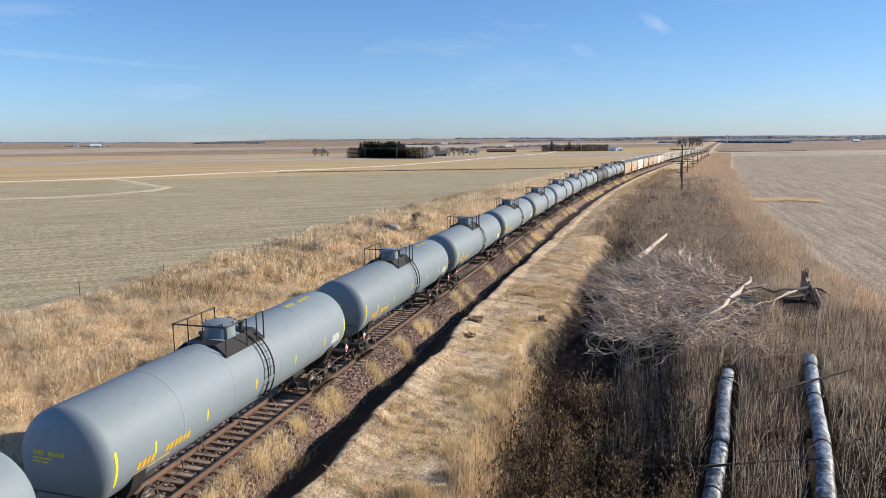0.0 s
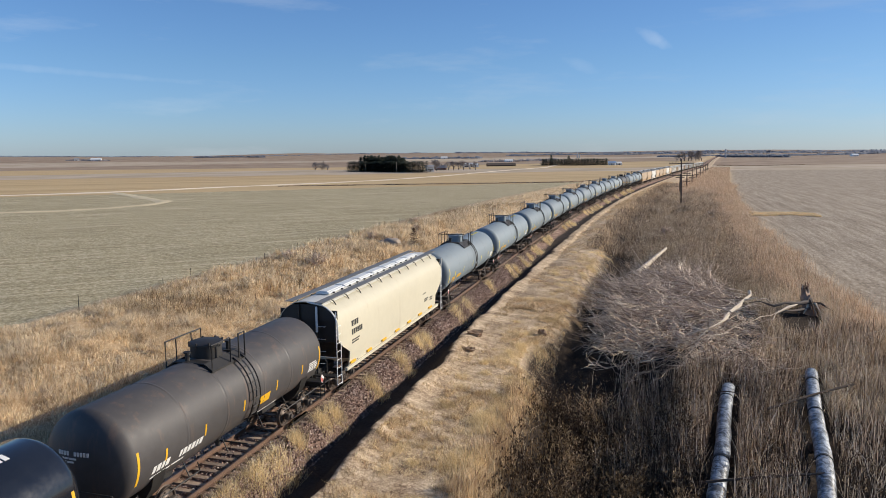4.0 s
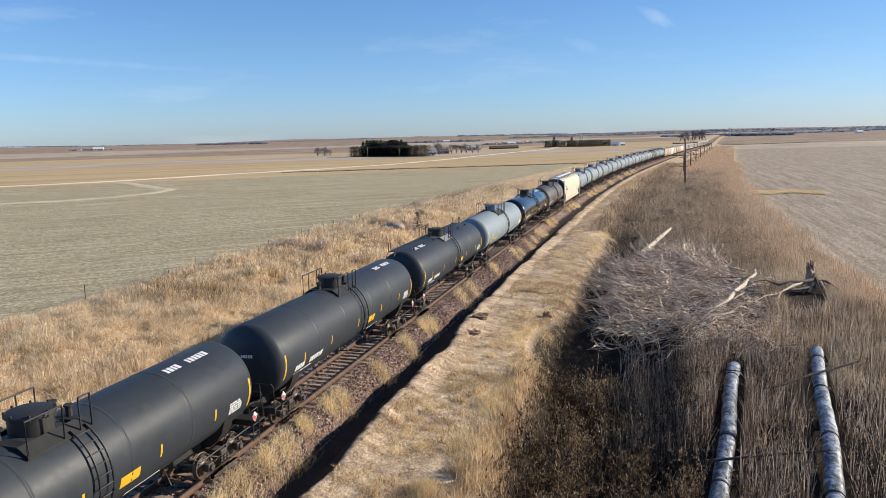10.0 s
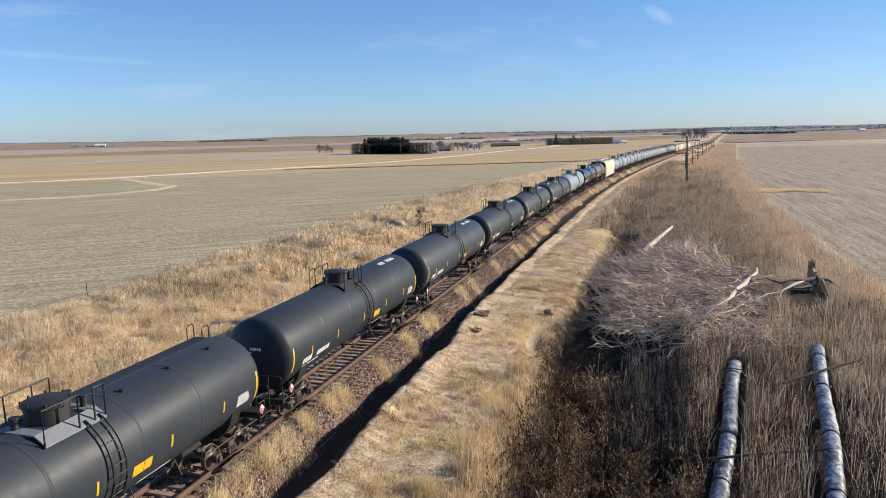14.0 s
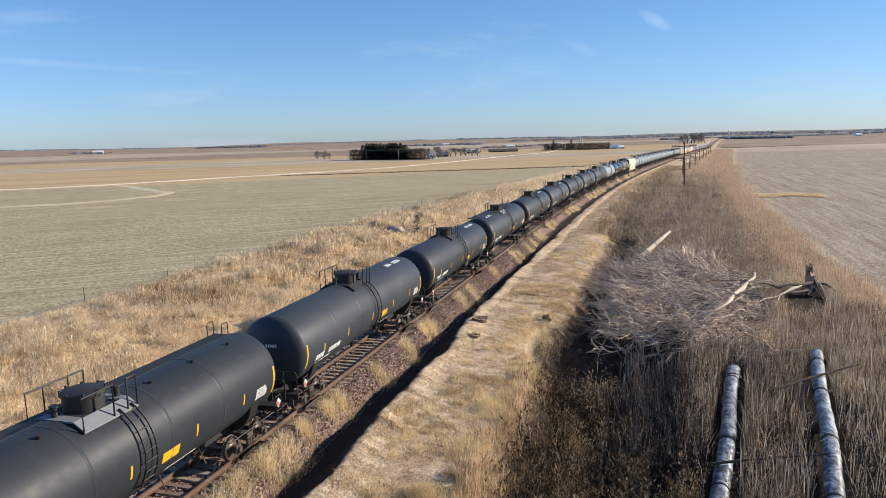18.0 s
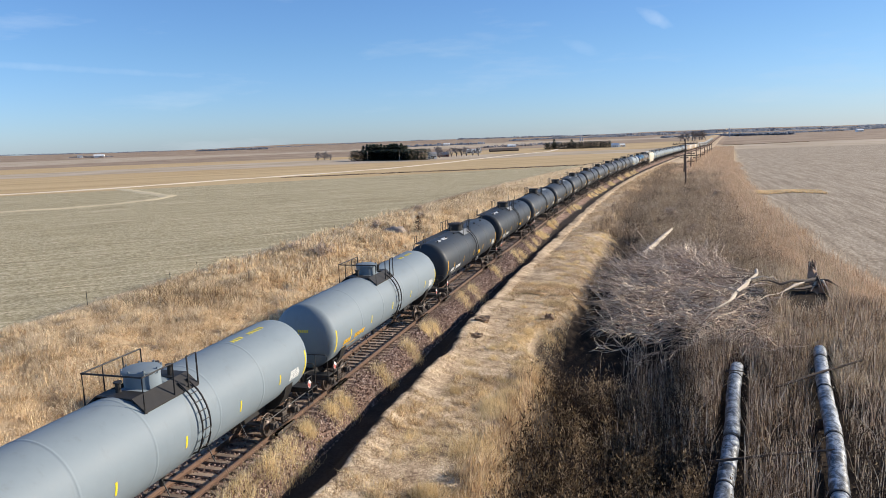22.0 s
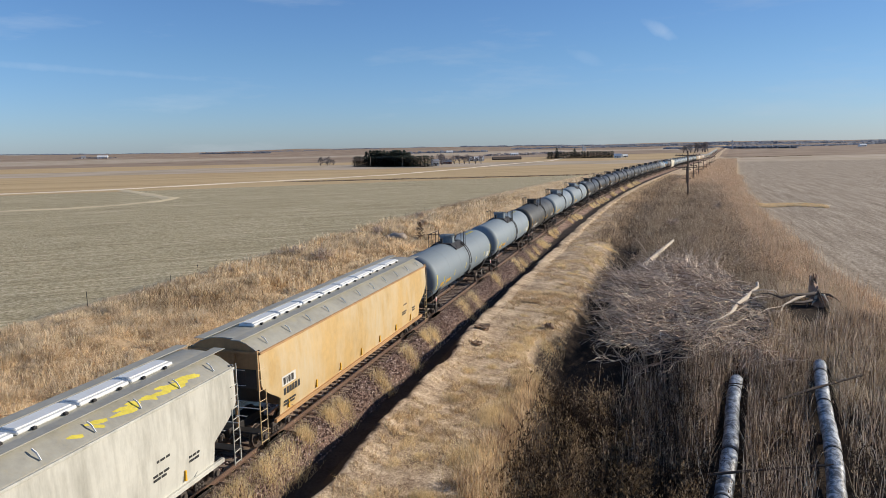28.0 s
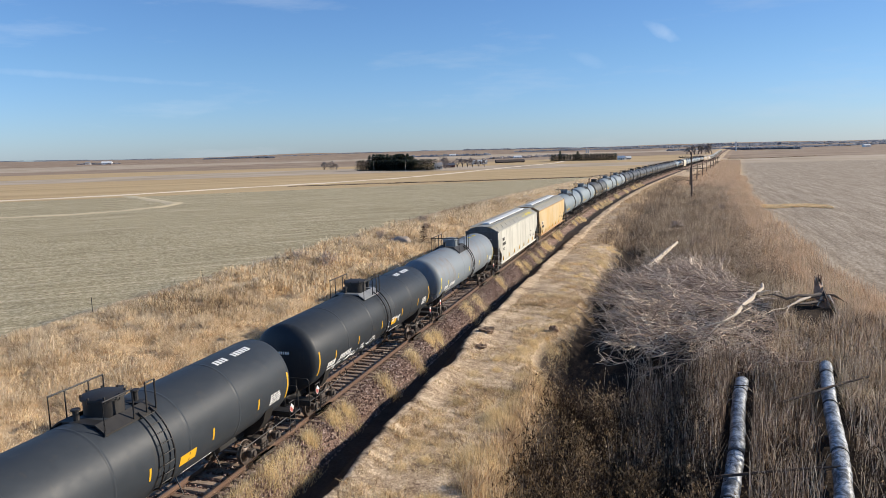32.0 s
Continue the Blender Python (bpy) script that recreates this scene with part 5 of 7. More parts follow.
def spread(n, s0, s1, v0, v1, near=1.0, clump=0.0, size=3.0, seed=0.0):
    """n places in a stretch of the plan; near > 1 crowds them to its start; clump keeps them in patches."""
    out_s, out_v = np.zeros(0), np.zeros(0)
    while len(out_s) < n:
        u = rng.uniform(0, 1, n) ** near
        s, v = s0 + (s1 - s0) * u, rng.uniform(v0, v1, n)
        x, y = plan(s, v)
        keep = rng.uniform(0, 1, n) < np.clip(0.5 + 0.5 * wave(x, y, size, seed) * 2.2, 0, 1) * clump + (1 - clump)
        out_s, out_v = np.concatenate([out_s, s[keep]]), np.concatenate([out_v, v[keep]])
    return out_s[:n], out_v[:n]


def patchy(s, v, size, seed=0.0):
    x, y = plan(s, v)
    return np.clip(0.5 + 0.75 * wave(x, y, size, seed), 0, 1)


def tufts(cs, cv, n, r):
    """n places in round clumps about the given centres."""
    k = rng.integers(0, len(cs), n)
    q = rng.normal(0, 1, (n, 2)) * (r * rng.uniform(0.5, 1.4, len(cs)))[k][:, None]
    return cs[k] + q[:, 0] * 1.2, cv[k] + q[:, 1]


def build_growth():
    # left bank: rough mounds of dry grass between the line and the fence
    s, v = spread(60000, 14, 90, -31.8, -4.6, 1.0)
    edge = np.clip((v + 31.8) / 3, 0.25, 1) * np.clip((-4.2 - v) / 2.0, 0.4, 1)
    growth("bank_grass", "low tan dry grass on the bank beside the field", "bankgrass", s, v, (0.1 + 0.26 * patchy(s, v, 1.1, 7.0)) * edge * rng.uniform(0.5, 1.3, len(s)), rng.uniform(0.022, 0.045, len(s)), 0.9, bias=(0.2, 0.3))
    cs, cv = spread(2700, 14, 62, -30.2, -5.4, 1.0, 0.45, 3.0, 1.0)
    p = patchy(cs, cv, 3.2, 1.0)
    edge = np.clip((cv + 31) / 4, 0.35, 1)
    tussocks("bank_grass", "golden mounds of long dry grass on the bank", "bankgrass", cs, cv, (0.55 + 0.65 * p) * rng.uniform(0.7, 1.3, len(cs)), (0.3 + 0.65 * p) * edge * rng.uniform(0.6, 1.3, len(cs)), 58, 0.022, (-0.15, 0.15))
    cs, cv = spread(1700, 60, 120, -28.8, -5.2, 1.3, 0.55, 4.0, 3.0)
    p = patchy(cs, cv, 4.0, 2.0)
    tussocks("bank_grass", "tan mounds of dry grass farther along the bank", "bankgrass", cs, cv, (0.6 + 0.7 * p) * rng.uniform(0.7, 1.3, len(cs)), (0.4 + 0.85 * p) * rng.uniform(0.6, 1.3, len(cs)), 30, 0.06, (-0.15, 0.15))
    cs, cv = spread(260, 16, 100, -29, -6, 1.2)
    s, v = tufts(cs, cv, 16000, 0.4)
    growth("bank_grass", "pale feathery tufts on the grassy bank", "straw", s, v, rng.uniform(0.3, 0.85, len(s)), rng.uniform(0.014, 0.028, len(s)), 0.6, bias=(0.1, 0.2), bent=True)
    s, v = spread(60000, 85, 330, -28, -4.8, 1.8)
    p = patchy(s, v, 6.0, 2.0)
    edge = np.clip((v + 29) / 4, 0.25, 1)
    growth("bank_grass", "tall tan dry grass on the bank farther along the line", "bankgrass", s, v, (0.25 + 0.9 * p) * edge * rng.uniform(0.4, 1.3, len(s)), rng.uniform(0.05, 0.12, len(s)), 0.85, bias=(0.2, 0.3))
    s, v = spread(8000, 50, 170, -28, -16, 1.2, 0.95, 6.0, 5.0)
    growth("bank_grass", "brownish thicket of dead weeds on the bank", "brownforb", s, v, rng.uniform(0.5, 1.2, len(s)), rng.uniform(0.03, 0.06, len(s)), 0.6)
    # gray-tan grass right of the brush pile, with a little green at its foot
    cs, cv = spread(420, 42, 66, 21.5, 32, 1.0)
    s, v = tufts(cs, cv, 46000, 0.42)
    growth("pale_grass", "pale gray-tan tall dry grass below the stump", "palereed", s, v, rng.uniform(0.4, 1.1, len(s)), rng.uniform(0.016, 0.032, len(s)), 0.5)
    s, v = spread(5000, 54, 62, 27, 31, 1.0, 0.9, 1.2, 1.0)
    growth("green_grass", "short faded green grass below the stump", "greengrass", s, v, rng.uniform(0.15, 0.4, len(s)), rng.uniform(0.012, 0.024, len(s)), 0.6)
    # tall reeds between and beyond the pipes
    cs, cv = spread(330, 18, 50, 18.8, 23.0, 1.0)
    s, v = tufts(cs, cv + (cs - 34) * 0.1, 6000, 0.38)
    growth("reed_growth", "tall dense dead reeds between the pipes", "reed", s, v, rng.uniform(0.5, 1.8, len(s)), rng.uniform(0.018, 0.038, len(s)) * (0.4 + s / 75), 0.2, bent=True)
    # mown strip beside the ditch
    s, v = spread(230000, 18, 62, 4.7, 10.0, 1.25)
    p, q = patchy(s, v, 2.2, 3.0), patchy(s, v, 0.42, 11.0)
    row = 0.5 + 0.5 * np.sin(s * 7.0 + 1.5 * np.sin(v * 1.3) + 2.0 * p)
    bare = np.clip(1.4 - np.hypot((s - 50) / 11, (v - 5.4) / 1.3), 0, 1)
    rut = np.exp(-((v - 7.9 - 0.25 * np.sin(s * 0.2)) / 0.14) ** 2) + np.exp(-((v - 6.2 - 0.25 * np.sin(s * 0.2)) / 0.14) ** 2)
    keep = rng.uniform(0, 1, len(s)) < (0.1 + 0.6 * p * q + 0.5 * row ** 2 * (0.3 + p)) * (1 - 0.8 * bare) * (1 - 0.85 * np.clip(rut, 0, 1))
    s, v, p, q = s[keep], v[keep], p[keep], q[keep]
    growth("mown_grass", "short pale mown grass on the access strip", "straw", s, v, (0.07 + 0.2 * p * q) * rng.uniform(0.6, 1.4, len(s)), rng.uniform(0.018, 0.038, len(s)), 0.9)
    s, v = spread(110000, 58, 170, 4.7, 10.8, 1.5)
    p, q = patchy(s, v, 3.2, 3.0), patchy(s, v, 0.8, 11.0)
    keep = rng.uniform(0, 1, len(s)) < 0.2 + 0.8 * p * q
    s, v, p, q = s[keep], v[keep], p[keep], q[keep]
    growth("mown_grass", "straw and weed stubble farther along the strip", "stubble", s, v, (0.06 + 0.22 * p * q) * rng.uniform(0.6, 1.4, len(s)), rng.uniform(0.025, 0.05, len(s)), 0.8)
    s, v = spread(24000, 160, 320, 4.8, 11, 1.3, 0.6, 5.0, 2.0)
    growth("mown_grass", "yellowish grass far along the strip", "stubble", s, v, rng.uniform(0.1, 0.3, len(s)), rng.uniform(0.06, 0.12, len(s)), 0.8)
    # yellow tussocks along the ditch side, and scattered over the strip
    cs = np.concatenate([spread(66, 19, 60, 8.5, 10.0, 1.1)[0], spread(40, 60, 120, 8.2, 10.4, 1.1)[0]])
    cv = 9.25 + rng.normal(0, 0.42, len(cs)) - 0.7 * (patchy(cs, cs * 0, 3.0, 5.0) - 0.5) - 1.4 * np.exp(-((cs - 47.0) / 4.5) ** 2)
    es, ev = spread(60, 18, 110, 5.6, 8.4, 1.3)
    fs = np.array([24.0, 26.5, 30.5, 34.5, 35.3, 36.5, 22.0])
    fv = np.array([8.4, 8.0, 8.7, 8.9, 8.6, 9.0, 8.2])
    s, v = tufts(fs, fv, 13000, 0.42)
    growth("tussock_grass", "bright yellow tussocks of long dry grass", "yellowgrass", s, np.maximum(v, 4.8), rng.uniform(0.14, 0.5, len(s)), rng.uniform(0.012, 0.022, len(s)), 0.6)
    s, v = tufts(np.concatenate([cs, es]), np.concatenate([cv, ev]), 56000, 0.27)
    growth("tussock_grass", "pale yellow tussocks of dry grass", "yellowgrass", s, np.maximum(v, 4.8), rng.uniform(0.06, 0.32, len(s)), rng.uniform(0.01, 0.02, len(s)), 0.75)
    # tufts along the foot of the ballast
    cs = np.concatenate([np.array([19, 20.5, 22, 23.6, 25.0, 26.8, 28.2, 30, 32.3, 33.5, 38, 42.5, 46, 47.2, 55, 58, 66, 75, 77]), rng.uniform(80, 240, 30)])
    s, v = tufts(cs, 2.0 + rng.uniform(-0.3, 0.2, len(cs)), 36000, 0.33)
    growth("ballast_tuft", "straw-coloured tufts at the foot of the ballast", "yellowgrass", s, np.clip(v, 1.5, 2.7), rng.uniform(0.15, 0.72, 36000), rng.uniform(0.01, 0.022, 36000), 0.65)
    # brush strip on the right: reeds, gray thicket and reddish grass
    cs, cv = spread(1100, 20, 62, 12.5, 32, 1.0)
    s, v = tufts(cs, cv, 32000, 0.36)
    dark = (v < 18) & (s < 44) | (v < 14.4)
    keep = (~dark & ((v < 22.5) | (s > 36))) | (rng.uniform(0, 1, len(s)) < np.where(dark, 0.05, 0.14))
    s, v = s[keep], v[keep]
    growth("reed_growth", "tall gray-tan dead reeds on the brush strip", "reed", s, v, rng.uniform(0.4, 1.6, len(s)), rng.uniform(0.018, 0.038, len(s)) * (0.4 + s / 75), 0.22, bent=True)
    s, v = spread(4200, 19, 60, 17.0, 32.5, 1.0, 0.5, 1.5, 2.0)
    growth("reed_growth", "single bleached reed stems standing out of the weeds", "stem", s, v, rng.uniform(0.7, 1.9, len(s)), rng.uniform(0.022, 0.042, len(s)) * (0.4 + s / 75), 0.36, bent=True)
    cs, cv = spread(130, 34, 46, 14.2, 20.0, 1.0)
    s, v = tufts(cs, cv, 4200, 0.45)
    growth("reed_growth", "tall brown reeds in the ditch before the brush pile", "reed", s, v, rng.uniform(1.0, 2.5, len(s)), rng.uniform(0.022, 0.045, len(s)), 0.16, bent=True)
    s, v = spread(500, 36, 50, 13.5, 20, 1.0, 0.5, 1.5, 2.0)
    growth("reed_growth", "bleached reed stems before the brush pile", "stem", s, v, rng.uniform(0.9, 2.2, len(s)), rng.uniform(0.025, 0.045, len(s)), 0.25, bent=True)
    # the strip's edge goes over into the ditch in brown and tan tufts
    cs, cv = spread(150, 18, 41, 9.0, 10.2, 1.1, 0.3, 2.0, 4.0)
    s, v = tufts(cs, cv, 5600, 0.28)
    growth("tussock_grass", "brownish tan tufts on the lip of the ditch", "stubble", s, v, rng.uniform(0.2, 0.8, len(s)), rng.uniform(0.016, 0.034, len(s)), 0.5, bent=True)
    cs, cv = spread(900, 60, 240, 12.6, 27, 1.5)
    s, v = tufts(cs, cv, 70000, 0.9)
    growth("reed_growth", "gray thicket of dead weeds farther along the strip", "thicket", s, np.maximum(v, 11.8), rng.uniform(0.5, 1.9, len(s)) * (0.45 + 0.8 * patchy(s, v, 5, 6.0)), rng.uniform(0.018, 0.045, len(s)), 0.45)
    cs, cv = spread(420, 96, 300, 8.2, 13.0, 1.4, 0.6, 6.0, 2.0)
    s, v = tufts(cs, cv, 22000, 0.7)
    growth("reed_growth", "gray-brown weeds spreading onto the access strip", "thicket", s, np.maximum(v, 7.4), rng.uniform(0.3, 1.3, len(s)), rng.uniform(0.03, 0.06, len(s)), 0.45)
    s, v = spread(80000, 66, 280, 13.5, 31.5, 1.7, 0.6, 5.0, 1.0)
    growth("reed_growth", "pale standing grass among the gray thicket", "palereed", s, v, rng.uniform(0.5, 1.3, len(s)), rng.uniform(0.025, 0.05, len(s)), 0.3)
    s, v = spread(64000, 52, 330, 26.0, 32.5, 1.6, 0.4, 6.0, 8.0)
    keep = rng.uniform(0, 1, len(s)) < (s - 50) / 26
    s, v = s[keep], v[keep]
    growth("red_grass", "reddish tan prairie grass beside the tilled field", "rustgrass", s, v + rng.normal(0, 0.9, len(s)) + 1.6 * (patchy(s, v * 0, 9.0, 3.0) - 0.6), rng.uniform(0.5, 1.45, len(s)), rng.uniform(0.02, 0.055, len(s)), 0.35)
    s, v = spread(46000, 80, 300, 19, 29, 1.5, 0.85, 6.0, 2.0)
    keep = rng.uniform(0, 1, len(s)) < (v - 17) / 9
    s, v = s[keep], v[keep]
    growth("red_grass", "reddish tan prairie grass behind the brush pile", "rustgrass", s, v, rng.uniform(0.5, 1.4, len(s)), rng.uniform(0.02, 0.045, len(s)), 0.35)
    s, v = spread(8000, 36, 70, 29.5, 33.5, 1.0)
    growth("red_grass", "reddish tan prairie grass at the field's edge", "rustgrass", s, v, rng.uniform(0.5, 1.2, len(s)), rng.uniform(0.02, 0.045, len(s)), 0.3)
    s, v = spread(12000, 167, 175, 33, 46, 1.0)
    growth("straw_strip", "straw-coloured strip of standing grass in the tilled field", "palestraw", s + 1.5 * np.sin(v * 0.5), v, rng.uniform(0.12, 0.45, len(s)), rng.uniform(0.1, 0.2, len(s)), 1.6)
    s, v = spread(40000, 235, 900, 12, 31, 1.9, 0.3, 14.0, 2.0)
    growth("far_brush", "reddish brown brush strip far along the line", "rustgrass", s, v, rng.uniform(0.4, 1.4, len(s)), rng.uniform(0.07, 0.16, len(s)), 0.5)


build_growth()


def forbs(name, label, material, s, v, h, shoots, thick=1.0, heads="tanforb"):
    """Branched weeds: a stem with side shoots and seed heads, as one mass."""
    ok = clear(s, v)
    s, v, h = s[ok], v[ok], h[ok]
    n = len(s)
    base = along(s, v, -0.05)
    a = rng.uniform(0, 2 * np.pi, n)
    lean = np.stack([np.cos(a), np.sin(a), np.zeros(n)], -1) * (h * rng.uniform(0.02, 0.4, n))[:, None]
    parts_v, parts_f, count = [], [], 0

    def put(b, hh, le, w):
        nonlocal count
        vv, ff = spear_arrays(b, hh, le, w, rng.uniform(0, np.pi, len(b)))
        parts_v.append(vv)
        parts_f.append(ff + count)
        count += len(vv)
    put(base, h, lean, np.full(n, 0.035 * thick))
    seeds = []
    for k in range(shoots):
        f = rng.uniform(0.2, 1.0, n) if k % 3 else rng.uniform(0.75, 1.0, n)
        b = base + np.stack([np.zeros(n), np.zeros(n), h * f * 0.95], -1) + lean * f[:, None]
        a = rng.uniform(0, 2 * np.pi, n)
        r = rng.uniform(0.12, 0.42, n) * h * (1.15 - f * 0.8)
        le = np.stack([np.cos(a) * r, np.sin(a) * r, np.zeros(n)], -1)
        rise = r * rng.uniform(0.2, 1.1, n)
        put(b, rise, le, rng.uniform(0.016, 0.034, n) * thick)
        tip = b + le * 0.9
        tip[:, 2] += rise * 0.87
        if k % 3:
            put(tip, rng.uniform(0.05, 0.1, n), le * 0.15, rng.uniform(0.03, 0.075, n) * thick)
        else:
            seeds.append(spear_arrays(tip, rng.uniform(0.07, 0.16, n), le * 0.2, rng.uniform(0.04, 0.09, n) * thick, rng.uniform(0, np.pi, n))[0])
    ob = sheet(name, np.concatenate(parts_v), np.concatenate(parts_f), material, smooth=False)
    tagged(ob, label, "weeds", kind="stuff")
    # where heads is paler than material, that colour puts sunlight on the tips
    sv = np.concatenate(seeds)
    ob = sheet("seed_heads", sv, np.arange(len(sv)).reshape(-1, 3), heads, smooth=False)
    tagged(ob, "seed heads of the " + label, "weeds", kind="stuff")


def build_weeds():
    # the ditch: bushy weeds in clumps, coloured as dark as the shade between them
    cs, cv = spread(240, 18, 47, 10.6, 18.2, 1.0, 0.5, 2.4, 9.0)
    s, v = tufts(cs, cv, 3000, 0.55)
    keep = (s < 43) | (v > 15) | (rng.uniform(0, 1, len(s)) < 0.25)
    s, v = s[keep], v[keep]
    forbs("weed_growth", "branched dead weeds with seed heads, coloured dark for the ditch's shade", "shadedforb", s, v, rng.uniform(0.5, 1.5, len(s)) * (0.4 + 0.9 * patchy(s, v, 1.3, 4.0)), 11, 1.2, heads="shadedhead")
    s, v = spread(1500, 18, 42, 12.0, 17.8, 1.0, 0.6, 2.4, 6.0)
    forbs("weed_growth", "tall weeds on the ditch floor, coloured dark for shade", "shadedforb", s, v, rng.uniform(0.9, 2.0, len(s)) * (0.45 + 0.9 * patchy(s, v, 1.5, 8.0)), 13, 1.2, heads="shadedhead")
    s, v = spread(650, 18, 41, 9.9, 12.4, 1.1)
    forbs("weed_growth", "low brown weeds on the ditch bank", "brownforb", s, v, rng.uniform(0.3, 0.9, len(s)) * np.clip((v - 9.3) / 1.2, 0.35, 1), 10, 1.1, heads="shadedhead")
    # brown bushes in the unshaded weed colour over the dark ones
    cs, cv = spread(44, 18, 43, 11.4, 18.6, 1.1, 0.3, 1.8, 7.0)
    s, v = tufts(cs, cv, 1000, 0.42)
    forbs("weed_growth", "bushy brown weeds standing over the dark ditch", "brownforb", s, v, rng.uniform(0.8, 2.1, len(s)), 14, 1.0, heads="brownforb")
    # the same shade-dark colour fills the ground beyond the pipes
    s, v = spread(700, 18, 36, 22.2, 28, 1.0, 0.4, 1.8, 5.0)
    forbs("weed_growth", "weeds beyond the pipes, coloured dark for shade", "shadedforb", s, v, rng.uniform(0.6, 1.6, len(s)), 11, heads="shadedhead")
    cs, cv = spread(40, 19, 44, 11.6, 18.4, 1.0)
    s, v = tufts(cs, cv, 380, 0.45)
    forbs("weed_growth", "tan seeding weeds among the dark ones", "tanforb", s, v, rng.uniform(0.7, 2.0, len(s)), 9, 0.9)
    s, v = spread(3400, 18, 62, 17.5, 32.5, 1.1, 0.5, 1.8, 3.0)
    keep = (s > 40) | (rng.uniform(0, 1, len(s)) < 0.5)
    s, v = s[keep], v[keep]
    forbs("weed_growth", "tangled gray-brown dead weeds round the pipes", "thicket", s, v, rng.uniform(0.4, 1.5, len(s)) * (0.4 + 0.9 * patchy(s, v, 1.4, 4.0)), 10, 0.8)
    s, v = spread(420, 55, 135, -28, -17, 1.2, 0.95, 4.0, 5.0)
    forbs("weed_growth", "brown dead weeds on the top of the bank", "bankgrass", s, v, rng.uniform(0.6, 1.4, len(s)), 10, 1.2, heads="bankgrass")
    s, v = spread(2600, 76, 190, 12.4, 27, 1.5, 0.6, 6.0, 3.0)
    forbs("weed_growth", "gray-brown thicket beyond the brush pile", "thicket", s, v, rng.uniform(0.8, 2.4, len(s)) * (0.5 + 0.8 * patchy(s, v, 4.0, 3.0)), 11, 1.5, heads="thicket")


build_weeds()


def stick_arrays(p, q, r0, r1, bow=None):
    """Three-sided sticks from p to q, bent in the middle where bow is given."""
    n = len(p)
    d = q - p
    d /= np.linalg.norm(d, axis=1)[:, None] + 1e-9
    ref = np.where(np.abs(d[:, 2:3]) > 0.9, np.array([[1.0, 0, 0]]), np.array([[0, 0, 1.0]]))
    u = np.cross(d, ref)
    u /= np.linalg.norm(u, axis=1)[:, None] + 1e-9
    w = np.cross(d, u)
    rings = []
    for f, r in ((0, r0), (0.5, (r0 + r1) / 2), (1, r1)) if bow is not None else ((0, r0), (1, r1)):
        c = p + (q - p) * f + (0 if bow is None else bow * (4 * f * (1 - f)))
        rings.append(np.stack([c + (u * math.cos(t) + w * math.sin(t)) * r[:, None] for t in (0, 2.094, 4.189)], 1))
    v = np.concatenate(rings, 1).reshape(-1, 3)
    quads = [[k * 3 + i, k * 3 + (i + 1) % 3, k * 3 + 3 + (i + 1) % 3, k * 3 + 3 + i] for k in range(len(rings) - 1) for i in range(3)]
    f = (np.arange(n)[:, None, None] * 3 * len(rings) + np.array(quads)).reshape(-1, 4)
    return v, f


PILE_S, PILE_V = 64.0, 18.3
PILE_A, PILE_B = 17.5, 6.3


def pile_top(s, v):
    """Height of the brush pile above the ground; its outline is ragged."""
    a = (s - PILE_S) / PILE_A
    b = (v - PILE_V) / PILE_B
    t = np.arctan2(b, a)
    rim = 0.9 + 0.07 * np.sin(3 * t + 0.6) + 0.06 * np.sin(7 * t + 2.0) + 0.04 * np.sin(13 * t)
    return 2.5 * np.clip(1 - (a * a + b * b) / rim ** 2, 0, 1) ** 0.34 * (0.62 + 0.45 * patchy(s, v, 3.0, 2.0))


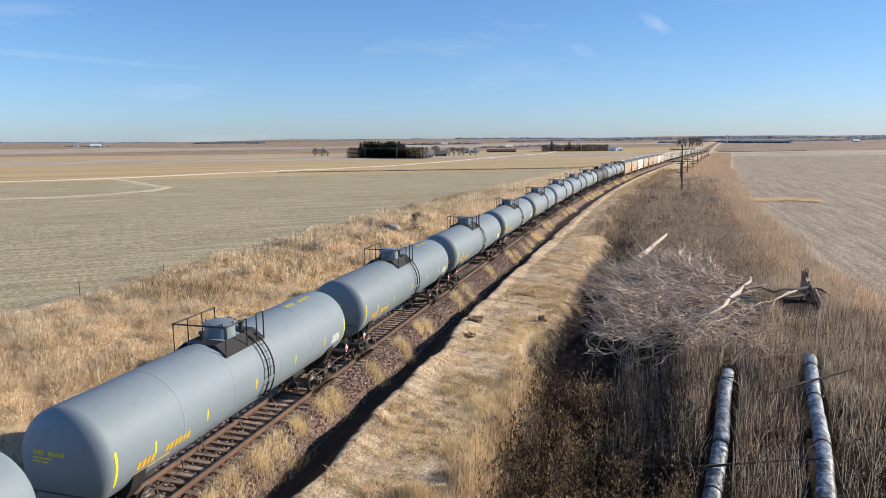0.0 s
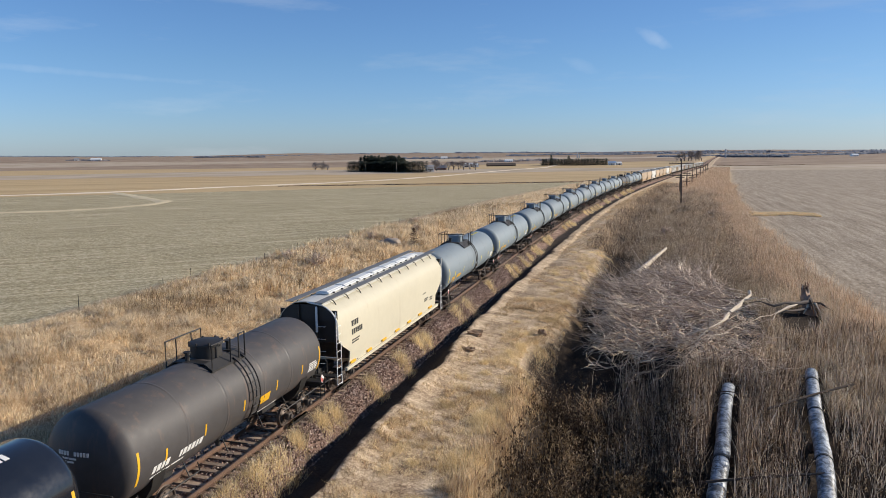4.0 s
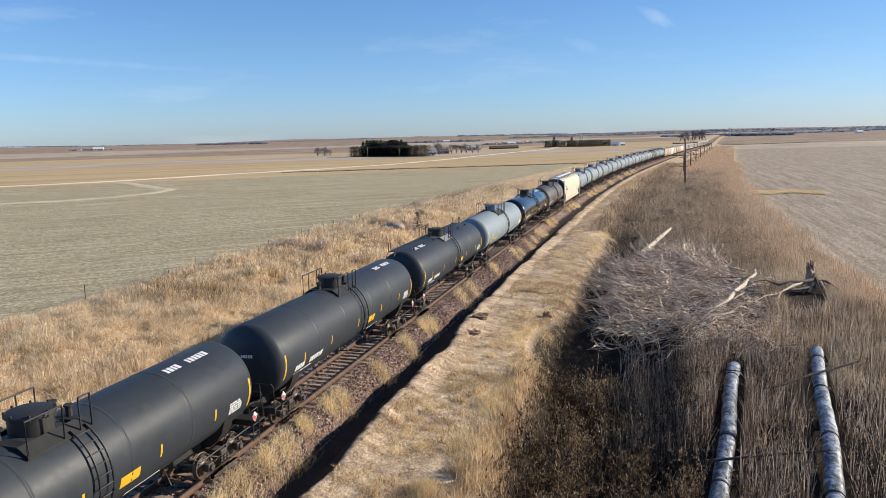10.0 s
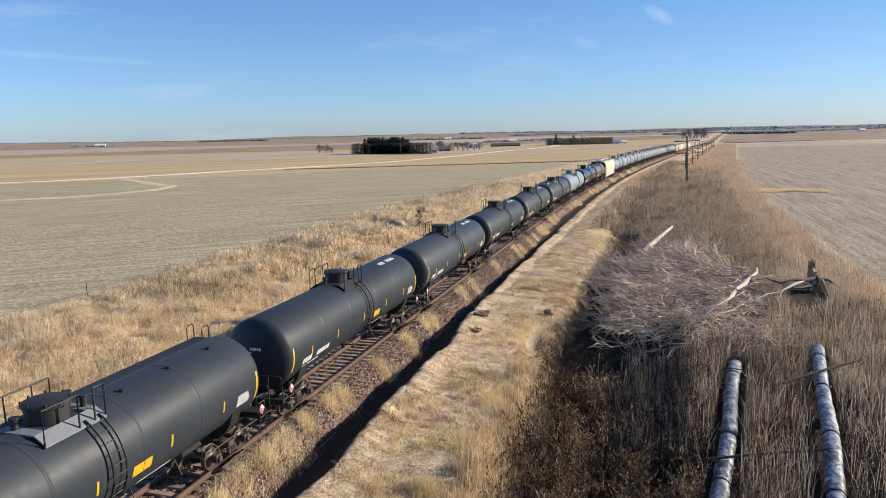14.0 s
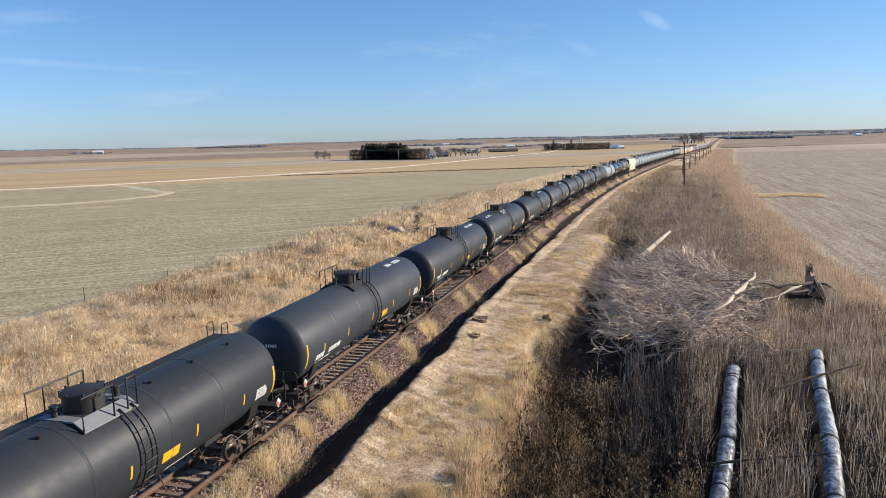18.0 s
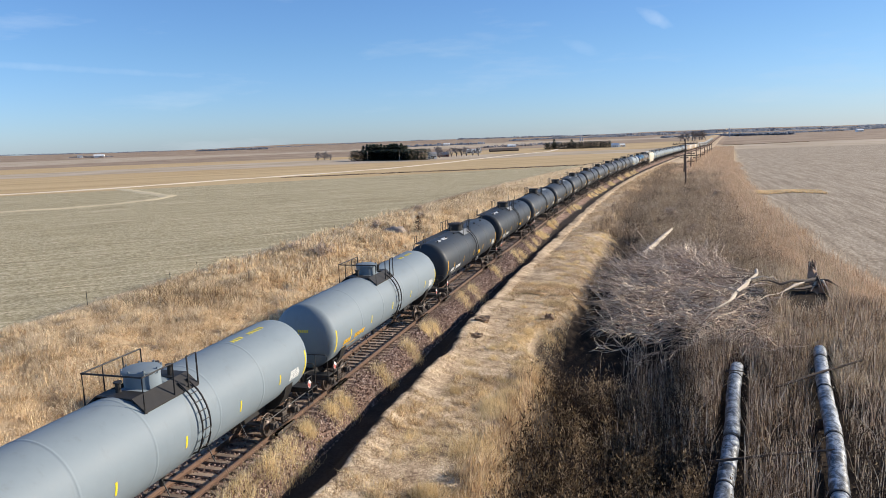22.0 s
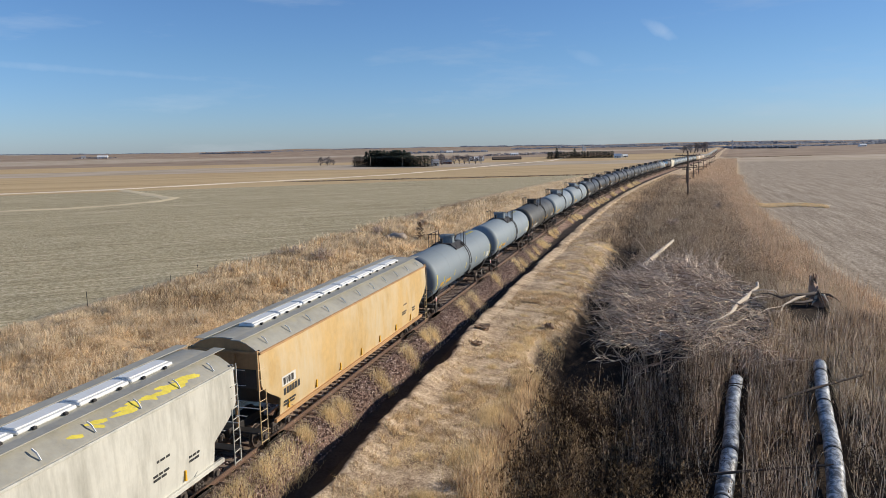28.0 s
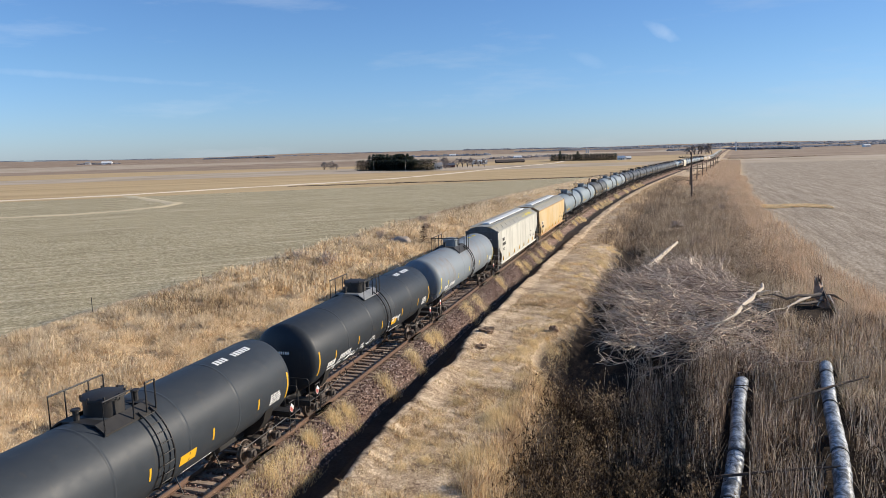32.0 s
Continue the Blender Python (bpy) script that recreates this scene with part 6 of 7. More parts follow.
def build_pile():
    pile = tagged(new("brush_pile"), "large pile of gray cut branches and twigs", "brush pile")
    pile.location = spot(PILE_S, PILE_V)
    o = np.array(pile.location)
    # a dark sheet under the sticks stands in for the shade between them
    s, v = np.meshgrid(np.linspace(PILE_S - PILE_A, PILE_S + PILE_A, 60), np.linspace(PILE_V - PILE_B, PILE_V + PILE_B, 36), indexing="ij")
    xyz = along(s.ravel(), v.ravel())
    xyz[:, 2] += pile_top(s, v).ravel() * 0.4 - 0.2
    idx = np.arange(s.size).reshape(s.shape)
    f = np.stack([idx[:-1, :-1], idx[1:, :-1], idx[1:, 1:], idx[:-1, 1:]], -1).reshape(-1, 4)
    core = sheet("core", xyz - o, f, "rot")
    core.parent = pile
    rx, ry = (float(q) for q in plan(64.0, 26.5))

    def put(name, p, d, ln, r, taper=0.6):
        n = len(p)
        bow = rng.normal(0, 0.1, (n, 3)) * ln[:, None]
        vv, ff = stick_arrays(p, p + d * ln[:, None], r, r * taper, bow)
        ob = sheet(name, vv - o, ff, "twig", smooth=False)
        ob.parent = pile
        ob["kind"] = "stuff"

    def unit(d):
        return d / np.linalg.norm(d, axis=1)[:, None]
    # felled crowns: boughs that run out from the fallen trunks and fork into fine twigs
    s, v = spread(1200, PILE_S - PILE_A, PILE_S + PILE_A, PILE_V - PILE_B * 0.75, PILE_V + PILE_B, 1.0)
    top = pile_top(s, v)
    ok = top > 0.5
    s, v, top = s[ok][:430], v[ok][:430], top[ok][:430]
    p = along(s, v)
    p[:, 2] += top * rng.uniform(0.35, 0.95, len(s))
    n = len(p)
    ang = np.arctan2(p[:, 1] - ry, p[:, 0] - rx) + rng.normal(0, 0.42, n)
    d = unit(np.stack([np.cos(ang), np.sin(ang), rng.normal(0.02, 0.1, n)], -1))
    ln, r = rng.uniform(1.8, 3.8, n), rng.uniform(0.028, 0.05, n)
    for level, (kids, share) in enumerate(((4, 0.62), (4, 0.62), (0, 0))):
        put(("bough", "branch", "spray")[level], p, d, ln, r, 0.55)
        if kids:
            k = np.repeat(np.arange(len(p)), kids)
            f = rng.uniform(0.3, 1.0, len(k))
            p = p[k] + d[k] * (ln[k] * f)[:, None]
            d = unit(d[k] + rng.normal(0, 0.5, (len(k), 3)) * np.array([1, 1, 0.7]) + np.array([0, 0, 0.06]))
            ln, r = ln[k] * share * rng.uniform(0.6, 1.15, len(k)), np.maximum(r[k] * 0.62, 0.016)
    # loose sticks that fill the heap
    n = 2600
    s, v = spread(n, PILE_S - PILE_A, PILE_S + PILE_A, PILE_V - PILE_B, PILE_V + PILE_B, 1.2)
    top = pile_top(s, v)
    ok = top > 0.1
    s, v, top = s[ok], v[ok], top[ok]
    p = along(s, v)
    p[:, 2] += top * rng.uniform(0.3, 0.95, len(s))
    n = len(p)
    ang = np.arctan2(p[:, 1] - ry, p[:, 0] - rx) + rng.normal(0, 1.0, n)
    d = unit(np.stack([np.cos(ang), np.sin(ang), rng.normal(0.0, 0.25, n)], -1))
    put("loose_stick", p, d, rng.uniform(0.5, 2.4, n), rng.uniform(0.014, 0.03, n))


build_pile()


def limb(bm, pts, radii, sides=8, knot=0.12):
    """A crooked limb with an uneven skin."""
    add_tube(bm, pts, radii, sides)
    for q in bm.verts:
        q.co += Vector(noise.noise_vector(q.co * 3.1)) * knot * 0.3


def lifted(s, v, z):
    x, y = plan(s, v)
    return Vector((float(x), float(y), z))


def build_deadwood():
    log = tagged(new("dead_limb"), "bleached forked dead limb lying across the brush pile", "dead tree")
    o = lifted(56, 21, -1.7)
    log.location = o

    def piece(name, pts, radii, material, thing, base, sides=8, knot=0.12):
        bm = bmesh.new()
        limb(bm, [lifted(*p) - base for p in pts], radii, sides, knot)
        part(name, bm, material, thing)
    piece("main_limb", [(59.2, 22.62, 1.42), (58.3, 22.42, 1.3), (57.0, 21.8, 1.1), (55.4, 21.5, 1.15), (53.9, 20.75, 0.92), (52.4, 20.45, 0.92), (51.4, 20.05, 0.86), (50.3, 19.35, 0.72), (49.7, 18.75, 0.62), (49.5, 18.1, 0.42), (49.3, 17.4, 0.2)], [0.1, 0.12, 0.09, 0.12, 0.09, 0.1, 0.065, 0.07, 0.055, 0.04, 0.02], "deadwood", log, o, 9, 0.4)
    piece("fork", [(50.4, 19.4, 0.72), (49.9, 19.0, 0.55), (49.2, 18.5, 0.2), (48.9, 18.1, -0.1)], [0.06, 0.05, 0.035, 0.015], "deadwood", log, o, 6, 0.2)
    piece("snag", [(53.6, 20.85, 1.0), (53.7, 20.2, 1.2), (54.1, 19.5, 1.25), (54.4, 18.8, 1.5)], [0.07, 0.06, 0.045, 0.02], "deadwood", log, o, 6, 0.2)
    piece("snag", [(49.8, 18.8, 0.62), (50.4, 18.0, 0.75), (50.7, 17.2, 0.7)], [0.05, 0.04, 0.015], "deadwood", log, o, 5, 0.15)
    piece("snag", [(57.2, 22.0, 1.15), (57.5, 22.7, 1.3), (57.6, 23.1, 1.25)], [0.06, 0.045, 0.02], "deadwood", log, o, 5, 0.15)
    tree = tagged(new("fallen_tree"), "splintered uprooted stump with a dark fallen trunk", "dead tree")
    o = lifted(67.8, 28.0, float(height(67.8, 28.0)))
    tree.location = o
    piece("stump", [(67.2, 28.2, -1.9), (67.4, 28.1, -1.1), (67.7, 27.9, -0.55), (67.9, 27.75, -0.15)], [0.5, 0.4, 0.36, 0.3], "brownwood", tree, o, 14, 0.9)
    g = random.Random(23)
    # splinters stand up from the torn stump
    for k in range(26):
        a, q = k * 2.4, 0.06 + 0.3 * (k % 7) / 7
        bs, bv = 67.9 + q * math.cos(a), 27.78 + q * math.sin(a)
        tz = (0.15 + 0.6 * ((k * 0.37) % 1.0)) * (1.15 - q)
        piece("splinter", [(bs, bv, -0.9), (bs + g.uniform(-0.03, 0.03), bv + g.uniform(-0.05, 0.05), tz * 0.3), (bs + g.uniform(-0.08, 0.08), bv + g.uniform(-0.16, 0.1), tz)], [g.uniform(0.08, 0.12), g.uniform(0.05, 0.08), 0.03], ("brownwood", "darkwood", "deadwood", "brownwood")[k % 4], tree, o, 5, 0.2)
    # torn roots fan out round it, low over the ground
    for k in range(14):
        a = -0.5 + k * 0.29 + g.uniform(-0.12, 0.12)
        q = g.uniform(0.7, 1.9)
        es, ev = 67.2 - q * 0.9 * math.sin(a), 28.3 + q * math.cos(a)
        piece("root", [(67.5, 28.05, g.uniform(-1.0, -0.3)), (67.4 + (es - 67.4) * 0.4, 28.1 + (ev - 28.1) * 0.4, g.uniform(-1.25, -0.75)), (es, ev, g.uniform(-1.8, -1.3))], [g.uniform(0.1, 0.17), g.uniform(0.06, 0.1), 0.02], ("brownwood", "deadwood", "brownwood", "darkwood")[k % 4], tree, o, 5, 0.3)
    piece("trunk", [(67.3, 28.0, -0.75), (66.2, 27.0, -0.75), (65.2, 25.9, -0.5), (64.0, 24.9, -0.5), (63.6, 23.9, -0.2), (62.9, 23.0, -0.15)], [0.17, 0.13, 0.1, 0.08, 0.06, 0.03], "bark", tree, o, 9, 0.5)
    piece("trunk", [(67.0, 28.0, -1.2), (65.4, 26.6, -1.15), (64.2, 25.2, -1.0)], [0.15, 0.12, 0.06], "bark", tree, o, 9, 0.5)
    piece("branch", [(65.4, 26.8, -0.6), (64.2, 26.0, -0.62), (63.2, 25.4, -0.72), (61.4, 24.4, -0.7), (60.0, 23.4, -0.6), (58.6, 22.6, -0.75)], [0.05, 0.11, 0.08, 0.045, 0.04, 0.02], "deadwood", tree, o, 7, 0.25)
    piece("branch", [(62.0, 24.8, -0.7), (59.0, 23.9, -1.1), (55.5, 22.6, -1.5)], [0.05, 0.05, 0.03], "deadwood", tree, o, 5, 0.2)
    piece("branch", [(64.2, 24.6, -0.3), (63.0, 24.2, 0.2), (62.0, 23.4, 0.3)], [0.06, 0.05, 0.02], "graywood", tree, o, 5, 0.2)
    stick = tagged(new("fallen_branch"), "thin bare branch lying in the weeds below the stump", "branch")
    o = spot(58.5, 30.5)
    stick.location = o
    piece("stem", [(57.8, 29.2, -1.3), (59.0, 30.6, -1.05), (59.8, 31.6, -1.0)], [0.05, 0.06, 0.03], "deadwood", stick, o, 6, 0.2)
    log2 = tagged(new("log"), "pale bare log lying in the dead weeds", "log")
    o = lifted(79.9, 14.3, -2.1)
    log2.location = o
    bm = bmesh.new()
    limb(bm, [lifted(79.6, 14.2, -1.0) - o, lifted(84, 15.2, -0.65) - o, lifted(89, 16.2, -0.35) - o, lifted(93.1, 17.1, -0.1) - o], [0.3, 0.26, 0.22, 0.15], 10)
    part("trunk", bm, "deadwood", log2)
    bm = bmesh.new()
    limb(bm, [lifted(83, 15.0, -0.75) - o, lifted(83.4, 15.8, -1.5) - o, lifted(83.5, 16.2, -2.2) - o], [0.12, 0.1, 0.08], 6)
    part("branch", bm, "deadwood", log2)


build_deadwood()


def build_pipe(a, b, label, bands, cross):
    """A long wrapped pipe with straps and poles laid across; a and b are its ends."""
    a, b = Vector(a), Vector(b)
    pipe = tagged(new("pipe"), label, "pipe", "pipes in the brush")
    pipe.location = (a + b) / 2
    o = pipe.location
    d = b - a
    n = 60
    pts, rad = [], []
    for i in range(n + 1):
        f = i / n
        p = a + d * f
        sag = Vector((0.05 * math.sin(f * 9 + a.x), 0, 0.06 * math.sin(f * 14 + a.x * 2)))
        pts.append(p + sag - o)
        rad.append(0.33 + 0.012 * math.sin(i * 0.9) + 0.008 * math.sin(i * 3.3 + 1))
    bm = bmesh.new()
    add_tube(bm, pts, rad, 18)
    part("wrapped_pipe", bm, "wrap", pipe)
    for f, wide in bands:
        bm = bmesh.new()
        i = int(f * n)
        w = d.normalized() * wide
        add_tube(bm, [pts[i] - w, pts[i] + w], rad[i] + 0.03, 18)
        part("band", bm, "iron", pipe, "dark strap round the pipe")
    for p, q, r in cross:
        bm = bmesh.new()
        limb(bm, [Vector(p) - o, (Vector(p) + Vector(q)) / 2 - o + Vector((0, 0, 0.05)), Vector(q) - o], [r, r * 0.9, r * 0.8], 5, 0.1)
        part("cross_pole", bm, "darkwood", pipe)
    for f in (0.12, 0.5, 0.86):
        bm = bmesh.new()
        c = pts[int(f * n)]
        g = float(height(*_near_sv(c + o))) - o.z
        add_box(bm, (c.x - 0.45, c.y - 0.1, g - 0.1), (c.x + 0.45, c.y + 0.1, c.z - 0.25), None, 0.01)
        part("support_block", bm, "darkwood", pipe)
    return pipe


def _near_sv(p):
    """s and v of a place near the line."""
    i = int(np.argmin((_X - p.x) ** 2 + (_Y - p.y) ** 2))
    return float(_S[i]), float((p.x - _X[i]) * math.cos(_HEAD[i]) - (p.y - _Y[i]) * math.sin(_HEAD[i]))


build_pipe((15.6, 36.6, -1.15), (8.6, 21.0, -1.4), "long silver-wrapped pipe lying in the weeds beside dead reeds", ((0.13, 0.04), (0.58, 0.1), (0.8, 0.05)), (((9.9, 25.4, -0.98), (14.7, 25.5, -0.72), 0.06), ((14.2, 34.9, -0.75), (15.4, 34.6, -0.72), 0.035)))
build_pipe((21.2, 38.8, -1.05), (12.5, 20.8, -1.05), "long worn silver pipe with dark straps in the weeds", ((0.1, 0.09), (0.36, 0.05), (0.66, 0.08), (0.9, 0.05)), (((16.0, 32.9, -0.95), (21.3, 34.9, -0.42), 0.065),))


def build_small():
    for i, (s, v) in enumerate(((43, -30.3), (51.5, -29.9), (60.8, -28.9), (64.6, -28.6), (69.1, -28.3), (78, -28.3), (86, -28.3), (95, -28.2), (104, -28.3), (113, -28.2), (122, -28.2), (132, -28.3), (34, -30.6))):
        p = tagged(new("fence_post"), "thin dark steel fence post in dry grass", "fence post", "posts of the field fence")
        p.location = spot(s, v, -0.2)
        bm = bmesh.new()
        h = 1.35 + 0.15 * math.sin(i * 2.3)
        add_box(bm, (-0.024, -0.01, 0), (0.024, 0.01, h), None, 0.004)
        add_box(bm, (-0.008, -0.01, 0), (0.008, 0.035, h), None, 0.004)
        part("stake", bm, "iron", p)
    rk = tagged(new("boulder"), "pale field boulder on the grassy bank", "boulder")
    rk.location = spot(93.4, -18.4)
    bm = bmesh.new()
    bmesh.ops.create_icosphere(bm, subdivisions=3, radius=1.0)
    for q in bm.verts:
        q.co = Vector((q.co.x * 1.6, q.co.y * 1.1, q.co.z * 0.75 + 0.35)) * (1 + 0.25 * noise.noise(q.co * 1.7))
    part("stone", bm, "rock", rk)
    for s, v, r, h in ((51.6, 8.7, 0.3, 0.3), (48.6, 4.75, 0.5, 0.25), (45.2, 5.2, 0.4, 0.14)):
        c = tagged(new("earth_clod"), "dark clod of turned earth on the mown strip", "earth clod", "clods on the strip")
        c.location = spot(s, v)
        bm = bmesh.new()
        bmesh.ops.create_icosphere(bm, subdivisions=3, radius=1.0)
        for q in bm.verts:
            q.co = Vector((q.co.x * r, q.co.y * r * 0.8, q.co.z * h + h * 0.3)) * (1 + 0.5 * noise.noise(q.co * 2.3 + Vector((s, v, 0))) + 0.3 * noise.noise(q.co * 6.1))
        part("clod", bm, "soil", c)


build_small()


def shrub(name, label, s, v, h, material, n=260, spread_r=0.8, category="shrub"):
    """A leafless shrub: stems that fork into fine twigs."""
    o = spot(s, v)
    ob = tagged(new(name), label, category)
    ob.location = o
    g = np.random.default_rng(int(s * 10 + abs(v)))
    P, Q, R0, R1 = [], [], [], []

    def grow(p, d, ln, r, depth):
        q = p + d * ln
        P.append(p), Q.append(q), R0.append(r), R1.append(r * 0.7)
        if depth:
            for _ in range(4 if depth > 1 else 5):
                e = d + g.normal(0, 0.45 * spread_r + 0.1, 3) + np.array([0, 0, 0.12])
                grow(p + d * ln * g.uniform(0.5, 1.0), e / np.linalg.norm(e), ln * g.uniform(0.5, 0.8), r * 0.55, depth - 1)
    for _ in range(9):
        d = np.array([*g.normal(0, 0.45 * spread_r, 2), 1.0])
        grow(np.array([*g.normal(0, 0.1, 2), -0.1]), d / np.linalg.norm(d), h * 0.38, 0.03 * h, 3)
    P, Q = np.array(P), np.array(Q)
    vv, ff = stick_arrays(P, Q, np.array(R0), np.array(R1))
    c = sheet("crown", vv, ff, material, smooth=False)
    c.parent = ob
    c["kind"] = "stuff"
    return ob


shrub("shrub", "leafless gray shrub on the grassy bank", 77.6, -24.6, 2.2, "twig")
shrub("shrub", "leafless brownish shrub on the grassy bank", 74.7, -19.9, 2.6, "twig", spread_r=1.3)
shrub("shrub", "leafless shrub by the field's edge", 118, -24, 2.2, "twig")
shrub("shrub", "low leafless shrub on the bank", 108, -20, 1.8, "twig")
shrub("shrub", "leafless shrub near the boulder", 97, -22.5, 2.0, "twig")
shrub("shrub", "dark leafless shrub beside the tilled field", 150, 25, 2.6, "twig")
shrub("shrub", "gray leafless shrub in the reeds", 120, 17, 2.4, "twig")
shrub("shrub", "gray leafless shrub by the brush pile", 100, 20, 2.2, "twig")

for k in range(12):
    shrub("shrub", "gray-brown leafless shrub in the thicket beside the line", 92 + k * 9.5 + 3 * math.sin(k * 2.1), 16.5 + 3.8 * math.sin(k * 1.7), 1.7 + 0.5 * math.sin(k * 3.3), "thicket", spread_r=1.4)


# ---- ties and ballast ----
def build_ties():
    shapes = []
    for k in range(4):
        bm = bmesh.new()
        g = random.Random(k)
        add_box(bm, (-0.112, -1.3, -0.16), (0.112, 1.3, 0.0), None, 0.012)
        for q in bm.verts:
            q.co += Vector((g.uniform(-0.012, 0.012), g.uniform(-0.03, 0.03), g.uniform(-0.008, 0.006)))
        ob = part("tie", bm, "tie", None, smooth=0)
        shapes.append(ob.data)
        bpy.data.objects.remove(ob)
    g = random.Random(3)
    for i in range(300):
        s = 11 + i * 0.53
        x, y, h, z = (float(q) for q in line(s))
        ob = part("tie", shapes[g.randrange(4)], None, TRACK)
        ob.matrix_basis = Matrix.LocRotScale((x, y, z - 0.182 + g.uniform(-0.012, 0.0)), Euler((0, 0, math.pi / 2 - h + g.uniform(-0.015, 0.015))), None)
    # the ties farther along, joined
    vs, fs = [], []
    for i in range(300, 1100):
        s = 11 + i * 0.53
        x, y, h, z = (float(q) for q in line(s))
        ca, sa = math.cos(h), math.sin(h)
        n = len(vs)
        for a, c in ((-0.112, -1.3), (0.112, -1.3), (0.112, 1.3), (-0.112, 1.3)):
            for dz in (-0.16, 0.0):
                vs.append((x + c * ca + a * sa, y - c * sa + a * ca, z - 0.182 + dz))
        fs += [(n + 1, n + 3, n + 5, n + 7), (n, n + 1, n + 3, n + 2), (n + 2, n + 3, n + 5, n + 4), (n + 4, n + 5, n + 7, n + 6), (n + 6, n + 7, n + 1, n)]
    far = sheet("far_ties", vs, fs, "tie", smooth=False)
    far.parent = TRACK
    far["kind"] = "stuff"
    # tie plates under the rails
    vs, fs = [], []
    for i in range(120):
        s = 11 + i * 0.53
        x, y, h, z = (float(q) for q in line(s))
        ca, sa = math.cos(h), math.sin(h)
        for side in (-0.755, 0.755):
            n = len(vs)
            for a, c in ((-0.09, -0.16), (0.09, -0.16), (0.09, 0.16), (-0.09, 0.16)):
                vs.append((x + (side + c) * ca + a * sa, y - (side + c) * sa + a * ca, z - 0.176))
            fs.append((n, n + 1, n + 2, n + 3))
    pl = sheet("tie_plates", vs, fs, "rail", smooth=False)
    pl.parent = TRACK
    pl["kind"] = "stuff"


def build_stones():
    n = 34000
    u = rng.uniform(0, 1, n) ** 1.4
    s = 13 + 75 * u
    v = np.where(rng.uniform(0, 1, n) < 0.72, rng.uniform(0.9, 2.4, n), rng.uniform(-2.4, 0.9, n))
    c = along(s, v)
    # between the ties the stones lie just under their tops
    inner = np.abs(v) < 1.6
    c[:, 2] = np.where(inner, line(s)[3] - 0.235, c[:, 2])
    r = rng.uniform(0.022, 0.06, n) * (1 + s / 120)
    axes = rng.normal(0, 1, (n, 6, 3)) * 0.18
    octa = np.array([[1, 0, 0], [-1, 0, 0], [0, 1, 0], [0, -1, 0], [0, 0, 0.8], [0, 0, -0.8]], float)
    a = rng.uniform(0, np.pi, n)
    rot = np.stack([np.stack([np.cos(a), -np.sin(a), 0 * a], -1), np.stack([np.sin(a), np.cos(a), 0 * a], -1), np.stack([0 * a, 0 * a, 1 + 0 * a], -1)], 1)
    pts = np.einsum("nij,nkj->nki", rot, octa[None] + axes) * r[:, None, None] + c[:, None, :] + np.array([0, 0, 0.01])
    tri = np.array([[0, 2, 4], [2, 1, 4], [1, 3, 4], [3, 0, 4], [2, 0, 5], [1, 2, 5], [3, 1, 5], [0, 3, 5]])
    f = (np.arange(n)[:, None, None] * 6 + tri).reshape(-1, 3)
    ob = sheet("ballast_stones", pts.reshape(-1, 3), f, "stone", smooth=False)
    tagged(ob, "loose reddish gray ballast stones along the track", "ballast", kind="stuff")


build_ties()
build_stones()


# ---- the distance: roads, groves, farms, poles ----
M.update({
    "gravel": paint("pale_gravel_road", (0.84, 0.72, 0.54), 0.95, 0, 0.4, 0.18, 0.0),
    "lane": paint("worn_straw_lane", (0.64, 0.53, 0.33), 0.95, 0, 0.4, 0.2, 0.0),
    "needle": blades("dark_conifer_needles", [(0.0, (0.07, 0.085, 0.07)), (0.6, (0.11, 0.135, 0.11)), (1.0, (0.15, 0.18, 0.145))], translucent=0.5, patches=0.3),
    "juniper": blades("reddish_brown_juniper", [(0.0, (0.05, 0.03, 0.02)), (0.6, (0.12, 0.065, 0.04)), (1.0, (0.2, 0.11, 0.06))], translucent=0),
    # far trees: twig colour paled to hold the haze of distance
    "faraway": blades("hazed_far_twigs", [(0.0, (0.3, 0.275, 0.27)), (1.0, (0.46, 0.42, 0.41))], translucent=0.5, patches=0.3),
    # horizon woods: the blue of the hazy air is mixed into their colour
    "hazewood": blades("haze_blue_woods", [(0.0, (0.22, 0.24, 0.285)), (1.0, (0.27, 0.29, 0.335))], translucent=0.5, patches=0.2),
    "siding": paint("white_siding", (0.8, 0.8, 0.78), 0.6, 0, 2, 0.05, 0.0),
    "barnred": paint("dull_red_siding", (0.28, 0.12, 0.09), 0.7, 0, 2, 0.1, 0.0),
    "shingle": paint("gray_roofing", (0.3, 0.3, 0.31), 0.7, 0, 2, 0.1, 0.0),
    "silo": paint("silo_steel", (0.42, 0.44, 0.47), 0.6, 0.1, 2, 0.1, 0.0),
    "glass": paint("dark_window_glass", (0.03, 0.035, 0.04), 0.15, 0, 2, 0.05, 0.0),
})


def sv_at(x, y):
    """(s, v) of a place far off."""
    s, v = float(y), float(x)
    for _ in range(40):
        p, q = plan(s, v)
        a, b = plan(s + 0.01, v)
        c, d = plan(s, v + 0.01)
        j = np.array([[(a - p), (c - p)], [(b - q), (d - q)]]) / 0.01
        e = np.linalg.solve(j, [x - p, y - q])
        s, v = s + e[0], v + e[1]
    return s, v


def ground_at(x, y, lift=0.0):
    return Vector((x, y, float(height(*sv_at(x, y))) + lift))


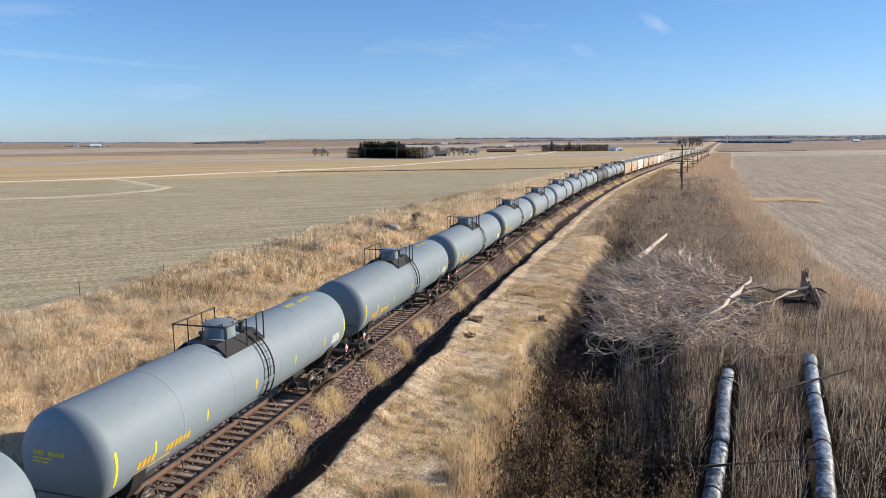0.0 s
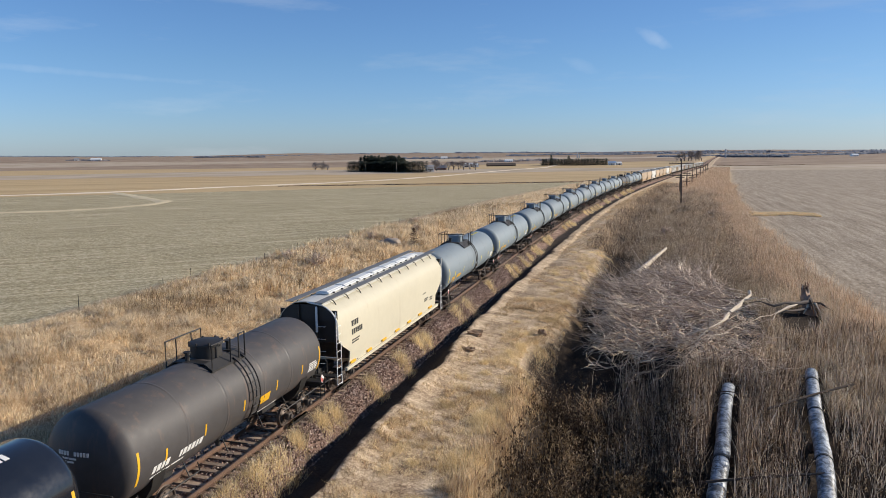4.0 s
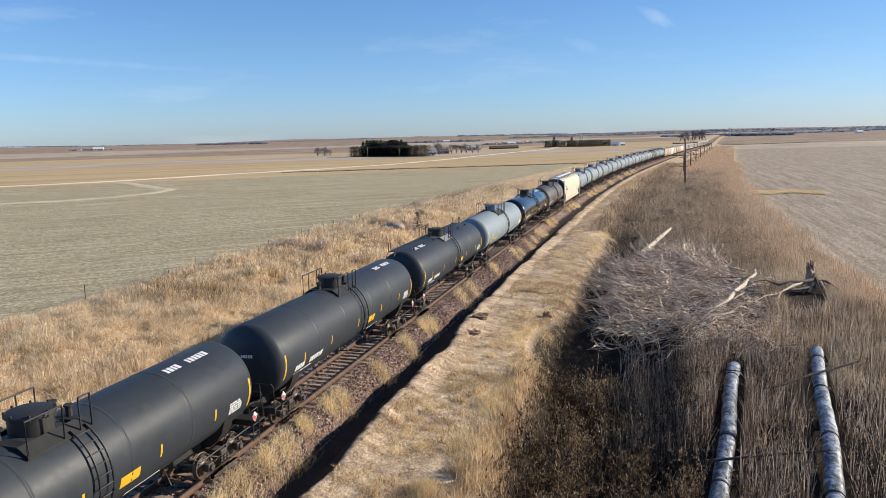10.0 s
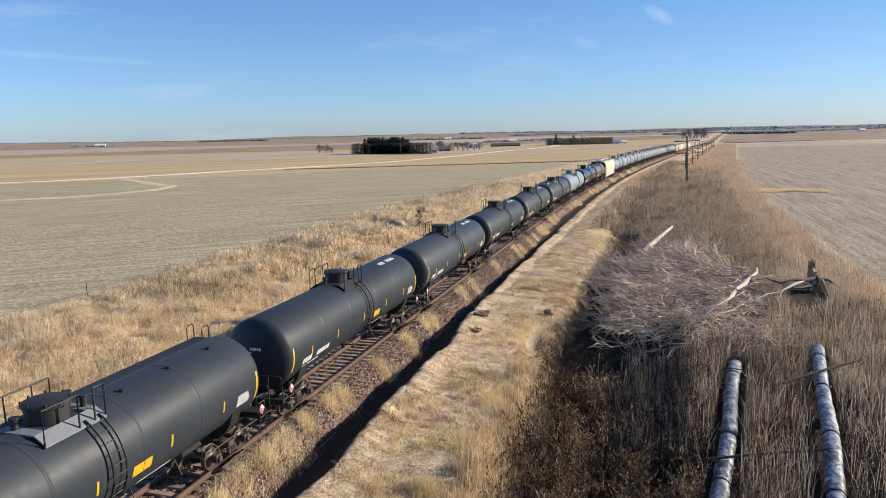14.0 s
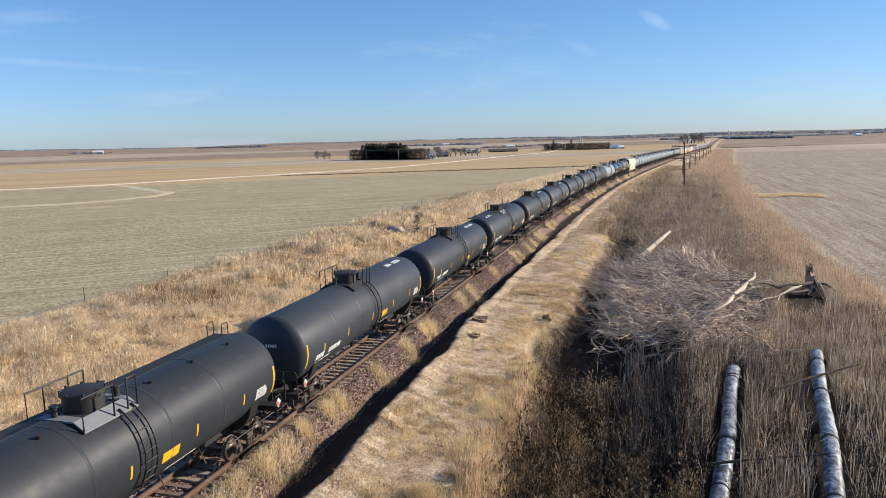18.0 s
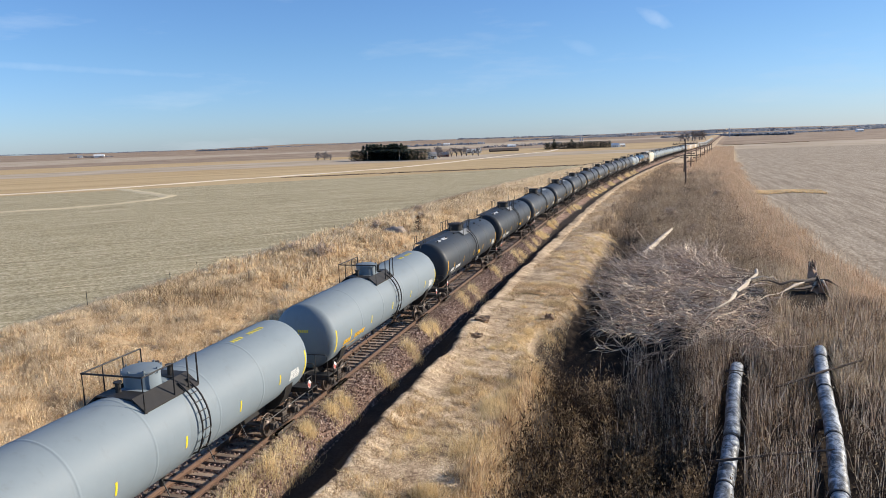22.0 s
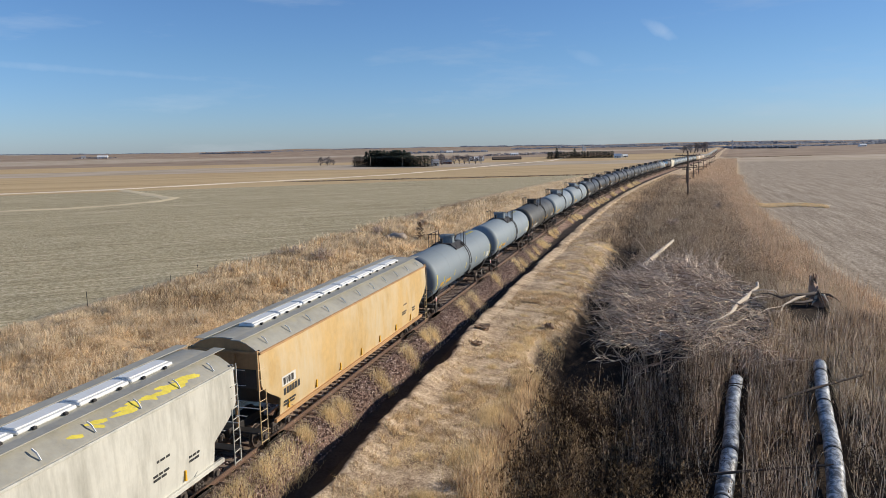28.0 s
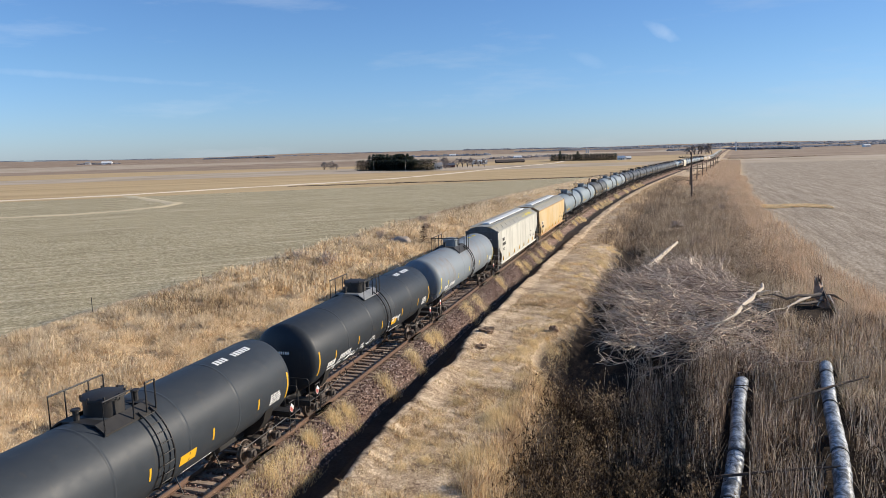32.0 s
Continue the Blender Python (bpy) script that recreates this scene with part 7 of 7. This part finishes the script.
def ribbon(name, label, pts, width, material, lift=0.18):
    """A strip of road laid over the ground along a line of places."""
    pts = [Vector((x, y, 0)) for x, y in pts]
    line_p = []
    for a, b in zip(pts, pts[1:]):
        k = max(2, int((b - a).length / 9))
        line_p += [a + (b - a) * (i / k) for i in range(k)]
    line_p.append(pts[-1])
    vs, fs = [], []
    for i, p in enumerate(line_p):
        d = (line_p[min(i + 1, len(line_p) - 1)] - line_p[max(i - 1, 0)]).normalized()
        side = Vector((d.y, -d.x, 0))
        w = width * (0.5 + 0.08 * math.sin(i * 1.7))
        for f in (-1.0, -0.33, 0.33, 1.0):
            q = p + side * w * f
            vs.append(ground_at(q.x, q.y, lift if abs(f) < 0.9 else lift - 0.25))
    for i in range(len(line_p) - 1):
        for k in range(3):
            fs.append((i * 4 + k, i * 4 + k + 1, i * 4 + k + 5, i * 4 + k + 4))
    return tagged(sheet(name, vs, fs, material), label, "road", kind="structure")


ribbon("road", "pale gravel farm road across the fields", [(-420, 60), (-155.7, 251), (-124.7, 270.6), (-93.7, 310.3), (-60.7, 347.5), (-25.5, 401.4), (7.7, 492), (60, 660), (119, 837), (170, 1010), (260, 1400)], 7.0, "gravel")
ribbon("road", "pale worn lane looping back in the stubble field", [(-260, 205), (-107, 171.7), (-95, 175.0), (-85, 184.0), (-80, 194.0), (-79, 204), (-82, 213), (-90, 224), (-106, 247), (-118, 262)], 5.0, "lane")


def needle_crown(bm_seed, h, r, n, shape=1.0):
    """A crown of many small sprays on a cone with an uneven outline."""
    g = np.random.default_rng(bm_seed)
    f = g.uniform(0.0, 1, n) ** 0.95
    a = g.uniform(0, 2 * np.pi, n)
    rr = r * (1 - f) ** (0.5 * shape) * g.uniform(0.45, 1.12, n) * (1 + 0.2 * np.sin(a * 3 + f * 15))
    base = np.stack([np.cos(a) * rr * 0.55, np.sin(a) * rr * 0.55, f * h], -1)
    le = np.stack([np.cos(a) * rr * 0.5 + g.normal(0, 0.1, n), np.sin(a) * rr * 0.5 + g.normal(0, 0.1, n), np.zeros(n)], -1)
    return blade_arrays(base, g.uniform(-0.1, 0.5, n) * h * 0.06, le, g.uniform(0.6, 1.2, n) * h * 0.13, a + np.pi / 2 + g.normal(0, 0.5, n))


def conifer(seed, label, h, r, material="needle", group="trees of the windbreak", n=420, shape=1.0):
    tree = tagged(new("conifer_tree"), label, "tree", group)
    bm = bmesh.new()
    add_tube(bm, [(0, 0, -0.3), (0, 0, h * 0.5), (0, 0, h * 0.97)], [0.025 * h, 0.016 * h, 0.004 * h], 6)
    part("trunk", bm, "bark", tree)
    v, f = needle_crown(seed, h, r, n, shape)
    c = sheet("crown", v, f, material, smooth=False)
    c.parent = tree
    return tree


def build_groves():
    masters = [conifer(k, "tall dark green conifer in a windbreak", 12.0 + k, 5.0, n=640, shape=0.8) for k in range(3)]
    low = [conifer(10 + k, "low dark conifer at the windbreak's edge", 8.6 + 0.6 * k, 4.8, n=420, shape=0.5) for k in range(2)]
    g = random.Random(5)
    used = set()

    def put(ob, x, y):
        p = ground_at(x, y)
        m = Matrix.LocRotScale(p, Euler((0, 0, g.uniform(0, 6.28))), None)
        if ob not in used:
            used.add(ob)
            ob.matrix_basis = m
        else:
            copy_thing(ob, m)
    a, b = Vector((-78, 632)), Vector((-12, 592))
    along_d, back = (b - a).normalized(), Vector((0.5, 0.86))
    for row in range(5):
        for i in range(22):
            f = (i + g.uniform(-0.3, 0.3)) / 21
            if row >= 2 and (f > 0.72 or f < 0.08):
                continue
            p = a + (b - a) * f + back * (row * 5 + g.uniform(-1, 1))
            put(g.choice(low) if row < 2 or f > 0.66 else g.choice(masters), p.x, p.y)
    a, b = Vector((150, 1000)), Vector((236, 990))
    for row in range(3):
        for i in range(22):
            f = (i + g.uniform(-0.3, 0.3)) / 21
            p = a + (b - a) * f + Vector((0.2, 1)) * (row * 6 + g.uniform(-1, 1))
            put(g.choice(low), p.x, p.y)
    put(masters[2], 163, 1012)
    put(masters[1], 188, 1012)


build_groves()
jp = conifer(31, "reddish brown juniper bush on the bank", 2.4, 1.0, "juniper", "", 300)
jp.name = "juniper_bush"
jp.location = spot(93.9, -15.2)


def bare_tree(label, x, y, h, seed, material="faraway", wide=0.75, depth=4, group="bare trees"):
    """A leafless tree: trunk, limbs and a haze of twigs."""
    tree = tagged(new("bare_tree"), label, "tree", group)
    tree.location = ground_at(x, y)
    g = np.random.default_rng(seed)
    P, Q, R0, R1 = [], [], [], []

    def grow(p, d, ln, r, k):
        q = p + d * ln
        P.append(p), Q.append(q), R0.append(r), R1.append(r * 0.72)
        if k:
            for _ in range(3 if k > 1 else 4):
                e = d + g.normal(0, 0.42 * wide, 3) + np.array([0, 0, 0.1])
                grow(p + d * ln * g.uniform(0.6, 1.0), e / np.linalg.norm(e), ln * g.uniform(0.55, 0.82), r * 0.58, k - 1)
    for _ in range(4):
        d = np.array([*g.normal(0, 0.5 * wide, 2), 1.0])
        grow(np.array([0, 0, h * (0.2 if wide < 1 else 0.08)]), d / np.linalg.norm(d), h * 0.27, 0.02 * h, depth)
    bm = bmesh.new()
    add_tube(bm, [(0, 0, -0.3), (0, 0, h * 0.25)], [0.035 * h, 0.024 * h], 7)
    part("trunk", bm, "bark", tree)
    P, Q = np.array(P), np.array(Q)
    v, f = stick_arrays(P, Q, np.maximum(np.array(R0), 0.04), np.maximum(np.array(R1), 0.03))
    c = sheet("crown", v, f, material, smooth=False)
    c.parent = tree
    return tree


for k, (x, y, h) in enumerate(((-119, 700, 11), (-113, 705, 12), (-107, 702, 9), (-3, 640, 14), (0, 652, 13), (12, 700, 12), (17, 705, 12), (22, 702, 11), (27, 708, 12), (33, 700, 10), (39, 712, 11))):
    bare_tree("leafless tree beside the farmstead", x, y, h, k, wide=1.25 if k < 3 else 1.0, depth=5)
for k, (x, y, h) in enumerate(((407, 1186, 18), (412, 1182, 21), (418, 1180, 23), (424, 1184, 22), (429, 1176, 23), (434, 1180, 21), (438, 1186, 19), (444, 1192, 16), (403, 1192, 14))):
    bare_tree("tall leafless tree beside the railway", x, y, h, 40 + k, wide=1.0, depth=5)



def far_wood(name, label, x0, y0, x1, y1, depth, h, n, seed, material="faraway"):
    """A strip of woodland far off, as one mass of clumps."""
    g = np.random.default_rng(seed)
    f = g.uniform(0, 1, n)
    x, y = x0 + (x1 - x0) * f, y0 + (y1 - y0) * f + g.uniform(0, depth, n)
    base = np.array([ground_at(a, b) for a, b in zip(x[::40], y[::40])])
    z = np.repeat(base[:, 2], 40)[:n]
    z = np.interp(f, np.sort(f[::40]), z[::40][np.argsort(f[::40])][:len(f[::40])])
    hh = h * (0.5 + 0.25 * np.sin(f * 37 + seed) * np.sin(f * 91)) * g.uniform(0.6, 1.05, n)
    b = np.stack([x, y, z - 0.5], -1)
    a = g.uniform(0, 2 * np.pi, n)
    v, ff = blade_arrays(b, np.maximum(hh, 1.0), np.stack([np.cos(a), np.sin(a), 0 * a], -1) * h * 0.25, g.uniform(0.7, 1.5, n) * h, g.uniform(0, np.pi, n))
    return tagged(sheet(name, v, ff, material, smooth=False), label, "woodland", kind="stuff")


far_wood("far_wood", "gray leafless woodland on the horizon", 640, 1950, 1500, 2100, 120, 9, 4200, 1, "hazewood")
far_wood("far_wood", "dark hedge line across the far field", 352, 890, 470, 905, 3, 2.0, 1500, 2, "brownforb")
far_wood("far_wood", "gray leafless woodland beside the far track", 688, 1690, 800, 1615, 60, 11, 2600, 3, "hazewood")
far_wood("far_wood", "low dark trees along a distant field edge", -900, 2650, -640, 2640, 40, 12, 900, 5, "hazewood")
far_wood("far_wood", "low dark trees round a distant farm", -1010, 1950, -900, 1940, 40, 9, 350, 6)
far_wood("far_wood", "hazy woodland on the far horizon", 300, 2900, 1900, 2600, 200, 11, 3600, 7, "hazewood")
far_wood("far_wood", "haze-blue line of woods on the horizon", -2700, 3500, 500, 4300, 300, 9, 3200, 12, "hazewood")
far_wood("far_wood", "haze-blue wooded rise beyond the tilled field", 1300, 3300, 3000, 2500, 250, 17, 3600, 13, "hazewood")
far_wood("far_wood", "haze-blue woods behind the farmstead", 100, 3700, 1500, 3400, 250, 13, 2600, 14, "hazewood")
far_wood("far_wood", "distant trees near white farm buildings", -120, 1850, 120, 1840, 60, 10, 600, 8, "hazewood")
far_wood("far_wood", "dark brush line along the field boundary", -70, 314, 90, 331, 1.2, 0.4, 3600, 9, "thicket")
far_wood("far_wood", "distant shelter trees on the plain", 90, 1500, 260, 1520, 40, 9, 500, 10)


def house(name, label, category, x, y, w, d, h, turn, wall="siding", roof="shingle", group="farm buildings"):
    """A gabled building: walls, two roof slopes, door and windows."""
    b = tagged(new(name), label, category, group)
    b.matrix_basis = Matrix.LocRotScale(ground_at(x, y, -0.3), Euler((0, 0, turn)), None)
    bm = bmesh.new()
    rise = d * 0.32
    sect = [(-d / 2, 0), (d / 2, 0), (d / 2, h), (0, h + rise), (-d / 2, h)]
    e = [[bm.verts.new((xx, yy, zz)) for yy, zz in sect] for xx in (-w / 2, w / 2)]
    bm.faces.new(e[0])
    bm.faces.new(e[1][::-1])
    for k in range(5):
        bm.faces.new((e[0][k], e[1][k], e[1][(k + 1) % 5], e[0][(k + 1) % 5]))
    part("wall", bm, wall, b, smooth=0)
    for o in (-1, 1):
        bm = bmesh.new()
        lo = [(-w / 2 - 0.4, o * (d / 2 + 0.5), h - 0.35 * rise / d * 2), (w / 2 + 0.4, o * (d / 2 + 0.5), h - 0.35 * rise / d * 2), (w / 2 + 0.4, 0, h + rise + 0.12), (-w / 2 - 0.4, 0, h + rise + 0.12)]
        q = [bm.verts.new(p) for p in lo] + [bm.verts.new((p[0], p[1], p[2] + 0.2)) for p in lo]
        for f in ((0, 1, 2, 3), (7, 6, 5, 4), (0, 4, 5, 1), (1, 5, 6, 2), (2, 6, 7, 3), (3, 7, 4, 0)):
            bm.faces.new([q[i] for i in f])
        part("roof_slope", bm, roof, b, smooth=0)
    for f in (-0.28, 0.28):
        bm = bmesh.new()
        add_box(bm, (w * f - 0.6, -d / 2 - 0.06, h * 0.35), (w * f + 0.6, -d / 2 + 0.05, h * 0.35 + 1.3))
        part("window", bm, "glass", b)
    bm = bmesh.new()
    add_box(bm, (-0.7, -d / 2 - 0.07, 0.3), (0.7, -d / 2 + 0.05, 2.5))
    part("door", bm, "darkwood", b)
    return b


house("farmhouse", "white farmhouse beside a dark windbreak", "house", -6, 628, 6, 5, 4.2, 0.3)
house("shed", "low red shed by the farmhouse", "shed", 4, 700, 11, 6, 2.6, 0.1, "barnred")
house("barn", "long white barn with a pale roof", "barn", 47, 959, 18, 8, 3.2, 0.15, "siding", "siding")
house("shed", "long low brown poultry shed", "shed", 90, 992, 40, 8, 1.8, 0.12, "darkwood", "polewood")
house("shed", "white feed shed near the road", "shed", 39, 945, 5, 5, 2.6, 0.2)
house("barn", "white barn at the end of a windbreak", "barn", 243, 985, 10, 7, 3.2, -0.3, "siding", "siding")
house("barn", "white round-roofed barn beside a windbreak", "barn", 254, 992, 7, 6, 2.6, 0.2, "siding", "siding")
house("farmhouse", "distant white farmhouse among trees", "house", -975, 1945, 12, 10, 5, 0.4)
house("barn", "distant white barn on the plain", "barn", -925, 1950, 26, 12, 5, 0.3, "siding", "siding")
house("barn", "distant white farm building on the horizon", "barn", 20, 1830, 16, 8, 3.4, 0.2, "siding", "siding")
house("barn", "distant white barn among bare trees", "barn", 150, 1480, 16, 8, 3, 0.2, "siding", "siding")
house("barn", "distant white barn beyond the tilled field", "barn", 1000, 1700, 17, 9, 3.6, 0.2, "siding", "siding")


def silo(x, y, h, r, label):
    b = tagged(new("silo"), label, "silo", "farm buildings")
    b.location = ground_at(x, y, -0.3)
    bm = bmesh.new()
    add_lathe(bm, [(0, r), (h, r)], "z", 16)
    part("wall", bm, "silo", b)
    bm = bmesh.new()
    add_lathe(bm, [(h, r * 1.03), (h + r * 0.4, r * 0.8), (h + r * 0.7, 0.1)], "z", 16)
    part("cap", bm, "shingle", b)


silo(368, 1860, 14, 1.9, "gray steel grain silo on the plain")
silo(374, 1864, 10, 1.9, "short gray steel grain silo on the plain")
silo(628, 1545, 19, 1.3, "tall gray elevator tower on the horizon")


def utility_pole(s, v, h, arm, label, lean):
    p = tagged(new("utility_pole"), label, "utility pole", "poles along the line")
    x, y, hd, _ = (float(q) for q in line(s))
    p.matrix_basis = Matrix.LocRotScale(spot(s, v, -0.3), Euler((0, radians(lean), -hd)), None)
    bm = bmesh.new()
    add_tube(bm, [(0, 0, 0), (0.05, 0, h * 0.5), (0, 0, h)], [0.24, 0.2, 0.15], 10)
    part("post", bm, "polewood", p)
    for z in (h - 1.1, h - 4.0):
        bm = bmesh.new()
        add_box(bm, (-arm / 2, -0.28, z - 0.1), (arm / 2, -0.16, z + 0.1), None, 0.01)
        c = part("crossarm", bm, "polewood", p)
        for f in (-0.46, -0.34, -0.22, 0.22, 0.34, 0.46):
            bm = bmesh.new()
            add_lathe(bm, [(z + 0.1, 0.03), (z + 0.2, 0.03), (z + 0.2, 0.07), (z + 0.32, 0.06), (z + 0.36, 0.02)], "z", 8, (arm * f, -0.22, 0))
            part("insulator", bm, "glass", c)


utility_pole(189, 18.5, 11.6, 5.8, "weathered wooden pole with two crossarms above brush", -1.5)
for k, s in enumerate((240, 288, 337, 387, 440, 495, 545, 600)):
    utility_pole(s, 17.0 - 0.004 * s, 6.6, 2.6, "distant wooden pole with crossarms along the line", 0.8 * math.sin(k * 2.0))
for x, y in ((-58, 622), (-30, 604)):
    p = tagged(new("utility_pole"), "pale slim pole in front of the windbreak", "utility pole", "poles of the farm road")
    p.location = ground_at(x - 3, y - 12, -0.3)
    bm = bmesh.new()
    add_tube(bm, [(0, 0, 0), (0, 0, 9)], [0.16, 0.1], 8)
    part("post", bm, "deadwood", p)


# ---- the train's cars in order, with the s of both couplings at the clip's start ----
GAPS = [-454.5, -436.3, -418.1, -400.2, -382.5, -361.3, -339.9, -321.1, -302.9, -285.2, -267.2, -248.3, -230.2, -212.1, -193.9, -175.6, -157.4, -139.3, -121.3, -103.2, -85.2, -67.1, -49.3, -31.6, -17.6, 1.2, 18.5, 36.7, 54.8, 73.0, 91.1, 109.2, 127.4, 145.6, 163.7, 181.9, 200.0, 218.2]
ORDER = ["black", "black", "graffiti", "rusty", "palegray", "orange", "gray", "gray", "darkgray", "gray", "gray", "wagon", "wagon", "black", "black", "wagon", "black", "black", "black", "black", "wagon", "gray2", "gloss", "brown", "cream", "gray3", "gray", "gray", "gray", "gray", "gray", "gray", "gray", "gray", "darkgray", "gray", "gray"]
while GAPS[-1] < 860:
    GAPS.append(GAPS[-1] + 18.0)
    ORDER.append(["tan", "tan", "whitish", "tan", "tan", "tan", "whitish", "tan"][len(ORDER) - 37] if len(ORDER) < 45 else ("farwhite", "farwhite", "fartan", "farwhite", "farwhite", "fartan", "farwhite")[len(ORDER) % 7])


def gone(t):
    """Metres that the train has run since the clip's start."""
    return 12.68 * t + 0.0415 * t * t


def car_pose(s, length):
    """A car whose middle is at s, standing on its two trucks."""
    a, b = s - length * 0.36, s + length * 0.36
    x0, y0, _, z0 = (float(q) for q in line(a))
    x1, y1, _, z1 = (float(q) for q in line(b))
    d = Vector((x1 - x0, y1 - y0, z1 - z0))
    turn = Euler((0, -math.atan2(d.z, math.hypot(d.x, d.y)), math.atan2(d.y, d.x)))
    return Matrix.LocRotScale(((x0 + x1) / 2, (y0 + y1) / 2, (z0 + z1) / 2), turn, None)


def build_train():
    cars = []
    used = set()
    for kind, a, b in zip(ORDER, GAPS, GAPS[1:]):
        master, length = KINDS[kind]
        if kind not in used:
            used.add(kind)
            ob = master
        else:
            ob = copy_thing(master, Matrix())
        cars.append((ob, (a + b) / 2, length))
    return cars


TRAIN = build_train()


def motions():
    for ob, s, length in TRAIN:
        walk(ob, [(t, car_pose(s + gone(t), length)) for t in np.linspace(0, 32, 33)])
    # the wheels roll with the train; all wheelsets at the same end of a truck share one set of keys
    turning = [(i / FPS, gone(i / FPS) / WHEEL) for i in range(32 * FPS + 1)]
    first = {}
    for w, end, a in SPINNERS:
        if end not in first:
            walk(w, [(t, Matrix.Translation((a, 0, WHEEL)) @ Matrix.Rotation(q, 4, "Y")) for t, q in turning])
            first[end] = w.animation_data
    for w in [o for o in scene.objects if o.name.startswith("wheelset") and o.animation_data is None]:
        keys = first[0 if w.location.x < 0 else 1]
        w.rotation_mode = "QUATERNION"
        own = w.animation_data_create()
        own.action = keys.action
        own.action_slot = keys.action_slot


motions()
